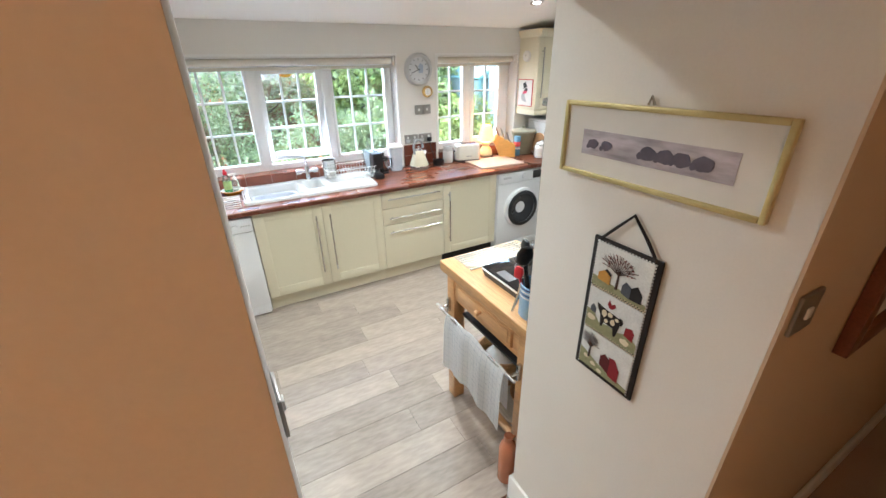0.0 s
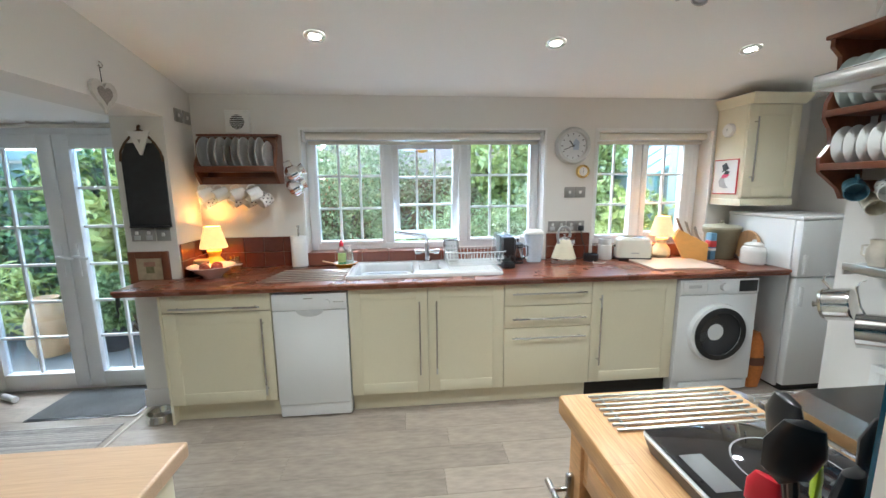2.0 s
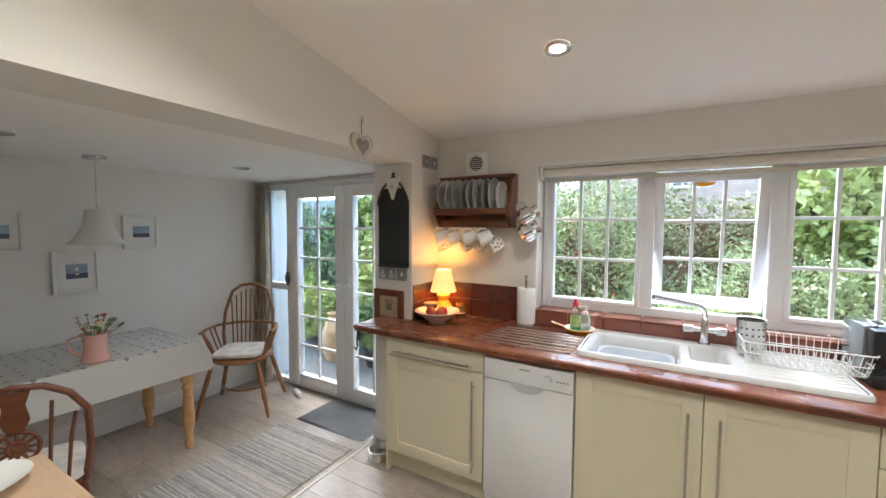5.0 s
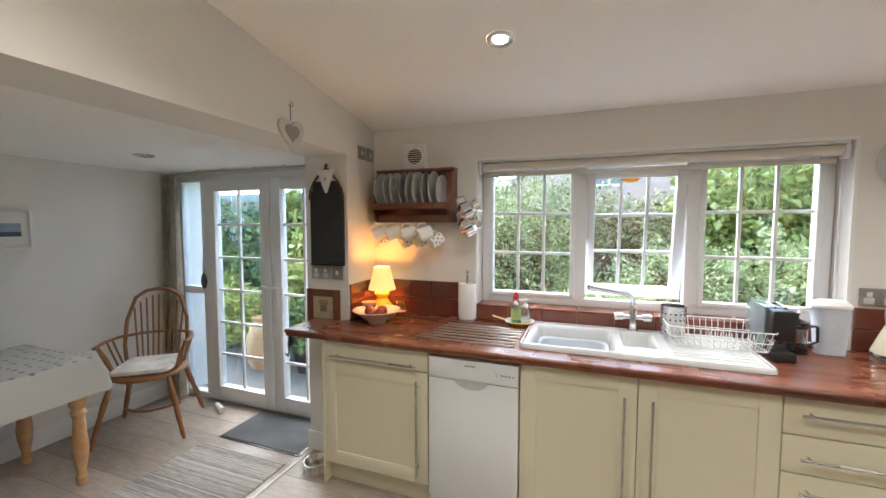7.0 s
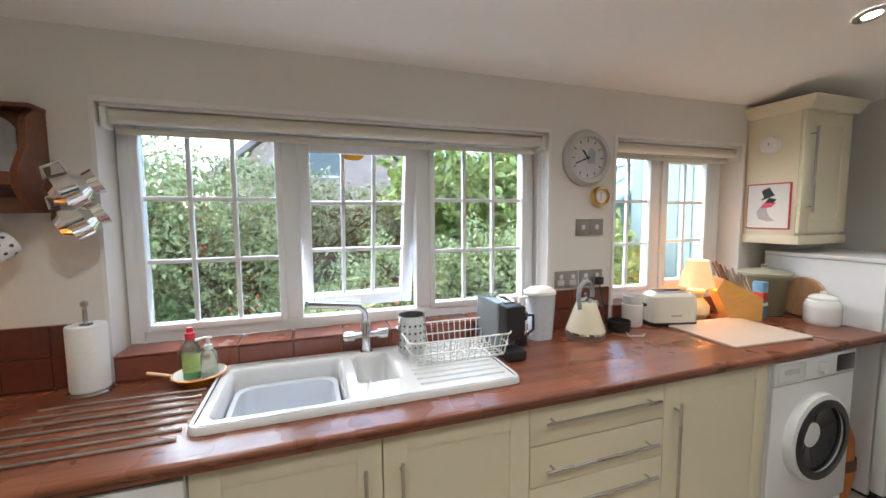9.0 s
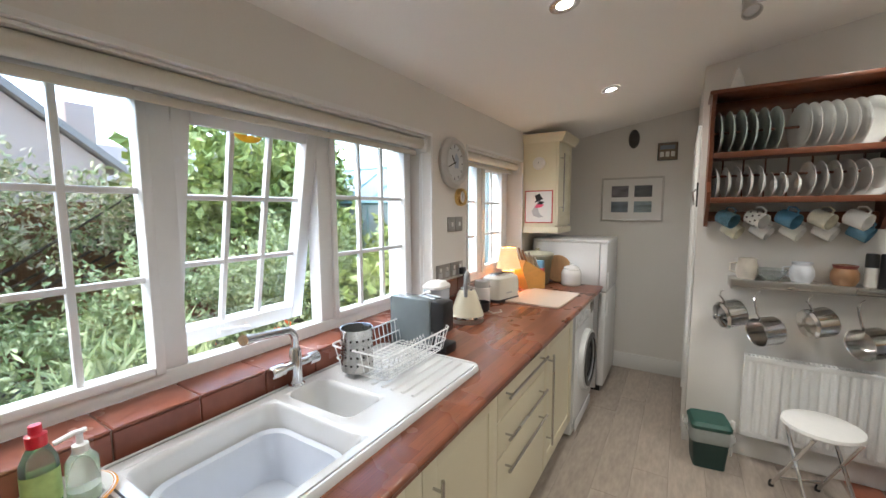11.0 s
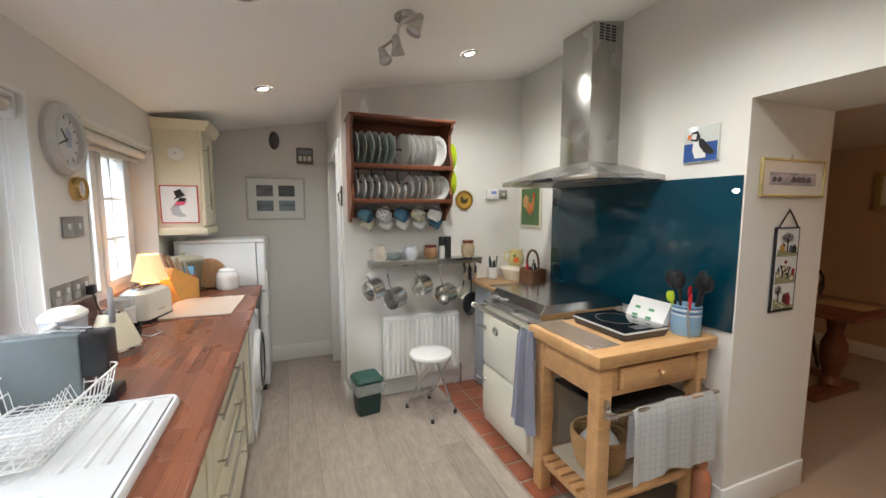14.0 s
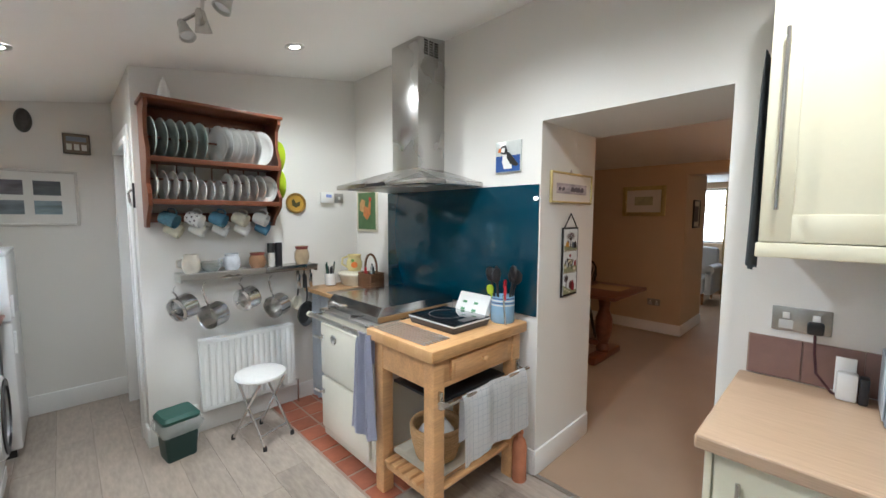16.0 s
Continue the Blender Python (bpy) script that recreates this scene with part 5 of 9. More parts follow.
CLEARP = mat("clear_plastic", (0.90, 0.95, 0.93), 0.12, transmit=0.9)
part("bottle", lathe([(0, 0), (0.028, 0), (0.03, 0.01), (0.03, 0.115), (0.02, 0.14), (0.014, 0.15), (0, 0.15)], 28, squash=(1, 0.72)), CLEARP, u)
part("liquid", lathe([(0, 0.003), (0.027, 0.003), (0.028, 0.05), (0, 0.051)], 28, squash=(1, 0.7)), mat("green_liquid", (0.02, 0.42, 0.06), 0.1), u)
part("label", lathe([(0.0306, 0.028), (0.0306, 0.095)], 28, squash=(1, 0.73)), mat("green_yellow_label", (0.42, 0.56, 0.20), 0.5, vary=0.4, grain=30), u)
part("cap", lathe([(0.016, 0.148), (0.017, 0.172), (0.011, 0.175), (0.010, 0.192), (0, 0.193)], 20), mat("red_plastic", (0.62, 0.02, 0.04), 0.3), u)
u = thing("soap_dispenser", "clear hand soap pump bottle beside the sink", "bottle", pose(0.03, 3.49, WT + 0.012))
part("bottle", lathe([(0, 0), (0.026, 0), (0.028, 0.01), (0.028, 0.09), (0.015, 0.11), (0, 0.11)], 28), CLEARP, u)
part("soap", lathe([(0, 0.003), (0.025, 0.003), (0.025, 0.03), (0, 0.03)], 24), mat("pale_yellow_liquid", (0.60, 0.68, 0.50), 0.2), u)
part("pump", lathe([(0.014, 0.108), (0.014, 0.125), (0.006, 0.128), (0.006, 0.148), (0, 0.148)], 16), GLOSSWHITE, u)
part("nozzle", tube([(0.012, 0, 0.152), (-0.01, 0, 0.153), (-0.04, 0, 0.146)], 0.008, 8, flat=0.6), GLOSSWHITE, u)
u = thing("fruit_bowl", "shallow pink-white oval bowl holding red fruit", "bowl", pose(-0.865, 3.29, WT))
PINKC = mat("pink_white_glaze", (0.70, 0.52, 0.46), 0.2, vary=0.06)
part("bowl", lathe([(0, 0), (0.055, 0), (0.06, 0.012), (0.13, 0.065), (0.15, 0.078), (0.146, 0.082), (0.12, 0.066), (0.05, 0.018), (0, 0.016)], 44), PINKC, u)
part("lip", loft([[(0.135, -0.03, 0.075), (0.195, -0.018, 0.082), (0.195, 0.018, 0.082), (0.135, 0.03, 0.075)], [(0.135, -0.03, 0.081), (0.195, -0.018, 0.087), (0.195, 0.018, 0.087), (0.135, 0.03, 0.081)]]), PINKC, u)
RED = mat("red_fruit_skin", (0.30, 0.030, 0.018), 0.4, vary=0.3, grain=30)
for x, y, r in ((-0.05, 0.0, 0.034), (0.02, 0.03, 0.036), (0.04, -0.035, 0.033), (-0.02, -0.045, 0.03)):
    solo("fruit", lathe([(0, -r * 0.9), (r * 0.6, -r * 0.8), (r, -r * 0.1), (r * 0.85, r * 0.6), (r * 0.3, r * 0.88), (0, r * 0.72)], 20), RED, "red apple lying in the oval bowl", "fruit", pose(-0.865 + x, 3.29 + y, WT + 0.055 + 0.01, 20, 15, 0), "fruit in the bowl")
u = thing("smart_speaker", "black round speaker with a tan top behind the fruit bowl", "speaker", pose(-0.985, 3.40, WT))
part("tin", lathe([(0, 0), (0.046, 0), (0.048, 0.003), (0.048, 0.085), (0, 0.085)], 28), BLACK, u)
part("lid", lathe([(0.049, 0.084), (0.050, 0.098), (0.046, 0.102), (0, 0.102)], 28), mat("tan_lid", (0.32, 0.24, 0.14), 0.6), u)
u = thing("glass_jar", "small glass jar beside the yellow lamp", "jar", pose(-0.79, 3.48, WT))
part("jar", lathe([(0, 0), (0.034, 0), (0.036, 0.005), (0.036, 0.08), (0.03, 0.095), (0.0, 0.095)], 28), mat("amber_glass", (0.75, 0.42, 0.12), 0.05, transmit=0.8), u)
part("lid", lathe([(0.034, 0.092), (0.035, 0.11), (0, 0.112)], 28), BRASS, u)

# coffee machine, filter jug, kettle, mugs, toaster
u = thing("coffee_machine", "slim black and grey capsule coffee machine", "coffee machine", pose(1.195, 3.36, WT))
part("body", box(-0.055, 0.035, -0.02, 0.20, 0.0, 0.235, 0.010), mat("grey_blue_gloss", (0.16, 0.19, 0.20), 0.12, vary=0.05, coat=0.4), u)
part("head", box(-0.045, 0.045, -0.085, 0.0, 0.09, 0.23, 0.012), BLACK, u)
part("drip_tray", box(-0.045, 0.045, -0.10, 0.0, 0.0, 0.045, 0.01), BLACK, u)
part("tank", box(0.036, 0.085, 0.02, 0.19, 0.01, 0.20, 0.01), mat("smoke_plastic", (0.05, 0.05, 0.055), 0.15, alpha=0.85), u, "smoked plastic water tank")
part("lever", tube([(-0.02, -0.03, 0.235), (-0.02, 0.05, 0.243), (0.02, 0.05, 0.243), (0.02, -0.03, 0.235)], 0.006), STEEL, u)
part("spout", lathe([(0.010, 0.075), (0.014, 0.092)], 14, at=(0, -0.05, 0)), BLACK, u)
u = thing("cafetiere", "small glass coffee press with a black handle", "coffee pot", pose(1.315, 3.47, WT))
part("beaker", lathe([(0, 0.012), (0.04, 0.012), (0.042, 0.02), (0.042, 0.14), (0.040, 0.14), (0.039, 0.022), (0, 0.016)], 28), GLASS, u)
part("band", lathe([(0.043, 0.03), (0.044, 0.03), (0.044, 0.04), (0.043, 0.04)], 28), BLACK, u)
part("band", lathe([(0.043, 0.12), (0.044, 0.12), (0.044, 0.135), (0.043, 0.135)], 28), BLACK, u)
part("lid", lathe([(0.044, 0.14), (0.045, 0.15), (0.02, 0.16), (0.008, 0.165), (0.008, 0.18), (0.012, 0.19), (0, 0.195)], 28), BLACK, u)
part("handle", tube([(0.043, 0, 0.13), (0.08, 0, 0.13), (0.082, 0, 0.06), (0.043, 0, 0.035)], 0.007, 8), BLACK, u)
part("base", lathe([(0, 0), (0.046, 0), (0.046, 0.012), (0, 0.012)], 28), BLACK, u)
u = thing("filter_jug", "clear plastic water filter jug with a white lid", "jug", pose(1.455, 3.50, WT))
part("jug", loft([rrect(0, 0, 0.11, 0.085, 0.03, 0.002), rrect(0, 0, 0.125, 0.10, 0.035, 0.12), rrect(-0.005, 0, 0.145, 0.11, 0.04, 0.225), rrect(-0.005, 0, 0.138, 0.104, 0.038, 0.225), rrect(0, 0, 0.117, 0.092, 0.03, 0.12), rrect(0, 0, 0.10, 0.076, 0.026, 0.008)]), mat("blue_clear_plastic", (0.80, 0.86, 0.93), 0.12, alpha=0.38), u)
part("hopper", loft([rrect(0, 0, 0.09, 0.07, 0.025, 0.09), rrect(0, 0, 0.118, 0.09, 0.03, 0.21)]), mat("milky_plastic", (0.74, 0.78, 0.83), 0.25, alpha=0.7), u)
part("lid", loft([rrect(-0.005, 0, 0.148, 0.113, 0.04, 0.224), rrect(-0.005, 0, 0.148, 0.113, 0.04, 0.236), rrect(0, 0, 0.10, 0.08, 0.03, 0.255)]), GLOSSWHITE, u)
part("handle", tube([(-0.065, 0, 0.215), (-0.115, 0, 0.21), (-0.122, 0, 0.13), (-0.095, 0, 0.05), (-0.055, 0, 0.03)], 0.012, 10, flat=0.7), GLOSSWHITE, u)
ENAMEL = mat("cream_enamel", (0.74, 0.69, 0.53), 0.18, vary=0.02, coat=0.4)
u = thing("kettle", "cream pyramid kettle with a chrome collar and grey handle", "kettle", pose(1.675, 3.44, WT))
part("base", lathe([(0, 0), (0.092, 0), (0.094, 0.006), (0.092, 0.020), (0, 0.020)], 36), GREYPLATE, u)
part("body", lathe([(0.085, 0.020), (0.096, 0.028), (0.093, 0.045), (0.062, 0.135), (0.048, 0.172), (0.042, 0.18)], 40), ENAMEL, u)
part("collar", lathe([(0.094, 0.024), (0.0965, 0.030), (0.0945, 0.038)], 40), CHROME, u)
part("lid", lathe([(0.042, 0.18), (0.04, 0.188), (0.02, 0.197), (0.008, 0.200), (0.008, 0.210), (0.012, 0.218), (0, 0.224)], 28), CHROME, u)
part("spout", loft([[(0.055, -0.014, 0.10), (0.055, 0.014, 0.10), (0.045, 0.014, 0.15), (0.045, -0.014, 0.15)], [(0.105, -0.009, 0.150), (0.105, 0.009, 0.150), (0.092, 0.009, 0.172), (0.092, -0.009, 0.172)]]), CHROME, u)
part("handle", tube([(-0.055, 0, 0.15)] + [(-0.005 + 0.062 * math.cos(radians(a)), 0, 0.215 + 0.062 * math.sin(radians(a))) for a in range(200, -25, -20)], 0.011, 10), mat("grey_handle", (0.30, 0.31, 0.32), 0.35), u)
u.rotation_euler = (0, 0, radians(20))
u = thing("storage_jar", "two plain white ribbed mugs stacked by the toaster", "mug", pose(2.055, 3.53, WT))
part("lower_mug", lathe([(0, 0), (0.05, 0), (0.054, 0.006), (0.054, 0.118), (0.050, 0.12), (0.048, 0.01), (0, 0.008)], 32), PLATE, u)
part("upper_mug", lathe([(0, 0.11), (0.046, 0.112), (0.05, 0.118), (0.05, 0.165), (0.047, 0.166), (0.044, 0.12)], 32), mat("grey_white_china", (0.66, 0.67, 0.66), 0.18), u)
u = thing("black_pot", "small black pot with a lead beside the kettle", "pot", pose(1.91, 3.47, WT))
part("pot", lathe([(0, 0), (0.05, 0), (0.055, 0.006), (0.058, 0.055), (0.054, 0.056), (0.05, 0.012), (0, 0.01)], 28), BLACK, u)
part("lead", tube([(0.0, -0.05, 0.006), (-0.03, -0.10, 0.004), (0.03, -0.13, 0.004), (0.07, -0.10, 0.004)], 0.0035), GLOSSWHITE, u)
u = thing("toaster", "cream two-slice toaster with a black base", "toaster", pose(2.265, 3.49, WT, 0, 0, -14))
part("base", loft([rrect(0, 0, 0.26, 0.15, 0.03, 0.0), rrect(0, 0, 0.265, 0.155, 0.03, 0.022)]), BLACK, u)
part("shell", loft([rrect(0, 0, 0.262, 0.152, 0.035, 0.022), rrect(0, 0, 0.262, 0.152, 0.035, 0.12), rrect(0, 0, 0.255, 0.14, 0.04, 0.16), rrect(0, 0, 0.22, 0.10, 0.04, 0.178)]), mat("cream_steel", (0.70, 0.67, 0.58), 0.25, vary=0.03, coat=0.2), u)
part("top_plate", loft([rrect(0, 0, 0.215, 0.095, 0.03, 0.178), rrect(0, 0, 0.20, 0.08, 0.03, 0.184)]), CHROME, u)
for y in (-0.02, 0.02):
    part("slot", box(-0.08, 0.08, y - 0.010, y + 0.010, 0.1842, 0.1856), DARK, u)
part("lever", box(-0.148, -0.13, -0.016, 0.016, 0.10, 0.118, 0.004), BLACK, u)
part("badge", box(-0.03, 0.03, -0.0785, -0.0765, 0.055, 0.064), GREYPLATE, u)
# knife block, crocks, boards
u = thing("knife_block", "orange-lit pine knife block full of steel knives", "knife block", pose(2.735, 3.44, WT, 0, 0, -30))
part("block", poly([(-0.06, 0.0), (0.10, 0.0), (0.10, 0.13), (-0.10, 0.235), (-0.135, 0.165)], 0.13, axis="y", at=-0.065), mat("honey_wood", (0.72, 0.38, 0.10), 0.4, vary=0.12, grain=18, stretch=(1, 8, 2)), u)
KN = mat("knife_handle_steel", (0.45, 0.44, 0.43), 0.3, 1.0, vary=0.1)
for i in range(9):
    fx, fy = (i % 3), (i // 3)
    bx, by, bz = -0.075 + fx * 0.065, -0.045 + fy * 0.042, 0.222 - fx * 0.034
    k = part("knife", tube([(bx, by, bz), (bx - 0.015 - 0.004 * fx, by, bz + 0.03), (bx - 0.045, by, bz + 0.095 + 0.012 * (i % 2))], 0.010, 8, flat=0.6), KN if i % 3 else mat("brown_handle", (0.22, 0.11, 0.06), 0.5), u)
u = thing("stock_pot", "tall stoneware pot with a lid at the end of the worktop", "crock", pose(3.005, 3.47, WT))
STONE = mat("olive_stoneware", (0.24, 0.225, 0.15), 0.4, vary=0.1, grain=30)
part("crock", lathe([(0, 0), (0.095, 0), (0.10, 0.01), (0.122, 0.20), (0.132, 0.215), (0.132, 0.235), (0.12, 0.238), (0, 0.238)], 40), STONE, u)
part("lid", lathe([(0.135, 0.236), (0.136, 0.25), (0.12, 0.262), (0.03, 0.272), (0.016, 0.278), (0.02, 0.296), (0, 0.30)], 40), mat("pale_stoneware", (0.38, 0.36, 0.27), 0.4, vary=0.06), u)
u = thing("utensil_box", "blue and red printed box beside the crock", "box", pose(2.865, 3.40, WT))
part("box", box(-0.022, 0.022, -0.03, 0.03, 0, 0.21, 0.003), mat("blue_print_card", (0.13, 0.28, 0.42), 0.5, vary=0.2, grain=30), u)
part("band", box(-0.0235, 0.0235, -0.0315, 0.0315, 0.10, 0.15, 0.002), mat("red_print_card", (0.55, 0.05, 0.05), 0.5), u)
part("white_patch", box(-0.0240, 0.0240, -0.032, 0.032, 0.07, 0.09, 0.002), GLOSSWHITE, u)
u = thing("ceramic_jar", "white ribbed ceramic jar with a lid", "jar", pose(3.035, 3.19, WT))
part("jar", lathe([(0, 0), (0.072, 0)] + [(0.078 + 0.0025 * (i % 2), 0.01 + i * 0.012) for i in range(9)] + [(0.07, 0.128), (0.055, 0.135), (0, 0.135)], 36), PLATE, u)
part("lid", lathe([(0.06, 0.134), (0.062, 0.146), (0.045, 0.158), (0.014, 0.164), (0.016, 0.178), (0, 0.182)], 32), PLATE, u)
u = thing("round_board", "round wooden board leaning on the fridge side", "board", pose(3.108, 3.32, WT + 0.118, 0, -83, 0))
part("disc", lathe([(0, 0), (0.112, 0), (0.116, 0.008), (0.112, 0.016), (0, 0.016)], 40), mat("worn_board_wood", (0.44, 0.26, 0.13), 0.5, vary=0.2, grain=18, stretch=(1, 7, 1)), u)
u = thing("chopping_board", "pale speckled worktop saver lying flat on the wood", "chopping board", pose(2.445, 3.245, WT + 0.0005, 0, 0, -3))
part("slab", loft([rrect(0, 0, 0.50, 0.385, 0.015, 0.0), rrect(0, 0, 0.504, 0.389, 0.016, 0.006), rrect(0, 0, 0.50, 0.385, 0.015, 0.011)]), mat("pale_pink_stone", (0.66, 0.54, 0.45), 0.35, vary=0.08, grain=220), u)
part("foot", box(-0.2, -0.17, -0.15, -0.12, -0.0004, 0.004), BLACK, u)
u = thing("hat_picture", "red-edged cloth picture of a goose in a black hat", "picture", pose(2.984, 3.575, 1.415, 0, 0, -90))
part("cloth", box(0, 0.235, -0.008, 0, 0, 0.27, 0.003), mat("red_cloth_edge", (0.55, 0.05, 0.06), 0.7, vary=0.1), u)
part("panel", box(0.008, 0.227, -0.0105, -0.007, 0.008, 0.262), WHITEMOUNT, u)
part("goose_body", poly([(0.06, 0.10), (0.075, 0.06), (0.12, 0.045), (0.16, 0.05), (0.13, 0.075), (0.115, 0.11), (0.12, 0.14), (0.09, 0.145)], -0.0015, at=-0.0105), mat("grey_felt_patch", (0.45, 0.45, 0.46), 0.8), u)
part("scarf", poly([(0.085, 0.125), (0.14, 0.13), (0.165, 0.155), (0.10, 0.155)], -0.0015, at=-0.012), mat("pink_felt", (0.70, 0.10, 0.18), 0.8), u)
part("goose_head", poly([(0.10, 0.15), (0.15, 0.155), (0.165, 0.175), (0.125, 0.185)], -0.0015, at=-0.0105), BLACK, u)
part("hat", poly([(0.09, 0.17), (0.16, 0.20), (0.15, 0.205), (0.125, 0.245), (0.085, 0.225), (0.10, 0.185), (0.085, 0.178)], -0.0015, at=-0.012), BLACK, u)
u = thing("timer_dial", "round white timer on the cabinet side", "timer", pose(2.984, 3.46, 1.905, 90, 0, -90))
part("case", lathe([(0.052, 0), (0.052, 0.018), (0.045, 0.028), (0, 0.028)], 36), GLOSSWHITE, u)
part("pointer", box(-0.002, 0.002, 0.0, 0.012, 0.028, 0.030), BLACK, u)
u = thing("blind_chain", "beaded blind cord hanging beside the window", "cord", pose(WX1 - 0.02, YN + 0.05, 1.0))
part("chain", tube([(0, -0.008, 0.86), (0, -0.012, 0.10), (0.0, 0, 0.06), (0, 0.012, 0.10), (0, 0.008, 0.86)], 0.002, 5), WIRE, u)

# ---- rack wall: plates, mugs, rail, pans, radiator ----
u = thing("plate_rack", "large dark red wooden plate rack on the wall", "plate rack", pose(XR - 0.002, 1.555, 1.42, 0, 0, -90))
# local x runs along the wall away from the windows' side, y into the room
RW = 0.765
u.matrix_world = pose(XR - 0.002, 2.318, 1.42, 0, 0, -90)
side = [(0, 0.0), (-0.09, 0.0), (-0.12, 0.05), (-0.23, 0.13), (-0.24, 0.20), (-0.19, 0.26), (-0.205, 0.33), (-0.24, 0.38), (-0.24, 0.45), (-0.19, 0.55), (-0.20, 0.66), (-0.245, 0.70), (-0.245, 0.735), (0, 0.735)]
for x in (0.0, RW - 0.02):
    part("side_panel", poly(side, 0.02, axis="x", at=x), DARKWOOD, u)
part("top_board", box(-0.012, RW + 0.012, -0.262, 0, 0.735, 0.755, 0.005), DARKWOOD, u)
for z in (0.145, 0.392):
    part("shelf", box(0.02, RW - 0.02, -0.235, 0, z, z + 0.016, 0.003), DARKWOOD, u)
    part("front_rail", box(0.02, RW - 0.02, -0.246, -0.232, z - 0.006, z + 0.026, 0.004), DARKWOOD, u)
    part("plate_bar", tube([(0.02, -0.10, z + 0.15), (RW - 0.02, -0.10, z + 0.15)], 0.007, 8), DARKWOOD, u)
part("hook_rail", box(0.02, RW - 0.02, -0.07, -0.045, 0.03, 0.09, 0.003), DARKWOOD, u)
part("back_rail", box(0.02, RW - 0.02, -0.014, 0, 0.66, 0.735, 0.003), DARKWOOD, u)
for i in range(7):
    x = 0.08 + i * 0.10
    for z0, z1 in ((0.161, 0.392), (0.408, 0.66)):
        part("dowel", tube([(x, -0.03, z0), (x, -0.03, z1)], 0.005, 6), DARKWOOD, u)
for row, z, r0 in ((0, 1.42 + 0.161, 0.095), (1, 1.42 + 0.408, 0.122)):
    for i in range(14):
        if row == 1 and i == 6:
            continue
        y = 2.262 - i * 0.0505 if not row or i < 6 else 1.905 - (i - 7) * 0.043
        r = r0 * (1.0 if row else (0.95 if i < 5 else (0.74 if i < 8 else 1.0)))
        blue = row == 1 and i < 6
        plate_thing(r, pose(XR - 0.135, y, z + r + 0.003, 90, 5, (187 + (i % 3) * 2 if i < 6 or not row and i < 12 else (192 + 2 * (i % 2) if i < 13 else 208))), PLATEBLUE if blue else PLATE, "blue-grey plate standing in the wooden rack" if blue else "white plate standing in the wooden rack", "plates in the large rack")
u = thing("white_vase", "slim pointed white china ornament on the rack", "ornament", pose(XR - 0.13, 2.20, 2.1755))
part("ornament", lathe([(0, 0), (0.035, 0), (0.04, 0.02), (0.028, 0.07), (0.012, 0.12), (0, 0.145)], 28), PLATE, u)
LIME = mat("lime_green_plastic", (0.42, 0.55, 0.02), 0.4, vary=0.06)
for z in (1.92, 1.72):
    solo("green_plate", plate_bm(0.115), LIME, "lime green plate hung on the rack's side", "plate", pose(XR - 0.10, 1.545, z, 90, 0, 8), "green plates")
MUGM = [mat("blue_speckle_glaze", (0.12, 0.25, 0.33), 0.25, vary=0.3, grain=60), PLATE, mat("blue_glaze", (0.10, 0.24, 0.36), 0.25, vary=0.15), mat("floral_china", (0.70, 0.66, 0.52), 0.2, vary=0.3, grain=26), PLATE]
for i in range(5):
    y = 2.24 - i * 0.135
    mug(pose(XR - 0.115, y, 1.487, 0, -112, 48), 0.043, 0.090, MUGM[i], ("dark blue mug hanging under the rack", "white spotted mug hanging under the rack", "blue mug hanging under the rack", "floral mug hanging under the rack", "plain white mug hanging under the rack")[i], "mugs under the large rack", SPOT if i == 1 else None)
    mug(pose(XR - 0.055, y - 0.03, 1.425, 0, -118, 60), 0.042, 0.088, MUGM[(i + 3) % 5] if i != 2 else PLATE, "pale patterned mug hanging behind the others", "mugs under the large rack")

u = thing("pan_rail", "steel shelf and rail with hooks under the plate rack", "shelf", pose(XR - 0.001, 2.175, 1.115, 0, 0, -90))
part("shelf_plate", box(0, 0.905, -0.185, -0.002, 0.0, 0.006, 0.002), STEEL, u)
part("front_lip", box(0, 0.905, -0.19, -0.183, -0.022, 0.012, 0.002), STEEL, u)
part("rail", tube([(0, -0.16, -0.03), (0.905, -0.16, -0.03)], 0.006), STEEL, u)
for x in (0.0, 0.895):
    part("bracket", box(x, x + 0.010, -0.185, 0.0, -0.045, 0.0, 0.002), STEEL, u)
JARS = [(0.05, 0.042, 0.085, "brown_white_jug", (0.55, 0.50, 0.42), "small grey and brown jug on the steel shelf", True), (0.29, 0.042, 0.078, "white_blue_cup", (0.66, 0.68, 0.72), "white cup with blue marks on the steel shelf", True),
        (0.46, 0.045, 0.075, "brown_pot_glaze", (0.30, 0.16, 0.08), "brown glazed pot on the steel shelf", False), (0.79, 0.043, 0.095, "tan_stoneware", (0.48, 0.36, 0.22), "tan stoneware jar on the steel shelf", False)]
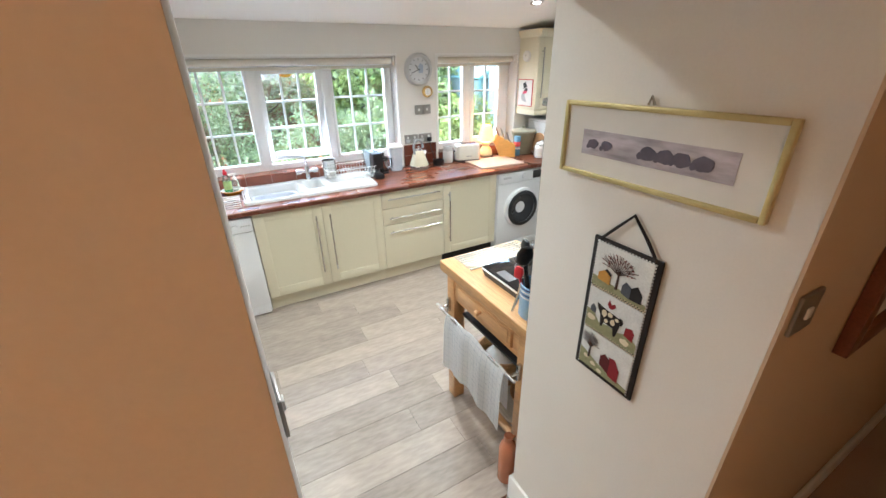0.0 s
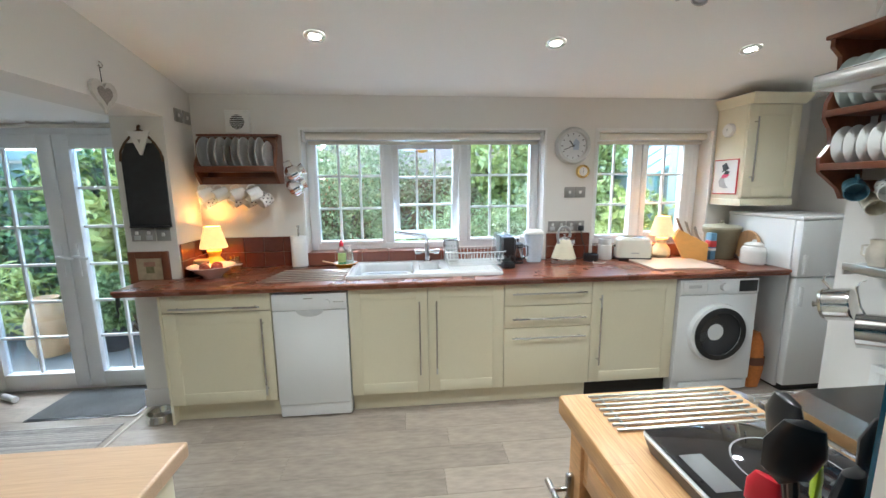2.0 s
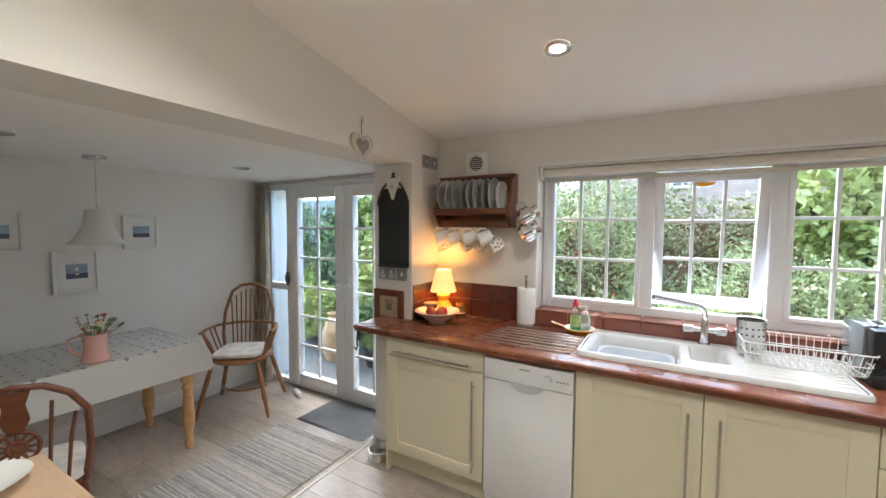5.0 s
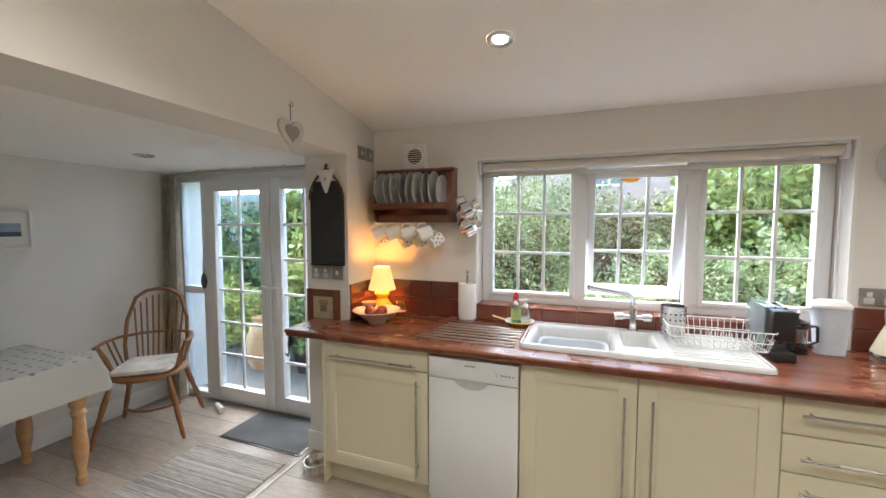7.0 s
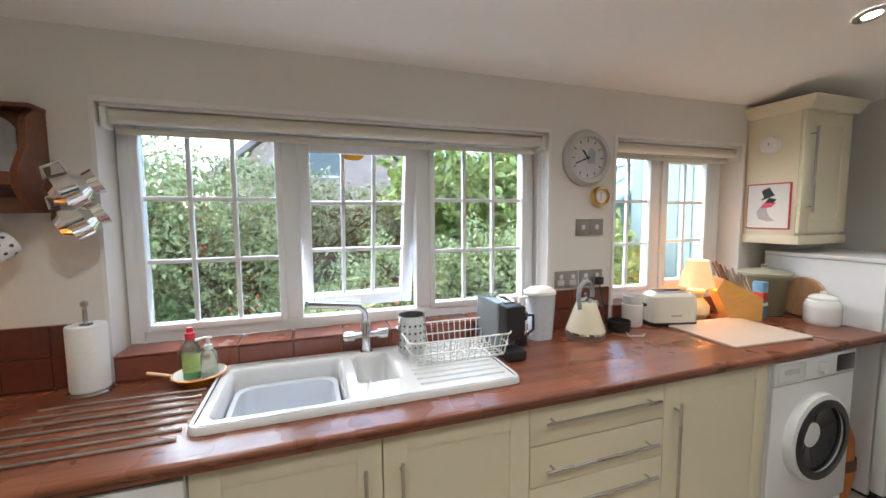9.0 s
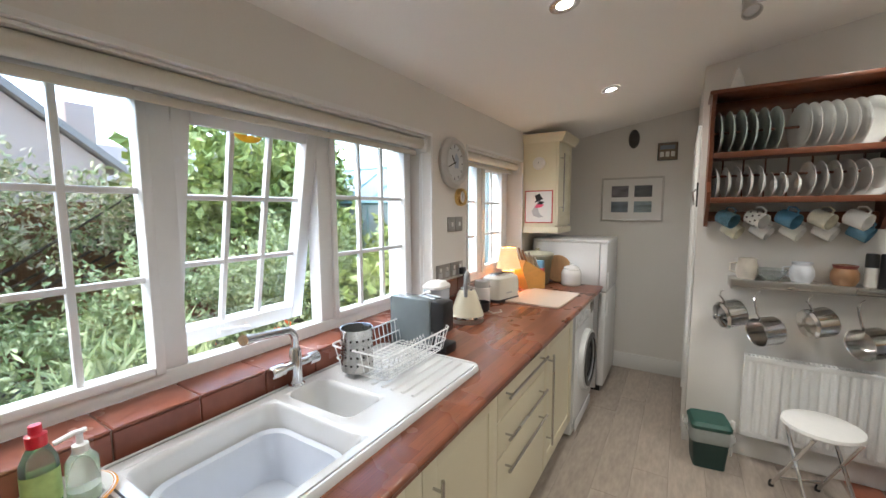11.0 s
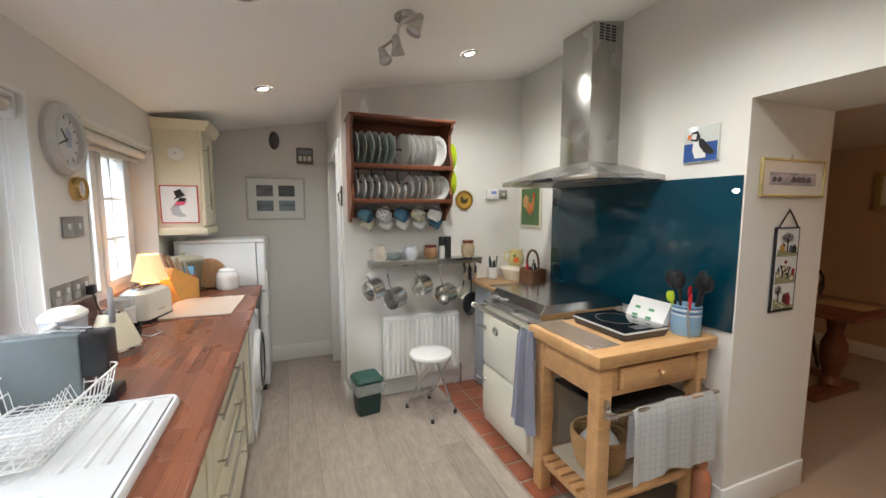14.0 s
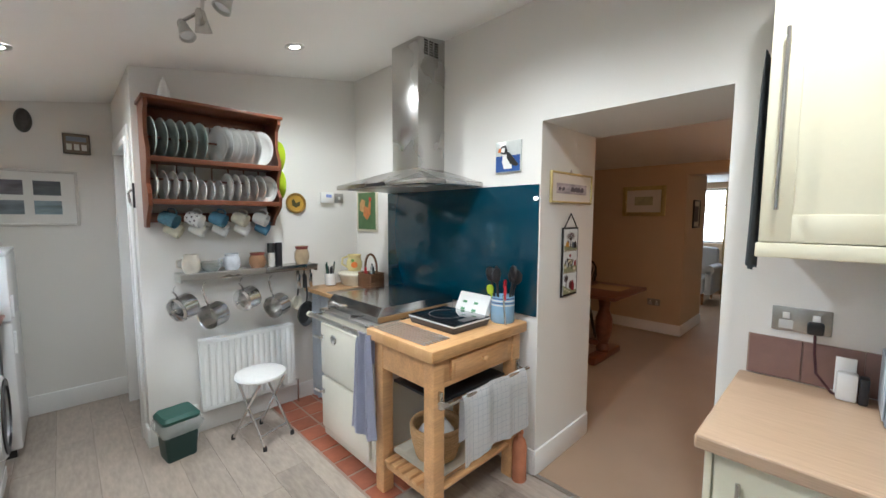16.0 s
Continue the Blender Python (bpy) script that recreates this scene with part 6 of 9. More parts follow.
for x, r, h, nm, col, lab, hd in JARS:
    r, h = r * 1.28, h * 1.42
    u = thing("pot", lab, "pot", pose(XR - 0.095, 2.175 - x - 0.03, 1.122))
    mm = mat(nm, col, 0.3, vary=0.25, grain=14, patch=12)
    part("body", lathe([(0, 0), (r * 0.75, 0), (r, h * 0.3), (r * 0.98, h * 0.62), (r * 0.78, h * 0.85), (r * 0.86, h), (r * 0.8, h), (r * 0.7, h * 0.85), (r * 0.6, 0.01), (0, 0.008)], 28), mm, u)
    if hd:
        part("handle", tube([(r * 0.1, r * 0.9, h * 0.75), (0, r * 1.5, h * 0.7), (0, r * 1.5, h * 0.35), (0, r * 0.95, h * 0.25)], 0.005), mm, u)
    else:
        part("band", lathe([(r * 0.80, h * 0.84), (r * 0.90, h * 0.99), (r * 0.90, h * 1.01), (r * 0.76, h * 1.01)], 28), mat("dark_red_glaze", (0.18, 0.04, 0.03), 0.3), u)
u = thing("glass_bowl", "small clear glass bowl on the steel shelf", "bowl", pose(XR - 0.10, 1.985, 1.122))
part("bowl", lathe(bowl_profile(0.075, 0.065), 28), mat("grey_clear_glass", (0.80, 0.84, 0.84), 0.05, transmit=0.85), u)
for y in (1.585, 1.53):
    u = thing("pepper_mill", "black and clear salt mill on the steel shelf", "mill", pose(XR - 0.085, y, 1.122))
    part("tube_body", lathe([(0, 0), (0.025, 0), (0.025, 0.10), (0, 0.10)], 20), mat("salt_plastic", (0.62, 0.60, 0.56), 0.2) if y > 1.55 else BLACK, u)
    part("cap", lathe([(0.026, 0.10), (0.026, 0.165), (0.022, 0.172), (0, 0.172)], 20), BLACK, u)

POT = mat("polished_pan_steel", (0.66, 0.65, 0.63), 0.16, 1.0, vary=0.05)


def saucepan(y, z, r, h, tilt, turn, label, lid=False):
    u = thing("saucepan", label, "saucepan", pose(XR - 0.165, y, z, tilt, 0, turn), "hanging pans")
    part("pan", lathe([(0, 0), (r * 0.94, 0), (r, 0.008), (r, h), (r * 1.03, h + 0.004), (r * 0.97, h), (r * 0.97, 0.01), (0, 0.006)], 36), POT, u)
    part("handle", tube([(0, r, h * 0.8), (0, r + 0.03, h * 0.92), (0, 1.075 - z - 0.02, h * 0.92 + 0.01)], 0.009, 8, flat=0.5), POT, u)
    part("hook", tube([(0, 1.075 - z - 0.03, h), (0, 1.075 - z, h * 0.9), (0, 1.075 - z + 0.008, h * 0.7)], 0.003, 6), POT, u)
    if lid:
        part("lid", lathe([(r * 1.02, h + 0.006), (r * 0.9, h + 0.02), (r * 0.3, h + 0.03), (0.010, h + 0.032), (0.010, h + 0.045), (0.016, h + 0.052), (0, h + 0.058)], 32), POT, u)


saucepan(2.12, 0.935, 0.076, 0.092, 103, 207, "steel saucepan with its lid hung under the rail", True)
saucepan(1.955, 0.855, 0.078, 0.105, 98, 210, "steel saucepan hanging from its long handle")
saucepan(1.745, 0.935, 0.076, 0.092, 100, 205, "steel saucepan with its lid hung under the rail", True)
saucepan(1.545, 0.855, 0.078, 0.105, 98, 210, "wide steel saucepan hanging from the rail")
for y, z, r, m_, lab in ((1.36, 0.73, 0.10, mat("cast_iron", (0.03, 0.03, 0.032), 0.5, vary=0.2), "black frying pan hanging under the rail"), (1.43, 0.83, 0.055, mat("cream_pan", (0.70, 0.66, 0.56), 0.4), "small cream pan hanging under the rail")):
    u = thing("frying_pan", lab, "frying pan", pose(XR - 0.11, y, z, 90, 0, -60))
    part("pan", lathe([(0, 0), (r * 0.8, 0), (r, 0.03), (r * 0.97, 0.03), (r * 0.78, 0.005), (0, 0.005)], 36), m_, u)
    part("handle", tube([(0, r * 0.98, 0.028), (0, r + 0.05, 0.035), (0, r + 0.15, 0.03), (0, r + 0.20, 0.03)], 0.009, 8, flat=0.5), mat("cast_iron", (0.03, 0.03, 0.032), 0.5), u)
for i, y in enumerate((1.415, 1.37, 1.32)):
    u = thing("kitchen_tool", "steel kitchen tool with a black handle on the rail", "utensil", pose(XR - 0.16, y, 0.94), "tools on the rail")
    part("blade", box(-0.003, 0.003, -0.014, 0.014, 0.0, 0.11, 0.002), BLACK if i % 2 else POT, u)
    part("handle", tube([(0, 0, 0.105), (0, 0, 0.15)], 0.006), BLACK, u)

u = thing("radiator", "white ribbed panel radiator under the pan rail", "radiator", pose(XR - 0.03, 2.07, 0.165, 0, 0, -90))
RAD = mat("white_radiator_enamel", (0.78, 0.78, 0.76), 0.35, vary=0.015)
LN, HT = 0.64, 0.495
prof = []
n = 15
for i in range(n):
    x0 = 0.02 + (LN - 0.04) * i / n
    wd = (LN - 0.04) / n
    prof += [(x0, -0.058), (x0 + wd * 0.25, -0.066), (x0 + wd * 0.6, -0.066), (x0 + wd * 0.85, -0.058)]
pts = [(0.0, -0.058)] + prof + [(LN, -0.058)]
bmr = bmesh.new()
lo = [bmr.verts.new((x, y, 0.03)) for x, y in pts]
hi = [bmr.verts.new((x, y, HT - 0.03)) for x, y in pts]
for i in range(len(pts) - 1):
    bmr.faces.new((lo[i], lo[i + 1], hi[i + 1], hi[i]))
part("ribbed_panel", bmr, RAD, u)
part("top_band", box(0, LN, -0.060, -0.050, HT - 0.032, HT, 0.003), RAD, u)
part("bottom_band", box(0, LN, -0.060, -0.050, 0, 0.032, 0.003), RAD, u)
part("back_panel", box(0, LN, -0.012, -0.004, 0.0, HT, 0.002), RAD, u)
for x in (0.0, LN - 0.004):
    part("side_cover", box(x, x + 0.004, -0.056, -0.006, 0.01, HT - 0.004, 0.001), RAD, u)
for i in range(31):
    part("grille_bar", box(0.008 + i * 0.0205, 0.014 + i * 0.0205, -0.055, -0.010, HT - 0.008, HT - 0.002), RAD, u)
for x in (0.03, LN - 0.05):
    part("wall_bracket", box(x, x + 0.02, -0.008, 0.029, 0.08, HT - 0.1), RAD, u)
v = part("valve", lathe([(0, 0), (0.014, 0.0), (0.018, 0.02), (0.018, 0.07), (0.012, 0.08), (0, 0.08)], 20, at=(-0.035, -0.03, -0.02)), GLOSSWHITE, u)
part("pipe", tube([(-0.035, -0.03, -0.02), (-0.035, -0.03, -0.165)], 0.0075), GLOSSWHITE, v)
part("pipe", tube([(LN + 0.03, -0.03, 0.03), (LN + 0.03, -0.03, -0.165)], 0.0075), STEEL, u)
part("tail", tube([(LN, -0.03, 0.03), (LN + 0.035, -0.03, 0.03)], 0.009), STEEL, u)

u = thing("compost_bin", "small dark green lidded caddy with a clear liner", "bin", pose(2.50, 2.235, 0, 0, 0, 8))
GREEN = mat("dark_green_plastic", (0.012, 0.04, 0.036), 0.45, vary=0.08)
part("bucket", loft([rrect(0, 0, 0.15, 0.16, 0.02, 0.0), rrect(0, 0, 0.185, 0.195, 0.025, 0.24)]), GREEN, u)
part("lid", loft([rrect(0, 0, 0.195, 0.205, 0.025, 0.245), rrect(0, 0, 0.20, 0.21, 0.026, 0.262), rrect(0, 0, 0.17, 0.18, 0.025, 0.283)]), mat("green_plastic_lid", (0.022, 0.085, 0.068), 0.45), u)
part("liner", loft([rrect(0, 0, 0.20, 0.21, 0.03, 0.243), rrect(0.008, -0.004, 0.235, 0.245, 0.05, 0.20), rrect(0, 0, 0.20, 0.21, 0.03, 0.165)], cap=False), mat("milky_film", (0.72, 0.75, 0.74), 0.25, alpha=0.4), u, "clear plastic bin liner")
u = thing("folding_stool", "white padded folding stool with crossed steel legs", "stool", pose(2.33, 1.785, 0, 0, 0, 20))
part("seat", lathe([(0, 0.425), (0.145, 0.425), (0.158, 0.436), (0.155, 0.452), (0.12, 0.462), (0, 0.464)], 44), mat("white_vinyl", (0.76, 0.75, 0.73), 0.45, vary=0.03, bump=0.03), u)
for s in (-1, 1):
    y = s * 0.11
    for k in (-1, 1):
        lg = part("leg", tube([(-k * 0.11, y * 0.9, 0.425), (k * 0.15, y, 0.012)], 0.009, 10), CHROME, u)
        part("rubber_foot", lathe([(0.013, 0), (0.013, 0.02), (0.009, 0.03)], 12, at=(k * 0.152, y, 0.0)), BLACK, lg)
for k in (-1, 1):
    part("crossbar", tube([(k * 0.11, -0.10, 0.075), (k * 0.11, 0.10, 0.075)], 0.008, 10), CHROME, u)

u = thing("brass_plate", "round painted plate with a bird in a gilt rim", "plate", pose(XR - 0.001, 1.352, 1.592, 90, 0, -90))
part("rim", lathe([(0.078, 0.0), (0.080, 0.012), (0.064, 0.012), (0.062, 0.006)], 40), mat("gilt_brown", (0.36, 0.22, 0.06), 0.4, 0.5), u)
part("dish", lathe([(0, 0.004), (0.064, 0.007), (0.064, 0.0)], 40), mat("ochre_glaze", (0.50, 0.30, 0.05), 0.3, vary=0.2, grain=20), u)
part("bird_shape", poly([(-0.03, -0.02), (0.0, -0.035), (0.03, -0.02), (0.035, 0.015), (0.02, 0.01), (0.0, 0.0), (-0.02, 0.035), (-0.035, 0.02)], 0.0012, axis="z", at=0.0075), mat("dark_olive_paint", (0.07, 0.06, 0.02), 0.5), u)
u = thing("thermostat", "white room thermostat with a small blue display", "thermostat", pose(XR - 0.001, 1.15, 1.60, 0, 0, -90))
part("case", box(0, 0.115, -0.028, 0, 0, 0.088, 0.006), GLOSSWHITE, u)
part("display", box(0.045, 0.095, -0.0292, -0.027, 0.045, 0.07), mat("lcd_blue", (0.22, 0.30, 0.62), 0.3), u)
switch_plate(pose(XR - 0.001, 1.015, 1.602, 0, 0, -90), 1, 0.08, 0.08, "small grey metal switch beside the thermostat")
u = thing("door_hooks", "small iron key hook on the wall corner", "hook", pose(XR + 0.02, 2.352, 1.60))
part("plate", box(-0.012, 0.012, 0, 0.01, -0.06, 0.09, 0.002), BLACK, u)
part("key", tube([(0, 0.012, 0.05), (0, 0.03, 0.03), (0, 0.02, -0.05)], 0.006), STEEL, u)

# end wall: framed photographs, small picture, bell
u = thing("photo_frame", "silver frame with four small landscape photographs", "picture", pose(XE - 0.001, 3.103, 1.412, 0, 0, -90))
SILVER = mat("silver_frame", (0.55, 0.53, 0.50), 0.35, 0.8, vary=0.06)
PH = [mat("photo_dusk", (0.17, 0.16, 0.18), 0.3, vary=0.6, grain=8, stretch=(1, 1, 4)), mat("photo_dark", (0.09, 0.10, 0.11), 0.3, vary=0.7, grain=8, stretch=(1, 1, 4)), mat("photo_sea", (0.16, 0.19, 0.22), 0.3, vary=0.6, grain=8, stretch=(1, 1, 4)), mat("photo_water", (0.22, 0.29, 0.33), 0.3, vary=0.6, grain=8, stretch=(1, 1, 4))]
picture(u, 0.525, 0.408, 0.018, SILVER, WHITEMOUNT, art=[(0.09, 0.235, 0.225, 0.33, PH[0]), (0.285, 0.43, 0.225, 0.33, PH[1]), (0.09, 0.235, 0.085, 0.185, PH[2]), (0.285, 0.43, 0.085, 0.185, PH[3])])
u = thing("small_picture", "small dark picture of a terrace on the end wall", "picture", pose(XE - 0.001, 2.645, 1.955, 0, 0, -90))
picture(u, 0.155, 0.152, 0.008, mat("dark_frame", (0.10, 0.08, 0.06), 0.5), mat("brown_print", (0.20, 0.15, 0.11), 0.5, vary=0.5, grain=30), art=[(0.02, 0.05, 0.03, 0.075, WHITEMOUNT), (0.062, 0.092, 0.03, 0.075, WHITEMOUNT), (0.104, 0.134, 0.03, 0.075, WHITEMOUNT), (0.02, 0.134, 0.095, 0.13, mat("slate_blue_print", (0.22, 0.26, 0.32), 0.5))])
u = thing("door_chime", "dark oval metal wall chime on the end wall", "door chime", pose(XE - 0.001, 2.84, 2.165, 0, -90, 0))
part("dome", lathe([(0.085, 0), (0.08, 0.02), (0.055, 0.045), (0, 0.055)], 32, squash=(1, 0.55)), mat("dark_pewter", (0.10, 0.095, 0.09), 0.4, 0.6, vary=0.2, grain=40), u)

# ---- range wall: glass panel, hood, range cooker ----
TEAL = mat("teal_back_painted_glass", (0.002, 0.040, 0.068), 0.012, vary=0.0, spec=0.5)
solo("glass_splashback", box(0.842, 2.222, YS + 0.001, YS + 0.009, 0.932, 1.672, 0.001), TEAL, "glossy dark teal glass splashback behind the range", "splashback")
u = thing("cooker_hood", "brushed steel chimney cooker hood over the range", "cooker hood", pose(1.722, YS + 0.001, 1.675))
part("canopy_rim", box(-0.478, 0.478, 0.0, 0.47, 0.0, 0.028, 0.003), STEEL, u)
part("canopy", loft([[(-0.478, 0, 0.028), (0.478, 0, 0.028), (0.478, 0.47, 0.028), (-0.478, 0.47, 0.028)], [(-0.135, 0, 0.125), (0.135, 0, 0.125), (0.135, 0.235, 0.125), (-0.135, 0.235, 0.125)]]), STEEL, u, smooth=False)
ch = part("chimney", box(-0.135, 0.135, 0, 0.232, 0.125, 0.975, 0.002), STEEL, u)
for j in range(6):
    for i in range(3):
        part("vent_slot", box(-0.1362, -0.1345, 0.06 + i * 0.045, 0.092 + i * 0.045, 0.845 + j * 0.016, 0.853 + j * 0.016), DARK, ch)
part("filter", box(-0.40, 0.40, 0.04, 0.43, -0.004, 0.002), GREYPLATE, u)
part("control_strip", box(-0.10, 0.10, 0.469, 0.476, 0.004, 0.024, 0.001), BLACK, u)
part("light_lens", box(-0.30, -0.22, 0.30, 0.40, -0.0065, -0.0035), CERAMIC, u)

SATIN = mat("satin_steel", (0.50, 0.50, 0.50), 0.2, 1.0, vary=0.015, grain=90, stretch=(1, 30, 1))
RANGE = mat("cream_vitreous_enamel", (0.76, 0.73, 0.62), 0.2, vary=0.02, coat=0.3)
u = thing("range_cooker", "cream enamelled range cooker with a steel lid", "range cooker", pose(1.455, YS + 0.02, 0))
part("body", box(0, 0.60, 0.0, 0.655, 0.02, 0.865, 0.006), RANGE, u)
part("plinth", box(0.02, 0.58, 0.02, 0.63, 0.0, 0.05), DARK, u)
for z0, z1 in ((0.46, 0.80), (0.09, 0.44)):
    d = part("oven_door", box(0.025, 0.575, 0.655, 0.685, z0, z1, 0.012), RANGE, u)
    h = part("latch", tube([(0.53, 0.685, z1 - 0.09), (0.53, 0.71, z1 - 0.09), (0.60, 0.712, z1 - 0.092)], 0.010, 10), CHROME, d)
    part("latch_base", lathe([(0, 0), (0.018, 0), (0.018, 0.01), (0, 0.012)], 16), CHROME, h).matrix_local = pose(0.53, 0.684, z1 - 0.09, -90, 0, 0)
part("badge", spin(lathe([(0, 0.004), (0.026, 0.003), (0.03, 0)], 24, squash=(1.25, 1)), pose(0.40, 0.686, 0.72, -90, 0, 0)), STEEL, u)
part("hob_top", box(-0.005, 0.605, -0.005, 0.675, 0.866, 0.888, 0.005), STEEL, u)
lid = part("lid", loft([rrect(0.30, 0.315, 0.59, 0.61, 0.006, 0.889, 1), rrect(0.30, 0.315, 0.59, 0.61, 0.006, 0.925, 1), rrect(0.30, 0.30, 0.565, 0.555, 0.006, 0.972, 1)]), SATIN, u, "brushed steel hinged lid", smooth=False)
part("lid_handle", tube([(0.36, 0.60, 0.932), (0.37, 0.64, 0.937), (0.50, 0.64, 0.937), (0.51, 0.60, 0.932)], 0.007), CHROME, lid)
part("towel_bar", tube([(-0.01, 0.735, 0.855), (0.61, 0.735, 0.855)], 0.014, 14), STEEL, u)
for x in (-0.012, 0.612):
    part("bar_end", lathe([(0, -0.012), (0.018, -0.008), (0.019, 0.01), (0, 0.014)], 18), RANGE, u).matrix_local = pose(x, 0.735, 0.855, 0, 90, 0)
    part("bar_bracket", tube([(x * 0.96 + 0.006, 0.735, 0.855), (x * 0.96 + 0.006, 0.655, 0.845)], 0.009), STEEL, u)
TOWEL = mat("lavender_grey_towel", (0.42, 0.43, 0.54), 0.95, vary=0.12, grain=260, bump=0.4, sheen=0.4)


def cloth(name, label, m, w, rows, material, fold=0.012, seed=0, waves=5, taper=0.0, thick=0.004, group=""):
    """A hanging cloth: rows of (offset out, height), with soft folds."""
    r = random.Random(seed)
    ph = r.random() * 6
    bm = bmesh.new()
    n = 28
    grid = []
    for k, (o, z) in enumerate(rows):
        f = k / (len(rows) - 1)
        line = []
        for i in range(n + 1):
            s = i / n - 0.5
            g = fold * (0.25 + f) * (math.sin(s * waves * 6.28 + ph) + 0.4 * math.sin(s * waves * 13 + ph * 2))
            line.append(bm.verts.new((s * w * (1 - taper * (1 - f)), o + g, z + 0.012 * f * math.sin(s * 9 + ph))))
        grid.append(line)
    for a, b in zip(grid, grid[1:]):
        for i in range(n):
            bm.faces.new((a[i], a[i + 1], b[i + 1], b[i]))
    bmesh.ops.solidify(bm, geom=bm.faces[:], thickness=thick)
    u = thing(name, label, name.replace("_", " "), m, group)
    part("fabric", bm, material, u)
    return u


cloth("hand_towel", "lavender-grey towel hanging from the range bar", pose(1.415, YS + 0.757, 0.0), 0.25, [(-0.035, 0.70), (-0.03, 0.80), (-0.012, 0.868), (0.012, 0.872), (0.022, 0.80), (0.024, 0.66), (0.026, 0.52), (0.028, 0.40), (0.03, 0.32)], TOWEL, 0.014, 2, 2, 0.78)

# corner worktop right of the range
u = thing("corner_worktop", "small wooden worktop with steel rods in the corner", "worktop", pose(2.075, YS + 0.012, 0))
part("board", box(0.0, XR - 2.076, 0.0, 0.49, 0.885, 0.918, 0.004), mat("worn_beech", (0.44, 0.27, 0.13), 0.45, vary=0.15, grain=20, stretch=(1, 8, 1)), u)
for i in range(9):
    part("rod", tube([(0.02 + i * 0.03, 0.12, 0.922), (0.02 + i * 0.03, 0.48, 0.922)], 0.004), ROD, u)
for x in (0.03, XR - 2.12):
    part("post", box(x - 0.02, x + 0.02, 0.40, 0.44, 0.004, 0.885, 0.003), PINE, u)
cloth("cupboard_curtain", "pale blue-white curtain under the corner worktop", pose(2.36, YS + 0.485, 0.0), 0.50, [(0, 0.884), (0.004, 0.70), (0.0, 0.45), (0.002, 0.2), (0, 0.06)], mat("pale_blue_cotton", (0.62, 0.65, 0.70), 0.9, vary=0.06, grain=200), 0.014, 4, 7)
u = thing("utensil_pot", "white pot of small utensils in the corner", "utensil pot", pose(2.60, 1.12, 0.927))
part("pot", lathe([(0, 0), (0.042, 0), (0.044, 0.004), (0.046, 0.095), (0.042, 0.096), (0.04, 0.01), (0, 0.008)], 28), PLATE, u)
for i in range(7):
    a = i * 0.9
    part("utensil", tube([(0.02 * math.cos(a), 0.02 * math.sin(a), 0.02), (0.036 * math.cos(a), 0.036 * math.sin(a), 0.15 + 0.02 * (i % 3))], 0.006), (BLACK, STEEL, mat("green_plastic_lid", (0.022, 0.085, 0.068), 0.45))[i % 3], u)
u = thing("casserole", "cream oval lidded casserole dish", "casserole", pose(2.52, 0.955, 0.919))
part("dish", lathe([(0, 0), (0.09, 0), (0.10, 0.01), (0.125, 0.085), (0, 0.085)], 40, squash=(1.15, 0.85)), mat("cream_glaze_dish", (0.72, 0.67, 0.55), 0.25), u)
part("lid", lathe([(0.132, 0.086), (0.132, 0.10), (0.10, 0.112), (0, 0.116)], 40, squash=(1.15, 0.85)), mat("cream_glaze_dish", (0.72, 0.67, 0.55), 0.25), u)
u = thing("painted_jug", "yellow jug painted with an orange flower", "jug", pose(2.52, 0.94, 1.036))
JG = mat("yellow_jug_glaze", (0.72, 0.62, 0.30), 0.25, vary=0.08)
part("jug", lathe([(0, 0), (0.05, 0), (0.064, 0.03), (0.066, 0.07), (0.05, 0.11), (0.058, 0.135), (0.052, 0.135), (0.044, 0.11), (0, 0.10)], 32), JG, u)
part("handle", tube([(0.02, 0.045, 0.12), (0.03, 0.095, 0.11), (0.03, 0.10, 0.06), (0.02, 0.06, 0.035)], 0.008), JG, u)
part("flower", spin(lathe([(0, 0.003), (0.026, 0.0)], 12), pose(-0.055, 0.035, 0.055, 0, -90, -30)), mat("orange_paint", (0.80, 0.20, 0.03), 0.4, vary=0.2), u)
part("leaf", spin(lathe([(0, 0.003), (0.014, 0.0)], 8), pose(-0.045, 0.045, 0.09, 0, -80, -45)), mat("green_paint", (0.15, 0.30, 0.05), 0.4), u)
u = thing("wicker_basket", "square brown wicker basket with a hoop handle", "basket", pose(2.29, 0.93, 0.919))
WICK = mat("brown_wicker", (0.17, 0.08, 0.035), 0.7, vary=0.5, grain=90, bump=0.8)
for i in range(8):
    part("weave", tube(rrect(0, 0, 0.17 + 0.004 * (i % 2), 0.13 + 0.004 * (i % 2), 0.015, 0.008 + i * 0.0155, 3), 0.0085, 6, closed=True), WICK, u)
part("floor_mat", box(-0.08, 0.08, -0.06, 0.06, 0.0, 0.01), WICK, u)
part("hoop", tube([(-0.08, 0, 0.06)] + [(-0.08 * math.cos(radians(a)), 0, 0.17 + 0.10 * math.sin(radians(a))) for a in range(0, 181, 20)] + [(0.08, 0, 0.06)], 0.009, 8), WICK, u)
for i, (x, y, h, m_) in enumerate(((-0.04, 0.02, 0.18, STEEL), (0.0, -0.02, 0.17, BLACK), (0.045, 0.02, 0.165, mat("red_plastic", (0.62, 0.02, 0.04), 0.3)), (0.03, -0.03, 0.19, STEEL))):
    part("bottle", lathe([(0, 0.01), (0.014, 0.01), (0.014, h - 0.04), (0.008, h - 0.02), (0.008, h), (0, h)], 14, at=(x, y, 0)), m_, u)

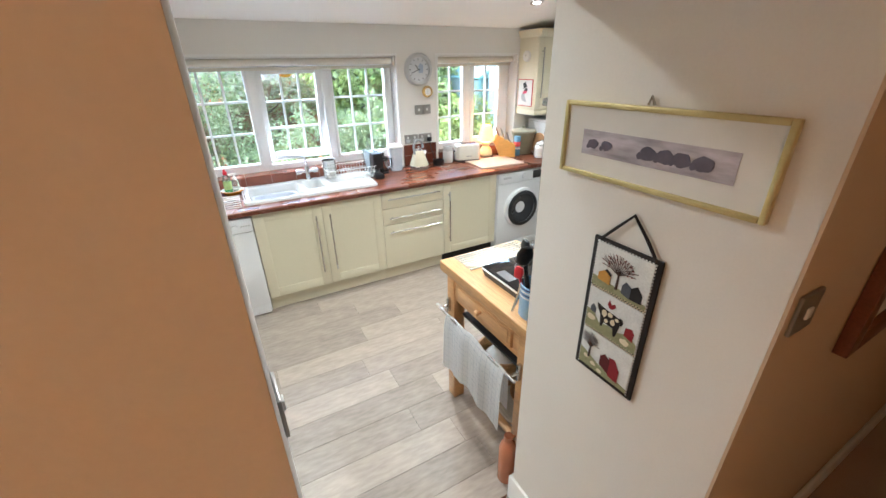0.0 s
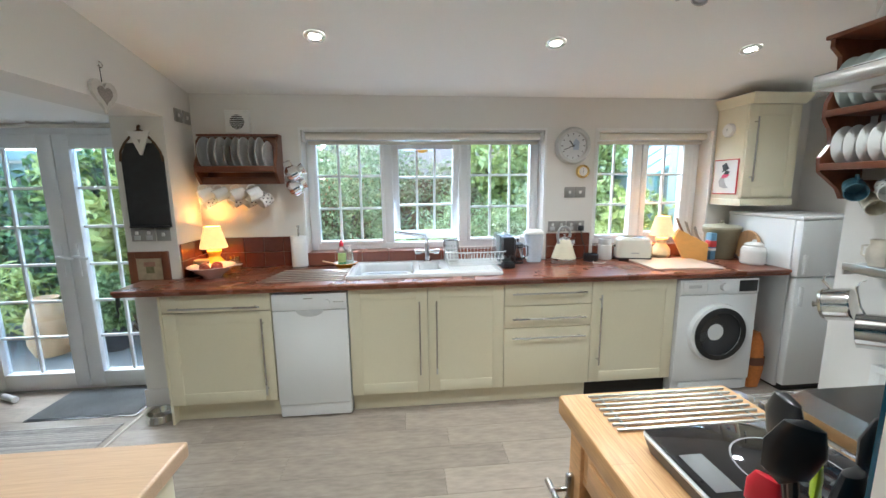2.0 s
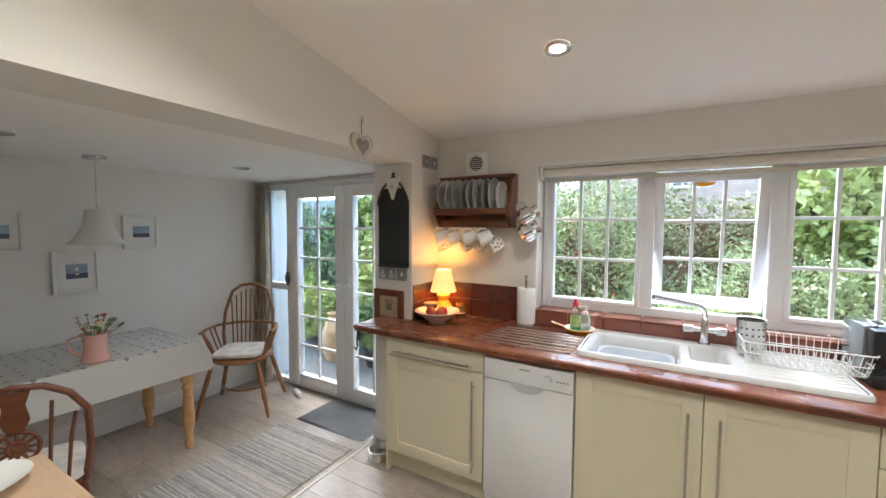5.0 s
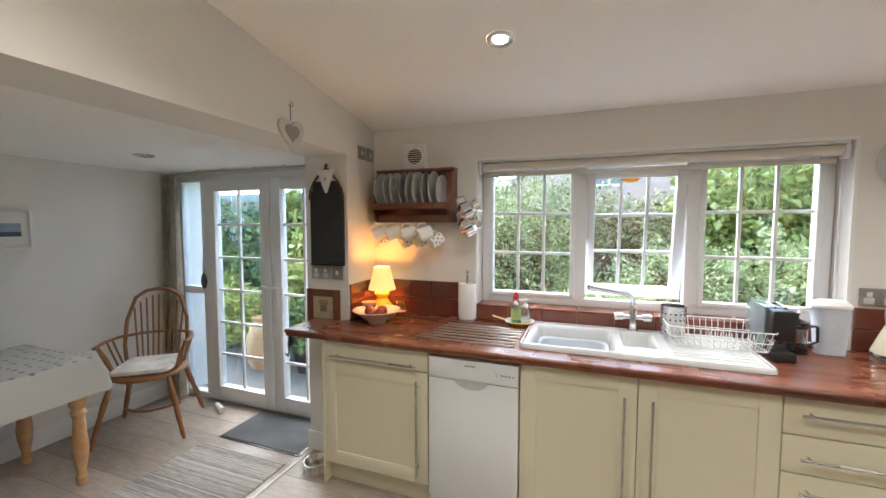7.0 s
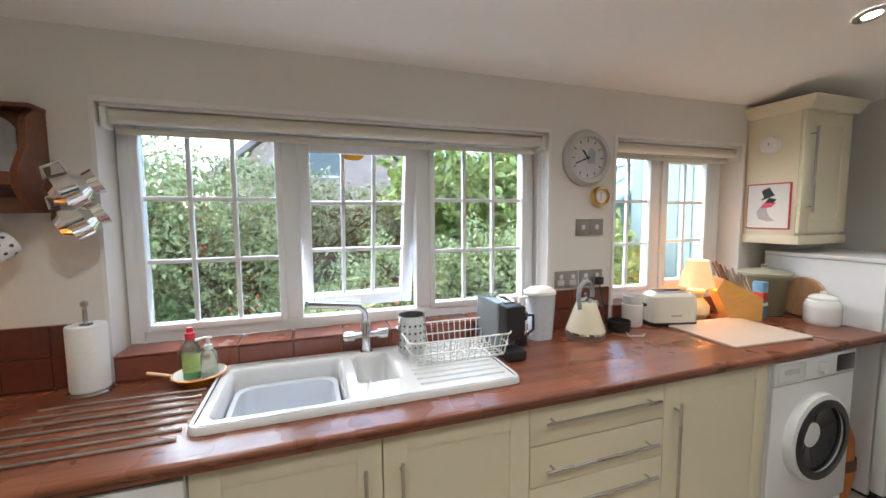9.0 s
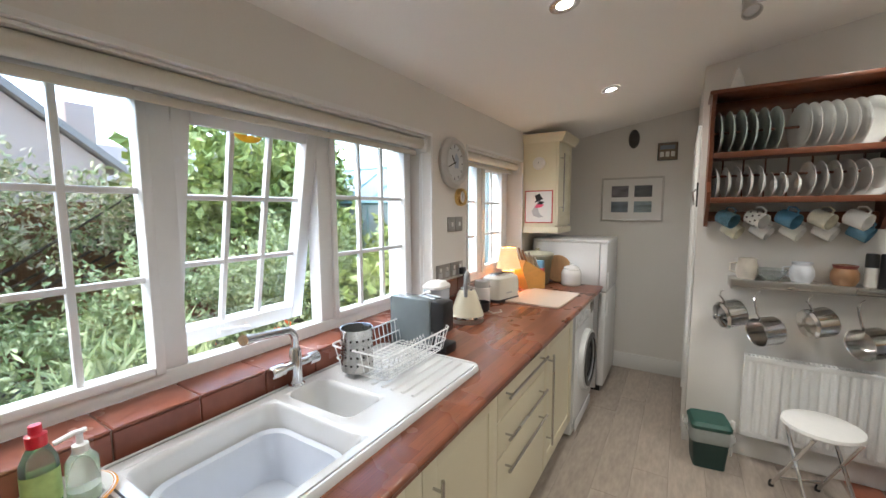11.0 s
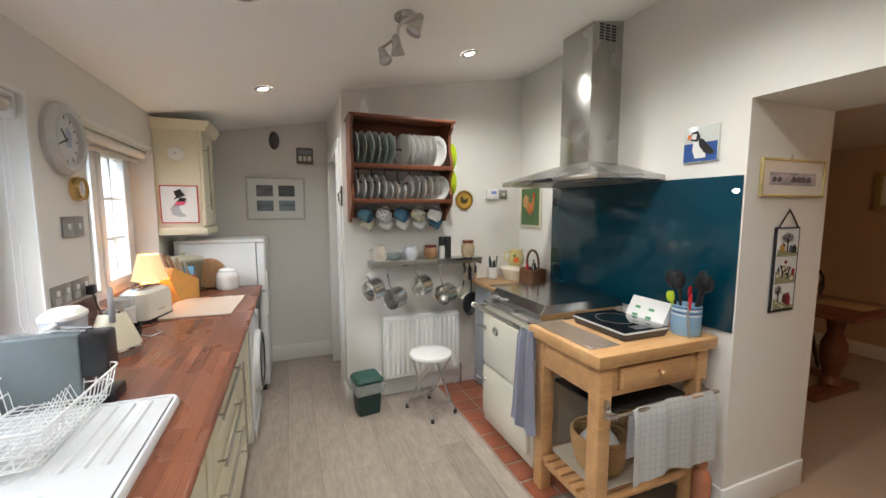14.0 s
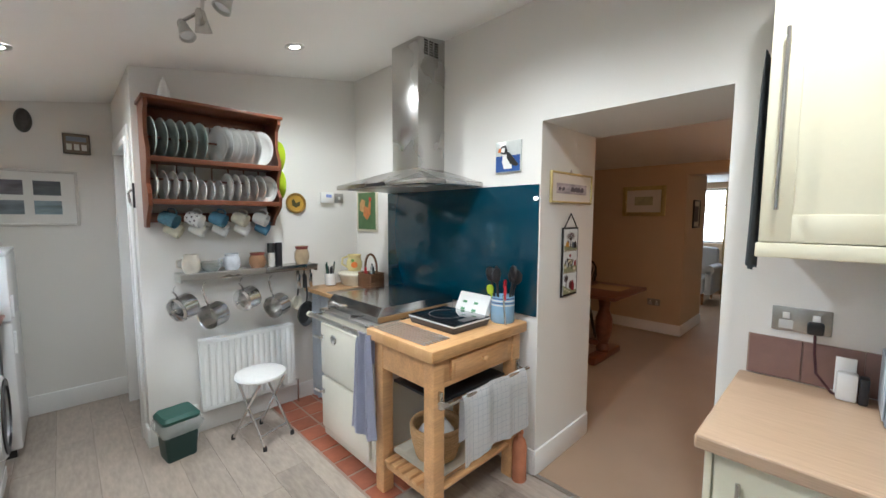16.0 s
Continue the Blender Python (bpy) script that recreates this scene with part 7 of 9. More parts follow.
def flat_art(name, label, m, w, h, base, shapes):
    u = thing(name, label, "picture", m)
    part("board", box(0, w, -0.014, 0, 0, h, 0.003), base, u)
    for i, (nm, pts, mm) in enumerate(shapes):
        part(nm, poly(pts, -0.0012, at=-0.014 - 0.0012 * i), mm, u)
    return u


RST = mat("rust_paint", (0.45, 0.15, 0.04), 0.5, vary=0.4, grain=40)
flat_art("rooster_picture", "green picture of a rust-brown rooster", pose(2.665, YS + 0.001, 1.36, 0, 0, 180), 0.30, 0.35, mat("cream_border", (0.60, 0.55, 0.42), 0.6), [
    ("ground_field", [(0.02, 0.02), (0.28, 0.02), (0.28, 0.33), (0.02, 0.33)], mat("olive_green_paint", (0.07, 0.14, 0.05), 0.5, vary=0.3, grain=14)),
    ("bird_tail", [(0.05, 0.18), (0.11, 0.16), (0.13, 0.26), (0.08, 0.28), (0.045, 0.24)], mat("ochre_paint", (0.45, 0.25, 0.10), 0.5, vary=0.4, grain=40)),
    ("bird_body", [(0.10, 0.14), (0.16, 0.10), (0.21, 0.15), (0.215, 0.25), (0.195, 0.27), (0.175, 0.20), (0.12, 0.22)], RST),
    ("bird_comb", [(0.19, 0.26), (0.22, 0.255), (0.225, 0.285), (0.195, 0.29)], mat("red_paint", (0.50, 0.03, 0.02), 0.5))])
flat_art("puffin_tile", "square tile painted with a puffin", pose(1.138, YS + 0.001, 1.75, 0, 0, 180), 0.178, 0.178, mat("pale_grey_glaze", (0.60, 0.62, 0.60), 0.2, vary=0.05), [
    ("sea", [(0.004, 0.004), (0.174, 0.004), (0.174, 0.095), (0.004, 0.095)], mat("sea_blue_glaze", (0.04, 0.10, 0.32), 0.2, vary=0.2, grain=20)),
    ("bird_breast", [(0.065, 0.02), (0.12, 0.02), (0.115, 0.07), (0.09, 0.12), (0.055, 0.115), (0.05, 0.06)], GLOSSWHITE),
    ("bird_back", [(0.08, 0.12), (0.105, 0.11), (0.165, 0.04), (0.15, 0.03), (0.11, 0.045), (0.085, 0.08)], BLACK),
    ("bird_head", [(0.04, 0.11), (0.075, 0.10), (0.09, 0.125), (0.075, 0.155), (0.045, 0.15)], BLACK),
    ("bird_cheek", [(0.043, 0.118), (0.068, 0.113), (0.072, 0.14), (0.05, 0.142)], GLOSSWHITE),
    ("bill", [(0.022, 0.118), (0.043, 0.115), (0.043, 0.14), (0.03, 0.138)], mat("orange_paint", (0.80, 0.20, 0.03), 0.4))])

# ---- pine trolley ----
u = thing("butcher_trolley", "pine butcher's trolley with a drawer beside the range", "kitchen trolley", pose(0.885, 0.825, 0))
TW, TD, TH = 0.515, 0.735, 0.905
part("top", box(0, TW, 0, TD, TH - 0.058, TH, 0.008), stave_wood("trolley_top_pine", (0.68, 0.41, 0.19), (0.60, 0.34, 0.14), (0.48, 0.27, 0.11), 0.38, 0.06, 1.2, True), u)
for x, y in ((0.025, 0.03), (TW - 0.095, 0.03), (0.025, TD - 0.105), (TW - 0.095, TD - 0.105)):
    part("leg", box(x, x + 0.07, y, y + 0.07, 0.0, TH - 0.058, 0.006), PINE, u)
part("apron", box(0.09, TW - 0.09, TD - 0.06, TD - 0.04, 0.70, TH - 0.058, 0.003), PINE, u)
part("apron", box(0.09, TW - 0.09, 0.04, 0.06, 0.70, TH - 0.058, 0.003), PINE, u)
part("apron", box(TW - 0.06, TW - 0.04, 0.10, TD - 0.10, 0.70, TH - 0.058, 0.003), PINE, u)
for z0, z1 in ((0.70, 0.722), (TH - 0.075, TH - 0.058)):
    part("rail", box(0.035, 0.06, 0.10, TD - 0.10, z0, z1, 0.002), PINE, u)
for y0 in (0.10, TD - 0.145):
    part("rail", box(0.035, 0.06, y0, y0 + 0.045, 0.722, TH - 0.075, 0.002), PINE, u)
d = part("drawer", box(0.022, 0.05, 0.148, TD - 0.148, 0.725, TH - 0.078, 0.004), PINE, u)
part("drawer_panel", box(0.017, 0.023, 0.165, TD - 0.165, 0.742, TH - 0.095, 0.003), PINE, d)
part("knob", lathe([(0, 0), (0.008, 0.0), (0.008, 0.012), (0.017, 0.022), (0.012, 0.034), (0, 0.036)], 18), PINE, d).matrix_local = pose(0.018, TD / 2, 0.785, 0, -90, 0)
for y in (0.06, TD - 0.075):
    part("rail_bracket", box(0.004, 0.026, y, y + 0.016, 0.615, 0.70, 0.003), STEEL, u)
part("towel_rail", tube([(-0.035, 0.035, 0.655), (-0.035, TD - 0.03, 0.655)], 0.009, 12), STEEL, u)
for y in (0.068, TD - 0.067):
    part("rail_arm", tube([(0.012, y, 0.655), (-0.036, y, 0.655)], 0.007), STEEL, u)
for i in range(8):
    part("shelf_slat", box(0.04 + i * 0.056, 0.08 + i * 0.056, 0.04, TD - 0.04, 0.185, 0.203, 0.003), PINE, u)
for y in (0.045, TD - 0.09):
    part("shelf_rail", box(0.09, TW - 0.09, y, y + 0.035, 0.145, 0.185, 0.003), PINE, u)
# thin black board below the drawer, clear of the legs
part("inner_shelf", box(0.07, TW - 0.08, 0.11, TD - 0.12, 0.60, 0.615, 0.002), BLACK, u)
CHECK = mat("checked_tea_towel", (0.70, 0.70, 0.71), 0.95, vary=0.04, grain=220, bump=0.3)
tw = cloth("tea_towel", "white tea towel with grey checks on the trolley rail", pose(0.885 - 0.035, 0.825 + 0.335, 0.0, 0, 0, -90), 0.51, [(0.022, 0.43), (0.020, 0.52), (0.016, 0.63), (0.0, 0.672), (-0.014, 0.655), (-0.022, 0.60), (-0.024, 0.52), (-0.026, 0.43), (-0.028, 0.345)], CHECK, 0.006, 7, 3, 0.05)
nt = CHECK.node_tree
chk, tcn = nt.nodes.new("ShaderNodeTexBrick"), nt.nodes.new("ShaderNodeTexCoord")
mpn = nt.nodes.new("ShaderNodeMapping")
mpn.inputs["Rotation"].default_value = (radians(-90), 0, 0)
mpn.inputs["Location"].default_value = (0.0, 0.0, 0.013)
nt.links.new(tcn.outputs["Object"], mpn.inputs[0]), nt.links.new(mpn.outputs[0], chk.inputs["Vector"])
chk.inputs["Scale"].default_value, chk.offset = 1.0, 0.0
chk.inputs["Brick Width"].default_value, chk.inputs["Row Height"].default_value, chk.inputs["Mortar Size"].default_value = 0.030, 0.030, 0.0008
chk.inputs["Color1"].default_value = chk.inputs["Color2"].default_value = (0.84, 0.84, 0.84, 1)
chk.inputs["Mortar"].default_value = (0.56, 0.58, 0.62, 1)
nt.links.new(chk.outputs["Color"], nt.nodes["Principled BSDF"].inputs["Base Color"])
u = thing("cooling_rack", "row of steel rods lying on the trolley top", "trivet", pose(0.96, 1.375, TH))
for i in range(8):
    part("rod", tube([(0.0, i * 0.022, 0.006), (0.41, i * 0.022, 0.006)], 0.0038), ROD, u)
for x in (0.03, 0.38):
    part("crossbar", tube([(x, 0, 0.0035), (x, 0.147, 0.0035)], 0.0033), ROD, u)
u = thing("induction_hob", "portable black induction hob on the trolley", "hob", pose(1.165, 1.175, TH, 0, 0, 0))
part("case", loft([rrect(0, 0, 0.34, 0.27, 0.015, 0.0), rrect(0, 0, 0.36, 0.29, 0.02, 0.028), rrect(0, 0, 0.36, 0.29, 0.02, 0.034)]), mat("dark_grey_hob_case", (0.05, 0.05, 0.055), 0.3), u)
part("edge_trim", loft([rrect(0, 0, 0.364, 0.294, 0.02, 0.0342), rrect(0, 0, 0.366, 0.296, 0.02, 0.040)]), mat("silver_white_plastic", (0.72, 0.73, 0.74), 0.3), u, "pale silver edge")
part("glass_top", box(-0.176, 0.176, -0.141, 0.141, 0.0402, 0.046, 0.002), mat("black_hob_glass", (0.012, 0.012, 0.014), 0.05, coat=0.5), u)
part("zone_ring", lathe([(0.095, 0.0464), (0.099, 0.0464)], 48, at=(0.03, -0.01, 0)), mat("grey_print", (0.22, 0.22, 0.23), 0.4), u)
part("display", box(-0.16, -0.11, -0.05, 0.05, 0.0462, 0.047), mat("dark_display", (0.06, 0.06, 0.065), 0.3), u)
u = thing("hob_panel", "white upright panel with small green displays", "timer", pose(1.06, 0.99, TH, 0, 0, 180))
part("panel", poly([(0.0, 0.0), (0.05, 0.0), (0.085, 0.13), (0.075, 0.135)], 0.235, axis="x", at=-0.12), GLOSSWHITE, u)
for i in range(2):
    for j in range(2):
        o = part("readout", box(-0.075 + i * 0.085, -0.045 + i * 0.085, -0.003, 0.0, 0.042 + j * 0.045, 0.056 + j * 0.045), mat("green_display", (0.10, 0.30, 0.14), 0.4), u)
        o.matrix_local = pose(0, 0.0, 0, -30, 0, 0) @ pose(0, -0.001, 0)
u.matrix_world = pose(1.165, 0.93, TH, 0, 0, 180) @ pose(0, -0.09, 0)
u = thing("utensil_pot", "blue and white striped pot full of kitchen tools", "utensil pot", pose(0.985, 0.925, TH))
part("pot", lathe([(0, 0), (0.062, 0), (0.066, 0.006), (0.066, 0.145), (0.061, 0.147), (0.059, 0.01), (0, 0.008)], 40), mat("sky_blue_glaze", (0.30, 0.50, 0.72), 0.25, vary=0.05), u)
for i in range(4):
    part("stripe", lathe([(0.0668, 0.098 + i * 0.0125), (0.0668, 0.104 + i * 0.0125)], 40), PLATE if i % 2 == 0 else mat("navy_glaze", (0.05, 0.07, 0.22), 0.3), u)
rt = random.Random(3)
cols = [BLACK, mat("lime_silicone", (0.45, 0.60, 0.03), 0.4), BLACK, mat("red_plastic", (0.62, 0.02, 0.04), 0.3), BLACK, BLACK, BLACK, mat("red_plastic", (0.62, 0.02, 0.04), 0.3), BLACK]
for i, mm in enumerate(cols):
    a = i * 0.7 + 0.3
    tip = Vector((0.075 * math.cos(a), 0.075 * math.sin(a), 0.225 + 0.05 * rt.random() + (0.02 if mm is BLACK else -0.07)))
    t = part("tool", tube([(0.03 * math.cos(a), 0.03 * math.sin(a), 0.02), tuple(tip)], 0.006), mm, u)
    hd = part("tool_head", lathe([(0, -0.04), (0.026, -0.022), (0.034, 0.012), (0.022, 0.042), (0, 0.05)] if mm is BLACK else [(0, -0.03), (0.016, -0.02), (0.02, 0.008), (0.014, 0.026), (0, 0.03)], 18, squash=(1, 0.35)), mm, t)
    hd.matrix_local = pose(tip.x, tip.y, tip.z, 0, 12 * math.cos(a), 40 * i)
u = thing("spoon_rest", "pale wooden spoon leaning on the striped pot", "spoon", pose(0.918, 0.985, TH))
part("spoon", tube([(0, 0.0, 0.004), (0.02, -0.01, 0.09), (0.028, -0.014, 0.16)], 0.006, 8), STEEL, u)
u = thing("bread_basket", "round woven basket holding cloths on the trolley shelf", "basket", pose(1.13, 1.30, 0.222))
CANE = mat("pale_cane", (0.45, 0.27, 0.12), 0.7, vary=0.35, grain=80, bump=0.6)
for i in range(11):
    r = 0.105 + 0.03 * math.sin(i / 10 * 1.5)
    part("coil", tube([(r * math.cos(radians(a)), r * math.sin(radians(a)), 0.01 + i * 0.016) for a in range(0, 360, 15)], 0.0095, 6, closed=True), CANE, u)
part("bottom", lathe([(0, 0), (0.11, 0), (0.11, 0.01), (0, 0.01)], 24), CANE, u)
part("crumpled_cloth", lathe([(0, 0.20), (0.05, 0.19), (0.08, 0.15), (0.10, 0.12)], 9), PLATE, u)
u = thing("oven_tray", "pale enamel tray on the trolley shelf", "tray", pose(1.13, 1.22, 0.204))
part("tray", loft([rrect(0, 0, 0.30, 0.42, 0.03, 0.0), rrect(0, 0, 0.36, 0.50, 0.04, 0.03), rrect(0, 0, 0.35, 0.49, 0.04, 0.03), rrect(0, 0, 0.29, 0.41, 0.03, 0.004)]), mat("cream_glaze_dish", (0.72, 0.67, 0.55), 0.25), u)
u = thing("wooden_bowl", "brown wooden bowl at the back of the trolley shelf", "bowl", pose(1.10, 0.99, 0.236))
part("bowl", lathe(bowl_profile(0.12, 0.12, 0.008), 36), PINE, u)
u = thing("clay_bottle", "tall glazed terracotta bottle standing on the floor", "bottle", pose(0.873, 0.895, 0.0))
CLAY = mat("glazed_terracotta", (0.52, 0.20, 0.105), 0.25, vary=0.2, grain=10, patch=8)
part("bottle", lathe([(0, 0), (0.038, 0), (0.041, 0.006), (0.041, 0.20), (0.034, 0.235), (0.018, 0.255), (0.018, 0.275), (0.022, 0.28), (0.020, 0.29), (0, 0.29)], 32), CLAY, u)
part("lug", tube([(0.016, 0, 0.268), (0.045, 0, 0.262), (0.046, 0, 0.235), (0.035, 0, 0.225)], 0.006), CLAY, u)

# ---- on the thick jamb of the opening ----
def blob(cx, cz, rx, rz, seed, n=18):
    """A soft uneven outline."""
    return [(cx + rx * (1 + 0.09 * math.sin(3 * a + seed)) * math.cos(a), cz + rz * (1 + 0.08 * math.cos(5 * a + 2 * seed)) * math.sin(a)) for a in (2 * math.pi * i / n for i in range(n))]


GILT = mat("worn_gilt", (0.52, 0.43, 0.20), 0.4, 0.5, vary=0.25, grain=30)
u = thing("sheep_print", "long gilt-framed print of grey sheep on the jamb", "picture", pose(JR - 0.001, 0.713, 1.574, 0, 0, -90))
WASH = mat("mauve_grey_wash", (0.42, 0.38, 0.42), 0.6, vary=0.5, grain=18, patch=7, stretch=(1, 1, 4))
picture(u, 0.499, 0.18, 0.012, GILT, mat("warm_white_mount", (0.72, 0.70, 0.66), 0.35, vary=0.02), 0.016, [(0.065, 0.43, 0.055, 0.115, WASH)])
DKW = mat("dark_wash", (0.10, 0.085, 0.115), 0.6, vary=0.3, grain=40)
for i, x in enumerate((0.10, 0.14, 0.25, 0.29, 0.325, 0.37)):
    s = 0.75 if i < 2 else 1.0
    part("sheep_shape", poly(blob(x, 0.083, 0.021 * s, 0.015 * s, i), -0.0008, at=-0.0098), DKW, u)
    part("sheep_head", poly(blob(x - 0.019 * s, 0.076, 0.007 * s, 0.008 * s, i + 9), -0.0008, at=-0.0100), DKW, u)
part("hanger", tube([(0.225, -0.004, 0.182), (0.232, -0.006, 0.20), (0.24, -0.004, 0.182)], 0.003, 6), STEEL, u)
u = thing("quilt_hanging", "small quilted hanging with trees, cows and a barn", "wall hanging", pose(JR - 0.002, 0.565, 1.01, 0, 0, -90))
QB = mat("black_cloth", (0.012, 0.009, 0.009), 0.9, vary=0.3, grain=160)
QC = mat("mottled_white_cloth", (0.66, 0.67, 0.66), 0.9, vary=0.16, grain=200, patch=26, bump=0.3)
QG, QR = mat("sage_cloth", (0.27, 0.27, 0.15), 0.9, vary=0.25, grain=160, patch=40), mat("barn_red_cloth", (0.22, 0.012, 0.018), 0.9, vary=0.2, grain=160)
QO, QS = mat("ochre_cloth", (0.50, 0.26, 0.05), 0.9, vary=0.25, grain=90), mat("slate_blue_cloth", (0.07, 0.08, 0.10), 0.9, vary=0.2, grain=160)
QT = mat("brown_thread", (0.07, 0.045, 0.04), 0.9)
QW = mat("cream_cloth", (0.66, 0.58, 0.42), 0.9, vary=0.1, grain=160)
part("backing", box(0, 0.195, -0.008, 0, 0, 0.42, 0.003), QB, u)


def patch(p, name, pts, m_, y=-0.0116):
    part(name, poly(pts, -0.0008, at=y), m_, p)


def quilt_tree(p, tx, z, h, w, berries, seed):
    r = random.Random(seed)
    part("tree_trunk", tube([(tx, -0.012, z), (tx + 0.002, -0.012, z + h * 0.55)], 0.003, 5, radii=[0.0036, 0.0022]), QT, p)
    bm, bb = bmesh.new(), bmesh.new()
    for a in range(12, 172, 13):
        c, s_ = math.cos(radians(a)), math.sin(radians(a))
        k = 0.8 + 0.3 * r.random()
        e = (tx + w * c * k, z + h * 0.48 + h * 0.5 * s_ * k)
        q = (tx + w * c * k * 0.5, z + h * 0.5 + h * 0.28 * s_ * k)
        tube([(tx, -0.0122, z + h * 0.42), (q[0], -0.0122, q[1]), (e[0], -0.0122, e[1])], 0.0009, 4, bm=bm)
        tube([(q[0], -0.0122, q[1]), (q[0] + w * 0.35 * c - 0.005, -0.0122, q[1] + h * 0.22)], 0.0007, 4, bm=bm)
        for _ in range(3):
            f = 0.55 + 0.45 * r.random()
            lathe([(0, -0.0016), (0.0018, 0), (0, 0.0016)], 6, bm=bb, at=(tx + (e[0] - tx) * f + r.uniform(-0.004, 0.004), -0.0126, z + h * 0.46 + (e[1] - z - h * 0.46) * f))
    part("branches", bm, QT, p)
    if berries:
        part("berries", bb, QR, p)
    else:
        bb.free()


PL, PR = 0.0165, 0.1785
for k in range(3):
    z = 0.016 + k * 0.134
    p = part("panel", box(PL, PR, -0.0105, -0.007, z, z + 0.124), QC, u)
    hill = {2: [(PL, z), (PR, z), (PR, z + 0.012), (0.10, z + 0.020), (PL, z + 0.028)], 1: [(PL, z), (PR, z), (PR, z + 0.026), (0.155, z + 0.045), (0.12, z + 0.03), (0.09, z + 0.034), (0.06, z + 0.028), (0.04, z + 0.052), (PL, z + 0.055)], 0: [(PL, z), (PR, z), (PR, z + 0.012), (0.08, z + 0.03), (PL, z + 0.055)]}[k]
    patch(p, "field", hill, QG, -0.0107)
    if k == 2:
        quilt_tree(p, 0.092, z + 0.016, 0.095, 0.056, True, 4)
        patch(p, "house", [(0.034, z + 0.022), (0.072, z + 0.018), (0.072, z + 0.042), (0.052, z + 0.054), (0.034, z + 0.042)], QO)
        patch(p, "house_roof", [(0.052, z + 0.054), (0.058, z + 0.060), (0.074, z + 0.050), (0.072, z + 0.042)], QB, -0.0118)
        patch(p, "barn", [(0.134, z + 0.008), (0.166, z + 0.010), (0.166, z + 0.034), (0.150, z + 0.052), (0.134, z + 0.040)], QB)
        patch(p, "barn_side", [(0.108, z + 0.014), (0.134, z + 0.008), (0.134, z + 0.040), (0.118, z + 0.050), (0.108, z + 0.036)], QS, -0.0118)
    elif k == 1:
        patch(p, "cow_body", [(0.048, z + 0.088), (0.060, z + 0.082), (0.118, z + 0.074), (0.124, z + 0.050), (0.116, z + 0.014), (0.110, z + 0.014), (0.106, z + 0.034), (0.076, z + 0.038), (0.072, z + 0.022), (0.066, z + 0.022), (0.062, z + 0.056), (0.050, z + 0.074)], QB)
        patch(p, "cow_face", blob(0.124, z + 0.066, 0.008, 0.011, 2), QB, -0.0118)
        for x, zz, a, b in ((0.074, 0.066, 0.008, 0.011), (0.092, 0.070, 0.008, 0.007), (0.103, 0.052, 0.007, 0.009), (0.083, 0.046, 0.006, 0.006), (0.114, 0.066, 0.006, 0.005)):
            patch(p, "cow_spot", blob(x, z + zz, a, b, x * 90), QW, -0.0124)
        patch(p, "hen", [(0.078, z + 0.098), (0.083, z + 0.112), (0.090, z + 0.100), (0.100, z + 0.108), (0.104, z + 0.098), (0.094, z + 0.088), (0.086, z + 0.088)], QR)
        patch(p, "shed", [(0.028, z + 0.052), (0.046, z + 0.050), (0.046, z + 0.066), (0.036, z + 0.076), (0.028, z + 0.066)], QS)
        patch(p, "red_barn", [(0.140, z + 0.036), (0.166, z + 0.030), (0.168, z + 0.054), (0.160, z + 0.066), (0.142, z + 0.060)], QR)
        for x, zz in ((0.034, 0.032), (0.146, 0.016)):
            patch(p, "sheep", blob(x, z + zz, 0.014, 0.009, x * 40), QW, -0.0118)
    else:
        quilt_tree(p, 0.048, z + 0.035, 0.082, 0.034, False, 9)
        patch(p, "barn", [(0.086, z + 0.034), (0.118, z + 0.020), (0.118, z + 0.066), (0.100, z + 0.078), (0.086, z + 0.064)], mat("dark_red_cloth", (0.09, 0.008, 0.010), 0.9))
        patch(p, "barn_front", [(0.118, z + 0.016), (0.150, z + 0.012), (0.150, z + 0.052), (0.132, z + 0.080), (0.112, z + 0.076), (0.118, z + 0.066)], QR, -0.0118)
        for x, zz in ((0.040, 0.032), (0.066, 0.020), (0.090, 0.010)):
            patch(p, "sheep", blob(x, z + zz, 0.009, 0.006, x * 40), QW, -0.0118)
for k in range(2):
    for i in range(20):
        for j in range(2):
            part("check", box(PL + 0.0045 * 0 + i * 0.0082 + 0.004 * j, PL + i * 0.0082 + 0.004 * j + 0.0037, -0.0088, -0.0078, 0.1402 + k * 0.134 + 0.0045 * j, 0.1444 + k * 0.134 + 0.0045 * j), QW, u)
for z in range(46):
    for x in (0.0125, 0.1785):
        part("check", box(x, x + 0.004, -0.0100, -0.0078, 0.010 + z * 0.0088, 0.0145 + z * 0.0088, 0.001, seg=1), QC, u)
for i in range(18):
    part("check", box(PL + i * 0.009, PL + 0.0045 + i * 0.009, -0.0100, -0.0078, 0.408, 0.412, 0.001, seg=1), QC, u)
part("cord", tube([(0.02, -0.006, 0.415), (0.06, -0.006, 0.46), (0.10, -0.005, 0.503), (0.145, -0.006, 0.455), (0.18, -0.006, 0.41)], 0.004, 6), QB, u)

# ---- counter on the near side of the opening ----
u = thing("side_worktop", "pale beech worktop on a cream cabinet by the opening", "worktop", pose(0, 0, 0))
part("board", box(-1.049, -0.078, YS + 0.002, 1.462, 0.862, 0.902, 0.006), BEECH, u, smooth=False)
u = thing("base_cabinet", "cream base cabinet under the pale beech worktop", "cabinet", pose(-1.04, YS, 0))
part("carcass", box(0.0, 0.925, 0.002, 0.60, 0.10, 0.861, 0.002), CREAM, u)
part("end_panel", box(0.925, 0.943, 0.002, 0.62, 0.0, 0.861, 0.002), CREAM, u)
part("plinth", box(0.0, 0.925, 0.04, 0.55, 0.0, 0.10), CREAM, u)
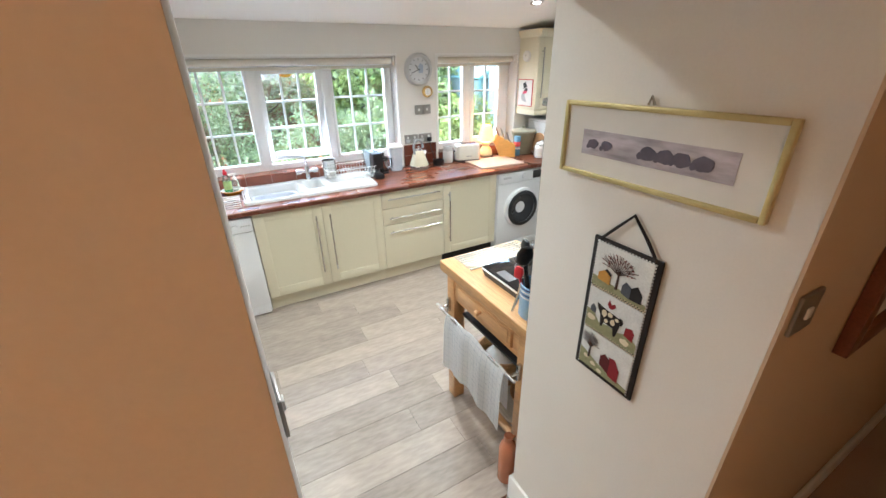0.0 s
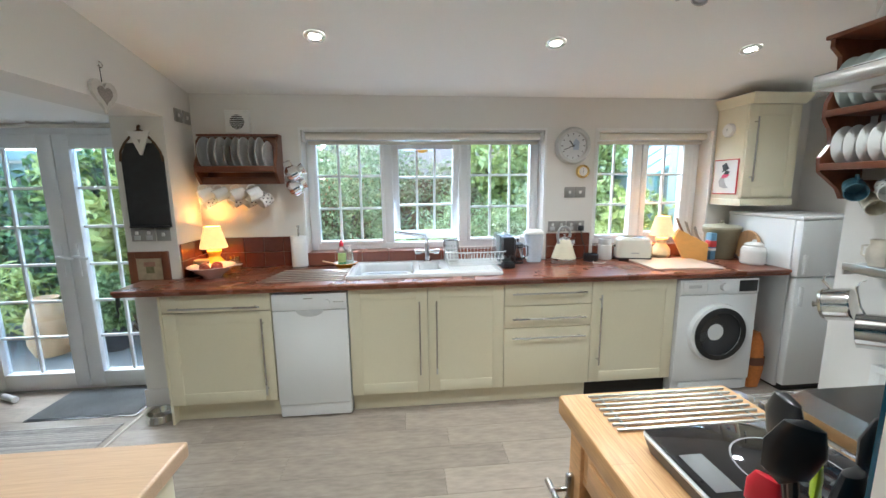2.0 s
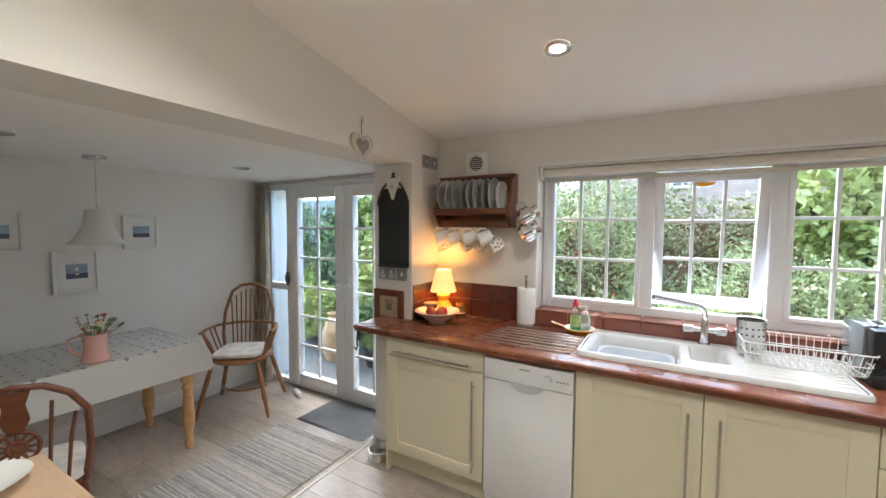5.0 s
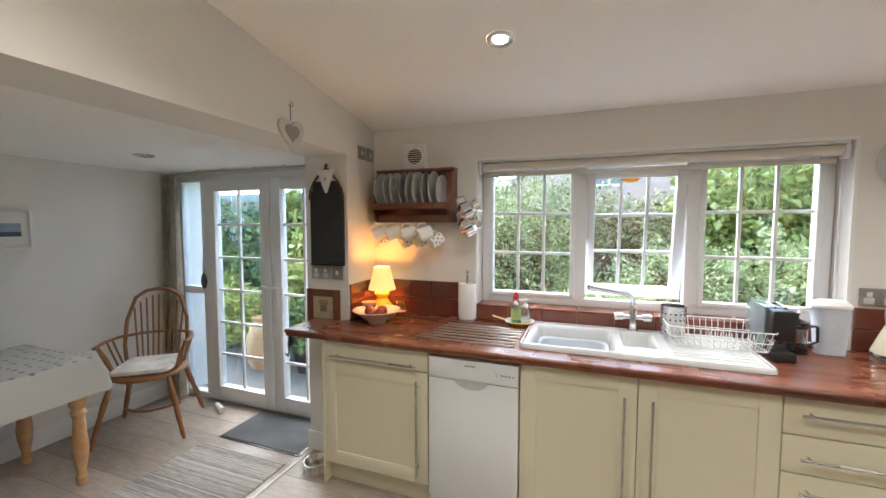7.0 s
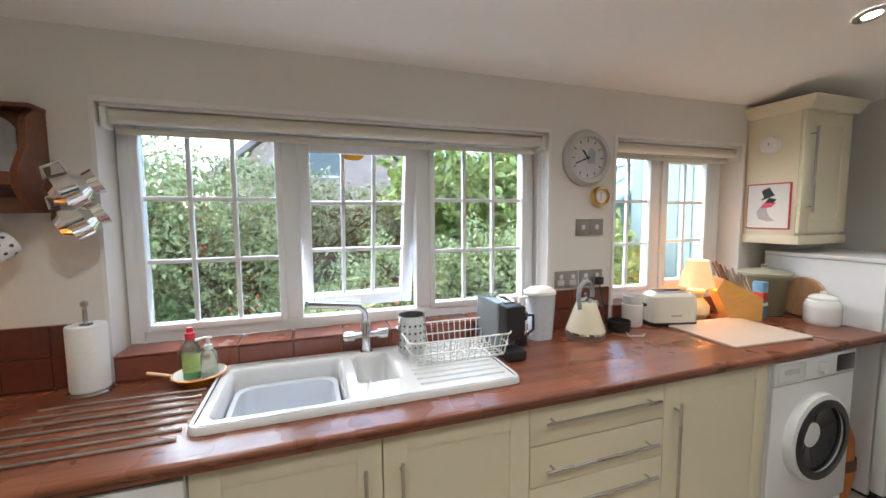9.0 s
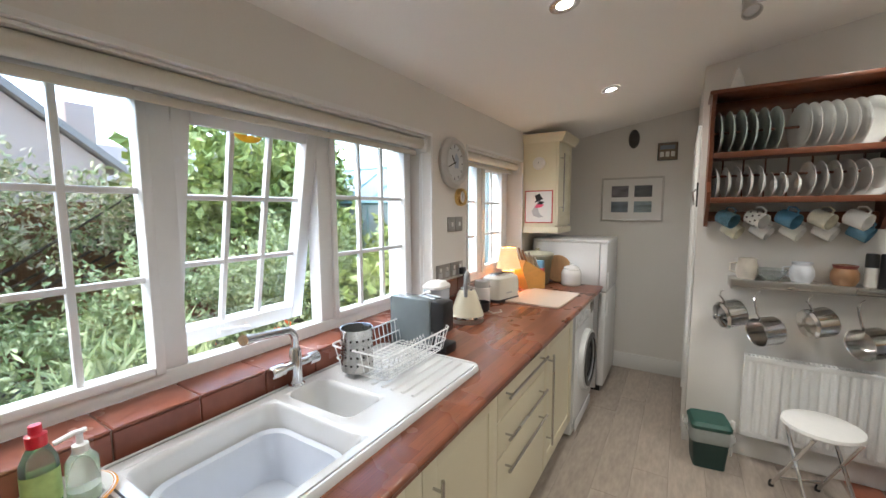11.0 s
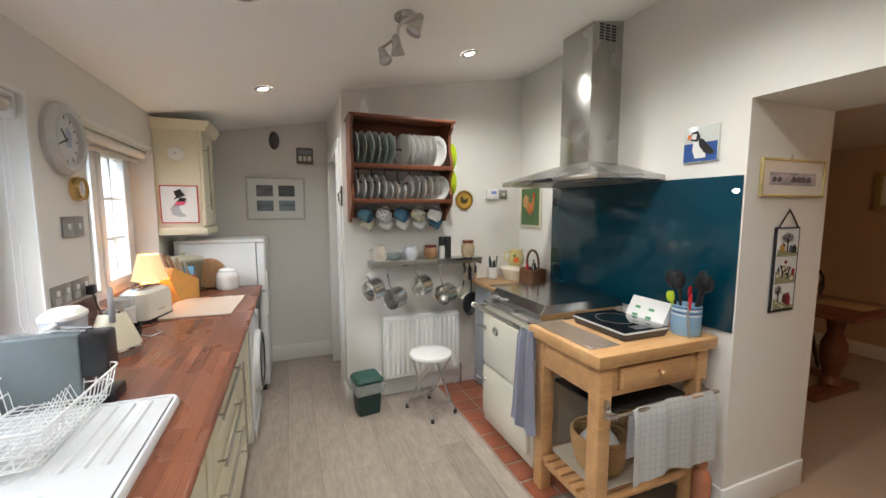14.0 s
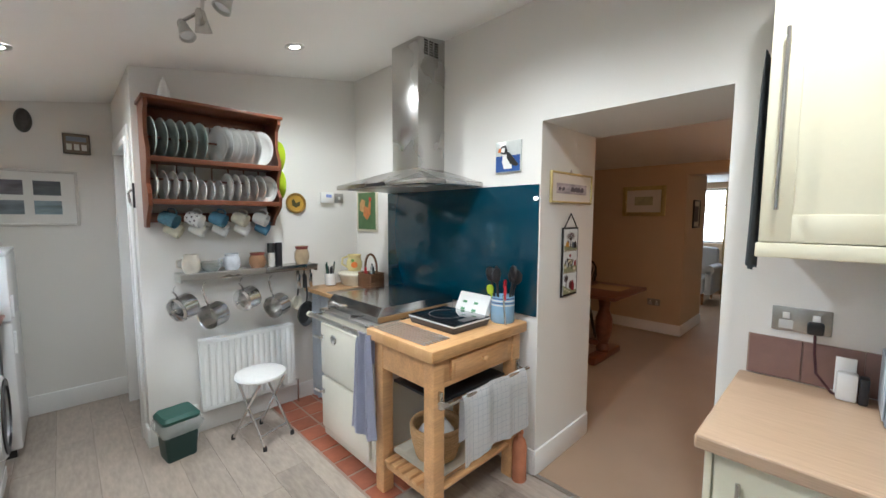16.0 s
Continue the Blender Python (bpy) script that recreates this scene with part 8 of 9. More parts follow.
for i in range(2):
    d = part("door", box(i * 0.46 + 0.002, i * 0.46 + 0.458, 0.601, 0.62, 0.11, 0.858, 0.002), CREAM, u)
    bar_handle(d, (i * 0.46 + 0.40, 0.62, 0.30), (i * 0.46 + 0.40, 0.62, 0.80), (0, 1, 0))
u = thing("wall_cabinet", "cream wall cabinet over the pale beech worktop", "cabinet", pose(-1.04, YS, 1.42))
part("body", box(0.0, 0.895, 0.002, 0.31, 0.0, 0.86, 0.002), CREAM, u)
part("light_pelmet", box(-0.0, 0.90, 0.29, 0.335, -0.045, 0.0, 0.004), CREAM, u)
for i in range(2):
    x0, x1 = i * 0.4475 + 0.002, i * 0.4475 + 0.4455
    d = part("door", box(x0 + 0.01, x1 - 0.01, 0.312, 0.327, 0.01, 0.84), CREAM, u)
    for nm, b in (("stile", (x0, x0 + 0.075, 0.003, 0.857)), ("stile", (x1 - 0.075, x1, 0.003, 0.857)), ("rail", (x0 + 0.074, x1 - 0.074, 0.003, 0.085)), ("rail", (x0 + 0.074, x1 - 0.074, 0.775, 0.857))):
        part(nm, box(b[0], b[1], 0.311, 0.332, b[2], b[3], 0.002), CREAM, d)
    bar_handle(d, (x1 - 0.04, 0.331, 0.10), (x1 - 0.04, 0.331, 0.62), (0, 1, 0))
cloth("tea_towel", "dark grey cloth hanging on the cabinet side", pose(-0.128, YS + 0.22, 0.0, 0, 0, 90), 0.12, [(0.0, 2.02), (-0.004, 1.9), (-0.006, 1.7), (-0.006, 1.5), (-0.008, 1.335)], mat("dark_grey_cloth", (0.11, 0.12, 0.13), 0.9, vary=0.2, grain=120), 0.006, 9, 3)
MAUVE = mat("mauve_brown_tile", (0.23, 0.135, 0.115), 0.3, vary=0.1, rnd=0.4)
bed = struct("splashback", box(-1.045, -0.10, YS + 0.0005, YS + 0.004, 0.904, 1.055), GROUT, "tiled splashback over the beech worktop")
for i in range(6):
    part("tile", box(-0.103 - (i + 1) * 0.152, -0.105 - i * 0.152, YS + 0.003, YS + 0.011, 0.906, 1.054, 0.002, seg=1), MAUVE, bed)
switch_plate(pose(-0.165, YS + 0.001, 1.085, 0, 0, 180), 2, 0.16, 0.088, "double grey metal socket over the mauve tiles", "socket", True)
u = thing("plug", "black plug with a lead running down to the worktop", "plug", pose(-0.285, YS + 0.013, 1.112))
part("plug_body", box(-0.022, 0.022, 0, 0.032, -0.022, 0.022, 0.008), BLACK, u)
part("lead", tube([(0, 0.02, -0.02), (-0.002, 0.03, -0.08), (-0.01, 0.035, -0.15), (-0.05, 0.05, -0.20), (-0.09, 0.06, -0.205)], 0.004), mat("dark_red_lead", (0.06, 0.015, 0.02), 0.4), u)
u = thing("charger", "black and white chargers standing on the beech worktop", "charger", pose(-0.375, YS + 0.075, 0.903))
part("white_box", box(-0.02, 0.03, -0.02, 0.02, 0, 0.09, 0.006), GLOSSWHITE, u)
part("black_box", box(-0.045, -0.022, -0.02, 0.025, 0, 0.085, 0.004), BLACK, u)
part("card", box(-0.015, 0.035, -0.035, -0.03, 0, 0.13, 0.001), GLOSSWHITE, u)
u = thing("radio", "grey and blue appliance standing on the beech worktop", "radio", pose(-0.52, YS + 0.16, 0.903))
part("body", box(-0.10, 0.075, -0.10, 0.10, 0, 0.25, 0.01), mat("grey_blue_plastic", (0.30, 0.36, 0.46), 0.3), u)
part("front_plate", box(0.076, 0.081, -0.09, 0.09, 0.02, 0.19, 0.003), mat("pale_blue_plate", (0.52, 0.60, 0.70), 0.3), u)
part("top_plate", box(-0.09, 0.07, -0.09, 0.09, 0.25, 0.262, 0.004), STEEL, u)
u = thing("oval_plate", "white oval serving dish on the beech worktop", "dish", pose(-0.93, 1.26, 0.903))
part("dish", lathe([(0, 0), (0.09, 0), (0.15, 0.03), (0.155, 0.034), (0.14, 0.03), (0.08, 0.006), (0, 0.005)], 36, squash=(0.7, 1)), PLATE, u)

# ---- dining end ----
RAIL = mat("aged_white_rail", (0.66, 0.63, 0.57), 0.5)
u = thing("curtain_pole", "pale curtain rail over the glazed doors", "curtain rail", pose(0, 0, 0))
part("rail", tube([(-3.08, 3.505, 1.925), (-1.38, 3.505, 1.925)], 0.008), RAIL, u)
for i in range(6):
    part("bracket", tube([(-2.95 + i * 0.3, 3.505, 1.925), (-2.95 + i * 0.3, 3.505, 1.958)], 0.004, 6), RAIL, u)
CURT = mat("leaf_print_linen", (0.60, 0.56, 0.47), 0.9, vary=0.42, grain=22, patch=9, stretch=(2.5, 2.5, 0.7), bump=0.15)
cloth("curtain", "gathered beige curtain with a faded stem print", pose(-2.965, 3.50, 0.0), 0.21, [(0, 1.94), (0.004, 1.88), (0, 1.6), (0.004, 1.2), (0, 0.8), (0.004, 0.4), (0, 0.03)], CURT, 0.034, 12, 5, 0.0)
u = thing("hanging_ornament", "dark metal ornament hanging on the door frame", "ornament", pose(-2.70, GY - 0.012, 1.05))
part("cord", tube([(0, -0.004, 0.16), (0, -0.004, 0.05)], 0.004, 6), BLACK, u)
part("drop", lathe([(0, -0.09), (0.02, -0.07), (0.034, -0.02), (0.022, 0.03), (0, 0.06)], 16, squash=(1, 0.5)), mat("dark_pewter", (0.10, 0.095, 0.09), 0.4, 0.6, vary=0.2, grain=40), u)
u = thing("draught_stopper", "white plastic door wedge on the floor by the doors", "doorstop", pose(-2.42, 3.44, 0.001, 0, 0, -25))
part("wedge", tube([(-0.07, 0, 0.024), (0.07, 0, 0.024)], 0.022, 12), GLOSSWHITE, u)
u = thing("wire_star", "round white wire wheel hung on the trellis", "ornament", pose(-4.45, 5.43, 1.42))
for r in (0.26, 0.14):
    part("ring", tube([(r * math.cos(radians(a)), 0, r * math.sin(radians(a))) for a in range(0, 360, 15)], 0.008, 6, closed=True), WIRE, u)
for a in range(0, 360, 30):
    part("spoke", tube([(0, 0, 0), (0.26 * math.cos(radians(a)), 0, 0.26 * math.sin(radians(a)))], 0.006, 5), WIRE, u)
part("hanger", tube([(0, 0, 0.26), (0, 0, 0.50)], 0.004, 5), WIRE, u)

# table with a spotted cloth
u = thing("dining_table", "pine farmhouse table with turned legs", "table", pose(-2.665, 1.93, 0))
part("tabletop", box(-0.345, 0.345, -0.61, 0.61, 0.715, 0.742, 0.006), PINE, u)
LEGP = [(0.0, 0.0), (0.022, 0.0), (0.026, 0.03), (0.030, 0.05), (0.020, 0.07), (0.024, 0.10), (0.036, 0.16), (0.040, 0.22), (0.032, 0.32), (0.028, 0.40), (0.038, 0.43), (0.028, 0.455), (0.042, 0.48), (0.044, 0.52), (0.034, 0.55)]
for sx in (-1, 1):
    for sy in (-1, 1):
        lg = part("leg", lathe(LEGP, 24, at=(sx * 0.285, sy * 0.565, 0)), PINE, u)
        part("leg_block", box(sx * 0.285 - 0.04, sx * 0.285 + 0.04, sy * 0.565 - 0.04, sy * 0.565 + 0.04, 0.55, 0.715, 0.004), PINE, lg)
for s in (-1, 1):
    part("apron", box(-0.25, 0.25, s * 0.575 - 0.011, s * 0.575 + 0.011, 0.60, 0.715, 0.002), PINE, u)
    part("apron", box(s * 0.295 - 0.011, s * 0.295 + 0.011, -0.53, 0.53, 0.60, 0.715, 0.002), PINE, u)
CLOTH = bpy.data.materials.new("spotted_oilcloth")
CLOTH.use_nodes = True
N, L = CLOTH.node_tree.nodes, CLOTH.node_tree.links
tc, vo, lt, mx = N.new("ShaderNodeTexCoord"), N.new("ShaderNodeTexVoronoi"), N.new("ShaderNodeMath"), N.new("ShaderNodeMix")
vo.inputs["Scale"].default_value, vo.inputs["Randomness"].default_value = 15.0, 0.25
lt.operation = "LESS_THAN"
lt.inputs[1].default_value = 0.20
mx.data_type = "RGBA"
mx.inputs[6].default_value, mx.inputs[7].default_value = (0.58, 0.57, 0.54, 1), (0.22, 0.22, 0.24, 1)
L.new(tc.outputs["Object"], vo.inputs["Vector"]), L.new(vo.outputs["Distance"], lt.inputs[0]), L.new(lt.outputs[0], mx.inputs[0])
L.new(mx.outputs[2], N["Principled BSDF"].inputs["Base Color"])
N["Principled BSDF"].inputs["Roughness"].default_value = 0.45
bm = bmesh.new()
ringn = 60
rows = [(0.0, 0.748), (0.012, 0.744), (0.026, 0.70), (0.034, 0.64), (0.040, 0.575)]
rings = []
for k, (o, z) in enumerate(rows):
    base = rrect(0, 0, 0.69 + 2 * o, 1.22 + 2 * o, 0.02 + o * 0.6, z, 14)
    rr_ = []
    for i, p in enumerate(base):
        g = 0.010 * k * math.sin(i * 0.9) * (0.4 + (abs(p[0]) > 0.30 and abs(p[1]) > 0.60))
        d = Vector((p[0], p[1], 0)).normalized()
        rr_.append((p[0] + d.x * g, p[1] + d.y * g, z - (0.03 if k == 4 and abs(p[0]) > 0.30 and abs(p[1]) > 0.60 else 0)))
    rings.append(rr_)
loft(rings, bm, cap=False)
top = [v for v in bm.verts if abs(v.co.z - 0.748) < 1e-5]
bmesh.ops.contextual_create(bm, geom=top)
bmesh.ops.recalc_face_normals(bm, faces=bm.faces)
u = thing("tablecloth", "pale spotted oilcloth hanging over the pine table", "tablecloth", pose(-2.665, 1.93, 0))
part("cloth", bm, CLOTH, u)

PINKG = mat("pink_glaze", (0.72, 0.42, 0.36), 0.25, vary=0.05)
u = thing("flower_jug", "pink jug filled with cream and red flowers", "jug", pose(-2.40, 2.02, 0.7485))
part("jug", lathe([(0, 0), (0.062, 0), (0.068, 0.01), (0.056, 0.045), (0.052, 0.10), (0.058, 0.15), (0.068, 0.165), (0.062, 0.165), (0.05, 0.145), (0, 0.13)], 32), PINKG, u)
part("handle", tube([(-0.03, -0.05, 0.155), (-0.05, -0.105, 0.14), (-0.045, -0.10, 0.08), (-0.03, -0.045, 0.04)], 0.008), PINKG, u)
rf = random.Random(8)
LEAFM = mat("bouquet_leaf", (0.16, 0.22, 0.08), 0.5, vary=0.3)
PET = [mat("cream_petal", (0.72, 0.68, 0.46), 0.6), mat("red_petal", (0.50, 0.05, 0.03), 0.6), mat("pale_pink_petal", (0.70, 0.45, 0.40), 0.6), mat("white_petal", (0.74, 0.73, 0.66), 0.6)]
for i in range(26):
    a, r = rf.random() * 6.28, 0.03 + 0.10 * rf.random()
    p = (r * math.cos(a), r * math.sin(a), 0.21 + 0.07 * rf.random() - r * 0.25)
    st = part("stem", tube([(0.02 * math.cos(a), 0.02 * math.sin(a), 0.12), p], 0.0022, 5), LEAFM, u)
    s = 0.014 + 0.012 * rf.random()
    bmf = bmesh.new()
    for k in range(3):
        for j in range(6):
            b = j * 60 + k * 25
            e = s * (1 - 0.25 * k)
            poly([(0, 0), (e * 0.35, e * 0.5), (0, e), (-e * 0.35, e * 0.5)], 0.001, bmf, "z", 0.003 * k)
            vs = [v for v in bmf.verts][-8:]
            bmesh.ops.transform(bmf, matrix=pose(0, 0, 0, 0, 0, b) @ pose(0, 0, 0, 20 + 22 * k, 0, 0), verts=vs)
    hd = part("flower_head", bmf, PET[i % 4] if i % 3 else LEAFM, st)
    hd.matrix_local = pose(p[0], p[1], p[2], 30 * math.sin(a), 30 * math.cos(a), 0)


def spindle_chair(m, label, arms, wheel, wood, cushion):
    """A Windsor chair facing -y in its own axes."""
    u = thing("windsor_chair", label, "chair", m)
    out = [(0.21 * math.cos(radians(a)), 0.21 * math.sin(radians(a)) * (0.9 if math.sin(radians(a)) > 0 else 1.0)) for a in range(0, 360, 12)]
    k = 1.14 if arms else 1.0
    out = [(x * k, y * k) for x, y in out]
    part("seat", loft([[(x * 0.93, y * 0.93, 0.425) for x, y in out], [(x, y, 0.435) for x, y in out], [(x, y, 0.452) for x, y in out], [(x * 0.95, y * 0.95, 0.460) for x, y in out]]), wood, u)
    for sx in (-1, 1):
        for sy in (-1, 1):
            a, b = Vector((sx * 0.15 * k, sy * 0.145 * k, 0.43)), Vector((sx * 0.21 * k * k, sy * 0.215 * k, 0.0))
            pts = [a.lerp(b, f) for f in (0, 0.2, 0.35, 0.5, 0.65, 0.8, 0.88, 1.0)]
            part("leg", tube(pts, 0.014, 12, radii=[0.012, 0.017, 0.020, 0.016, 0.019, 0.014, 0.017, 0.010]), wood, u)
    part("stretcher", tube([(-0.178, 0.02, 0.16), (-0.09, -0.06, 0.165), (0.0, -0.085, 0.165), (0.09, -0.06, 0.165), (0.178, 0.02, 0.16)], 0.009, 8), wood, u)
    H = 1.0 if arms else 0.92
    hoop = [(-0.185, 0.125, 0.45), (-0.205, 0.15, 0.60), (-0.20, 0.19, 0.78), (-0.15, 0.225, H - 0.05), (-0.08, 0.24, H), (0.0, 0.245, H + 0.012), (0.08, 0.24, H), (0.15, 0.225, H - 0.05), (0.20, 0.19, 0.78), (0.205, 0.15, 0.60), (0.185, 0.125, 0.45)]
    part("back_hoop", tube(hoop, 0.013, 10), wood, u)
    for i in range(9 if not wheel else 6):
        n_ = (9 if not wheel else 6)
        s = (i - (n_ - 1) / 2) / ((n_ - 1) / 2)
        if wheel and abs(s) < 0.3:
            continue
        part("spindle", tube([(s * 0.13, 0.165, 0.455), (s * 0.15, 0.205, 0.70), (s * 0.165, 0.235, H - 0.03 - 0.10 * s * s)], 0.0065, 8), wood, u)
    if wheel:
        sp = part("splat", loft([[(-w, 0.172 + (z - 0.455) * 0.145, z), (w, 0.172 + (z - 0.455) * 0.145, z), (w, 0.184 + (z - 0.455) * 0.145, z), (-w, 0.184 + (z - 0.455) * 0.145, z)] for z, w in ((0.455, 0.035), (0.52, 0.022), (0.58, 0.034), (0.62, 0.020))]), wood, u)
        for r in (0.062, 0.026):
            part("wheel_ring", tube([(r * math.cos(radians(a)), 0.212, 0.69 + r * math.sin(radians(a))) for a in range(0, 360, 20)], 0.008, 8, closed=True), wood, sp)
        for a in range(0, 180, 30):
            part("wheel_spoke", tube([(0.06 * math.cos(radians(a)), 0.212, 0.69 + 0.06 * math.sin(radians(a))), (-0.06 * math.cos(radians(a)), 0.212, 0.69 - 0.06 * math.sin(radians(a)))], 0.006, 6), wood, sp)
        part("splat_top", loft([[(-w, 0.172 + (z - 0.455) * 0.145, z), (w, 0.172 + (z - 0.455) * 0.145, z), (w, 0.184 + (z - 0.455) * 0.145, z), (-w, 0.184 + (z - 0.455) * 0.145, z)] for z, w in ((0.755, 0.022), (0.80, 0.040), (0.86, 0.030), (0.915, 0.045))]), wood, u)
    if arms:
        part("arm_bow", tube([(-0.27, -0.13, 0.665), (-0.275, 0.0, 0.668), (-0.235, 0.14, 0.67), (-0.13, 0.215, 0.672), (0, 0.235, 0.672), (0.13, 0.215, 0.672), (0.235, 0.14, 0.67), (0.275, 0.0, 0.668), (0.27, -0.13, 0.665)], 0.016, 10, flat=0.65), wood, u)
        for sx in (-1, 1):
            part("arm_post", tube([(sx * 0.19, -0.07, 0.45), (sx * 0.225, -0.085, 0.56), (sx * 0.265, -0.10, 0.66)], 0.013, 10, radii=[0.011, 0.018, 0.011]), wood, u)
            for y in (0.02, 0.09):
                part("arm_spindle", tube([(sx * 0.19, y, 0.452), (sx * 0.262, y * 1.1, 0.665)], 0.007, 8), wood, u)
    if cushion:
        cm = mat("printed_cushion", (0.66, 0.62, 0.57), 0.9, vary=0.35, grain=9, patch=11, bump=0.1)
        part("cushion", loft([rrect(0, -0.01, 0.32, 0.32, 0.06, 0.461), rrect(0, -0.01, 0.37, 0.37, 0.06, 0.478), rrect(0, -0.01, 0.36, 0.36, 0.06, 0.500), rrect(0, -0.01, 0.28, 0.28, 0.06, 0.512)]), cm, u, "printed cotton seat cushion")
    return u


spindle_chair(pose(-2.655, 3.07, 0, 0, 0, 38), "brown Windsor armchair with a printed cushion by the curtain", True, False, OAK, True)
spindle_chair(pose(-1.86, 1.60, 0, 0, 0, -107), "dark brown wheelback chair drawn up to the table", False, True, DARKWOOD, True)

u = thing("pendant_lamp", "white flared glass pendant lamp over the table", "lamp", pose(-2.66, 2.14, DZ + 0.003))
part("ceiling_rose", lathe([(0, -0.022), (0.055, -0.02), (0.06, -0.004), (0.06, 0), (0, 0)], 32), STEEL, u)
part("rod", tube([(0, 0, -0.02), (0, 0, -0.325)], 0.004, 8), STEEL, u)
part("shade", lathe([(0.018, -0.325), (0.062, -0.335), (0.064, -0.36), (0.075, -0.43), (0.115, -0.51), (0.150, -0.545), (0.147, -0.546), (0.112, -0.505), (0.071, -0.43), (0.058, -0.36), (0.02, -0.34)], 40), mat("opal_glass", (0.74, 0.73, 0.70), 0.3, vary=0.02), u)
part("bulb", lathe([(0, -0.44), (0.022, -0.42), (0.026, -0.40), (0.014, -0.36), (0, -0.35)], 16), GLOSSWHITE, u)
WF_ = mat("white_wood_frame", (0.74, 0.73, 0.70), 0.4, vary=0.03)
SKY1, SEA1 = mat("print_sky_blue", (0.26, 0.34, 0.46), 0.4, vary=0.3, grain=10, stretch=(1, 1, 3)), mat("print_dark_sea", (0.06, 0.08, 0.12), 0.4, vary=0.4, grain=12, stretch=(1, 1, 4))
for y0, z0, w, h, lab, extra in ((2.425, 1.355, 0.235, 0.25, "white-framed seascape print on the dining wall", None), (2.03, 1.065, 0.25, 0.29, "white-framed lighthouse print on the dining wall", 1), (1.68, 1.36, 0.23, 0.25, "white-framed beach print on the dining wall", None)):
    u = thing("seaside_print", lab, "picture", pose(XW + 0.001, y0, z0, 0, 0, 90), group="seaside prints")
    art = [(w * 0.28, w * 0.74, h * 0.34, h * 0.68, SKY1), (w * 0.28, w * 0.74, h * 0.34, h * 0.46, SEA1)]
    if extra:
        art += [(w * 0.48, w * 0.54, h * 0.42, h * 0.60, WHITEMOUNT), (w * 0.48, w * 0.54, h * 0.47, h * 0.51, mat("red_band_print", (0.5, 0.05, 0.05), 0.5))]
    picture(u, w, h, 0.022, WF_, WHITEMOUNT, 0.03, art)

# mats and bowl on the floor
u = thing("door_mat", "dark grey ribbed doormat inside the glazed doors", "doormat", pose(-1.72, 3.33, 0.001))
part("pile", box(-0.34, 0.33, -0.175, 0.20, 0, 0.010, 0.004), mat("grey_fleck_pile", (0.15, 0.155, 0.165), 1.0, vary=0.5, grain=260, bump=0.9), u)
part("border", box(-0.355, 0.345, -0.19, 0.215, 0, 0.004, 0.001), BLACK, u)
RUGM = mat("grey_woven_rug", (0.44, 0.41, 0.39), 1.0, vary=0.42, grain=60, patch=11, stretch=(1, 9, 1), bump=0.5, rnd=0.7)
u = thing("rug", "flat woven grey striped rug on the dining floor", "rug", pose(-1.755, 2.44, 0.001, 0, 0, 0))
for i in range(127):
    part("weave", box(-0.36, 0.36, -0.66 + i * 0.01, -0.6503 + i * 0.01, 0, 0.0065 + 0.0006 * (i % 3), 0.0012, seg=1), RUGM, u)
u = thing("pet_bowl", "steel pet bowl on the floor beside the cabinet", "pet bowl", pose(-1.185, 3.095, 0.001))
part("bowl", lathe([(0.075, 0), (0.092, 0.004), (0.078, 0.045), (0.082, 0.05), (0.076, 0.05), (0.06, 0.012), (0, 0.010)], 36), POT, u)

# garden things seen through the doors
u = thing("garden_urn", "tall buff terracotta urn outside the doors", "urn", pose(-3.0, 4.5, GZ + 0.05))
part("urn", lathe([(0, 0), (0.13, 0), (0.17, 0.12), (0.175, 0.32), (0.13, 0.46), (0.09, 0.52), (0.11, 0.56), (0.10, 0.56), (0.08, 0.52), (0, 0.45)], 36), mat("buff_terracotta", (0.55, 0.36, 0.20), 0.7, vary=0.12, grain=20), u)
u = thing("plant_pot", "dark pot with a small shrub outside the doors", "plant pot", pose(-2.45, 4.55, GZ + 0.05))
part("pot", lathe([(0, 0), (0.10, 0), (0.14, 0.22), (0.15, 0.22), (0.15, 0.25), (0.13, 0.25), (0.11, 0.2), (0, 0.2)], 28), mat("dark_pot_glaze", (0.05, 0.05, 0.055), 0.4), u)
shrub("potted_shrub", "small leafy shrub growing in the dark pot", 21, [(-2.45, 4.55, 0.40, 0.2, 0.2, 0.28)], 1500, 0.04, LEAF_DARK, (-2.45, 4.55, GZ + 0.25), 0.012)
u = thing("trellis", "grey wooden trellis fixed before the pale garden wall", "trellis", pose(-3.2, 5.45, GZ))
TREL = mat("weathered_wood", (0.36, 0.31, 0.23), 0.9, vary=0.2, grain=30)
for i in range(17):
    part("upright", box(-2.0 + i * 0.2, -1.965 + i * 0.2, 0, 0.02, 0, 2.0), TREL, u)
for i in range(10):
    part("crosspiece", box(-2.02, 1.26, 0.02, 0.04, 0.12 + i * 0.2, 0.155 + i * 0.2), TREL, u)
RENDER = mat("pale_blue_green_render", (0.27, 0.33, 0.30), 0.85, vary=0.12, grain=30, patch=1.5, bump=0.2)
shrub("climber", "leafy creeper spread over the trellis", 23, [(-3.9, 5.36, 0.9, 0.55, 0.07, 0.8), (-2.75, 5.36, 0.55, 0.5, 0.07, 0.5), (-2.2, 5.36, 1.5, 0.35, 0.07, 0.45), (-3.1, 5.36, 1.75, 0.5, 0.07, 0.25), (-1.75, 5.40, 0.8, 0.25, 0.1, 0.8), (-4.9, 5.36, 1.0, 0.6, 0.07, 0.9)], 5200, 0.06, LEAF_DARK, (-2.6, 5.38, GZ), 0.008)
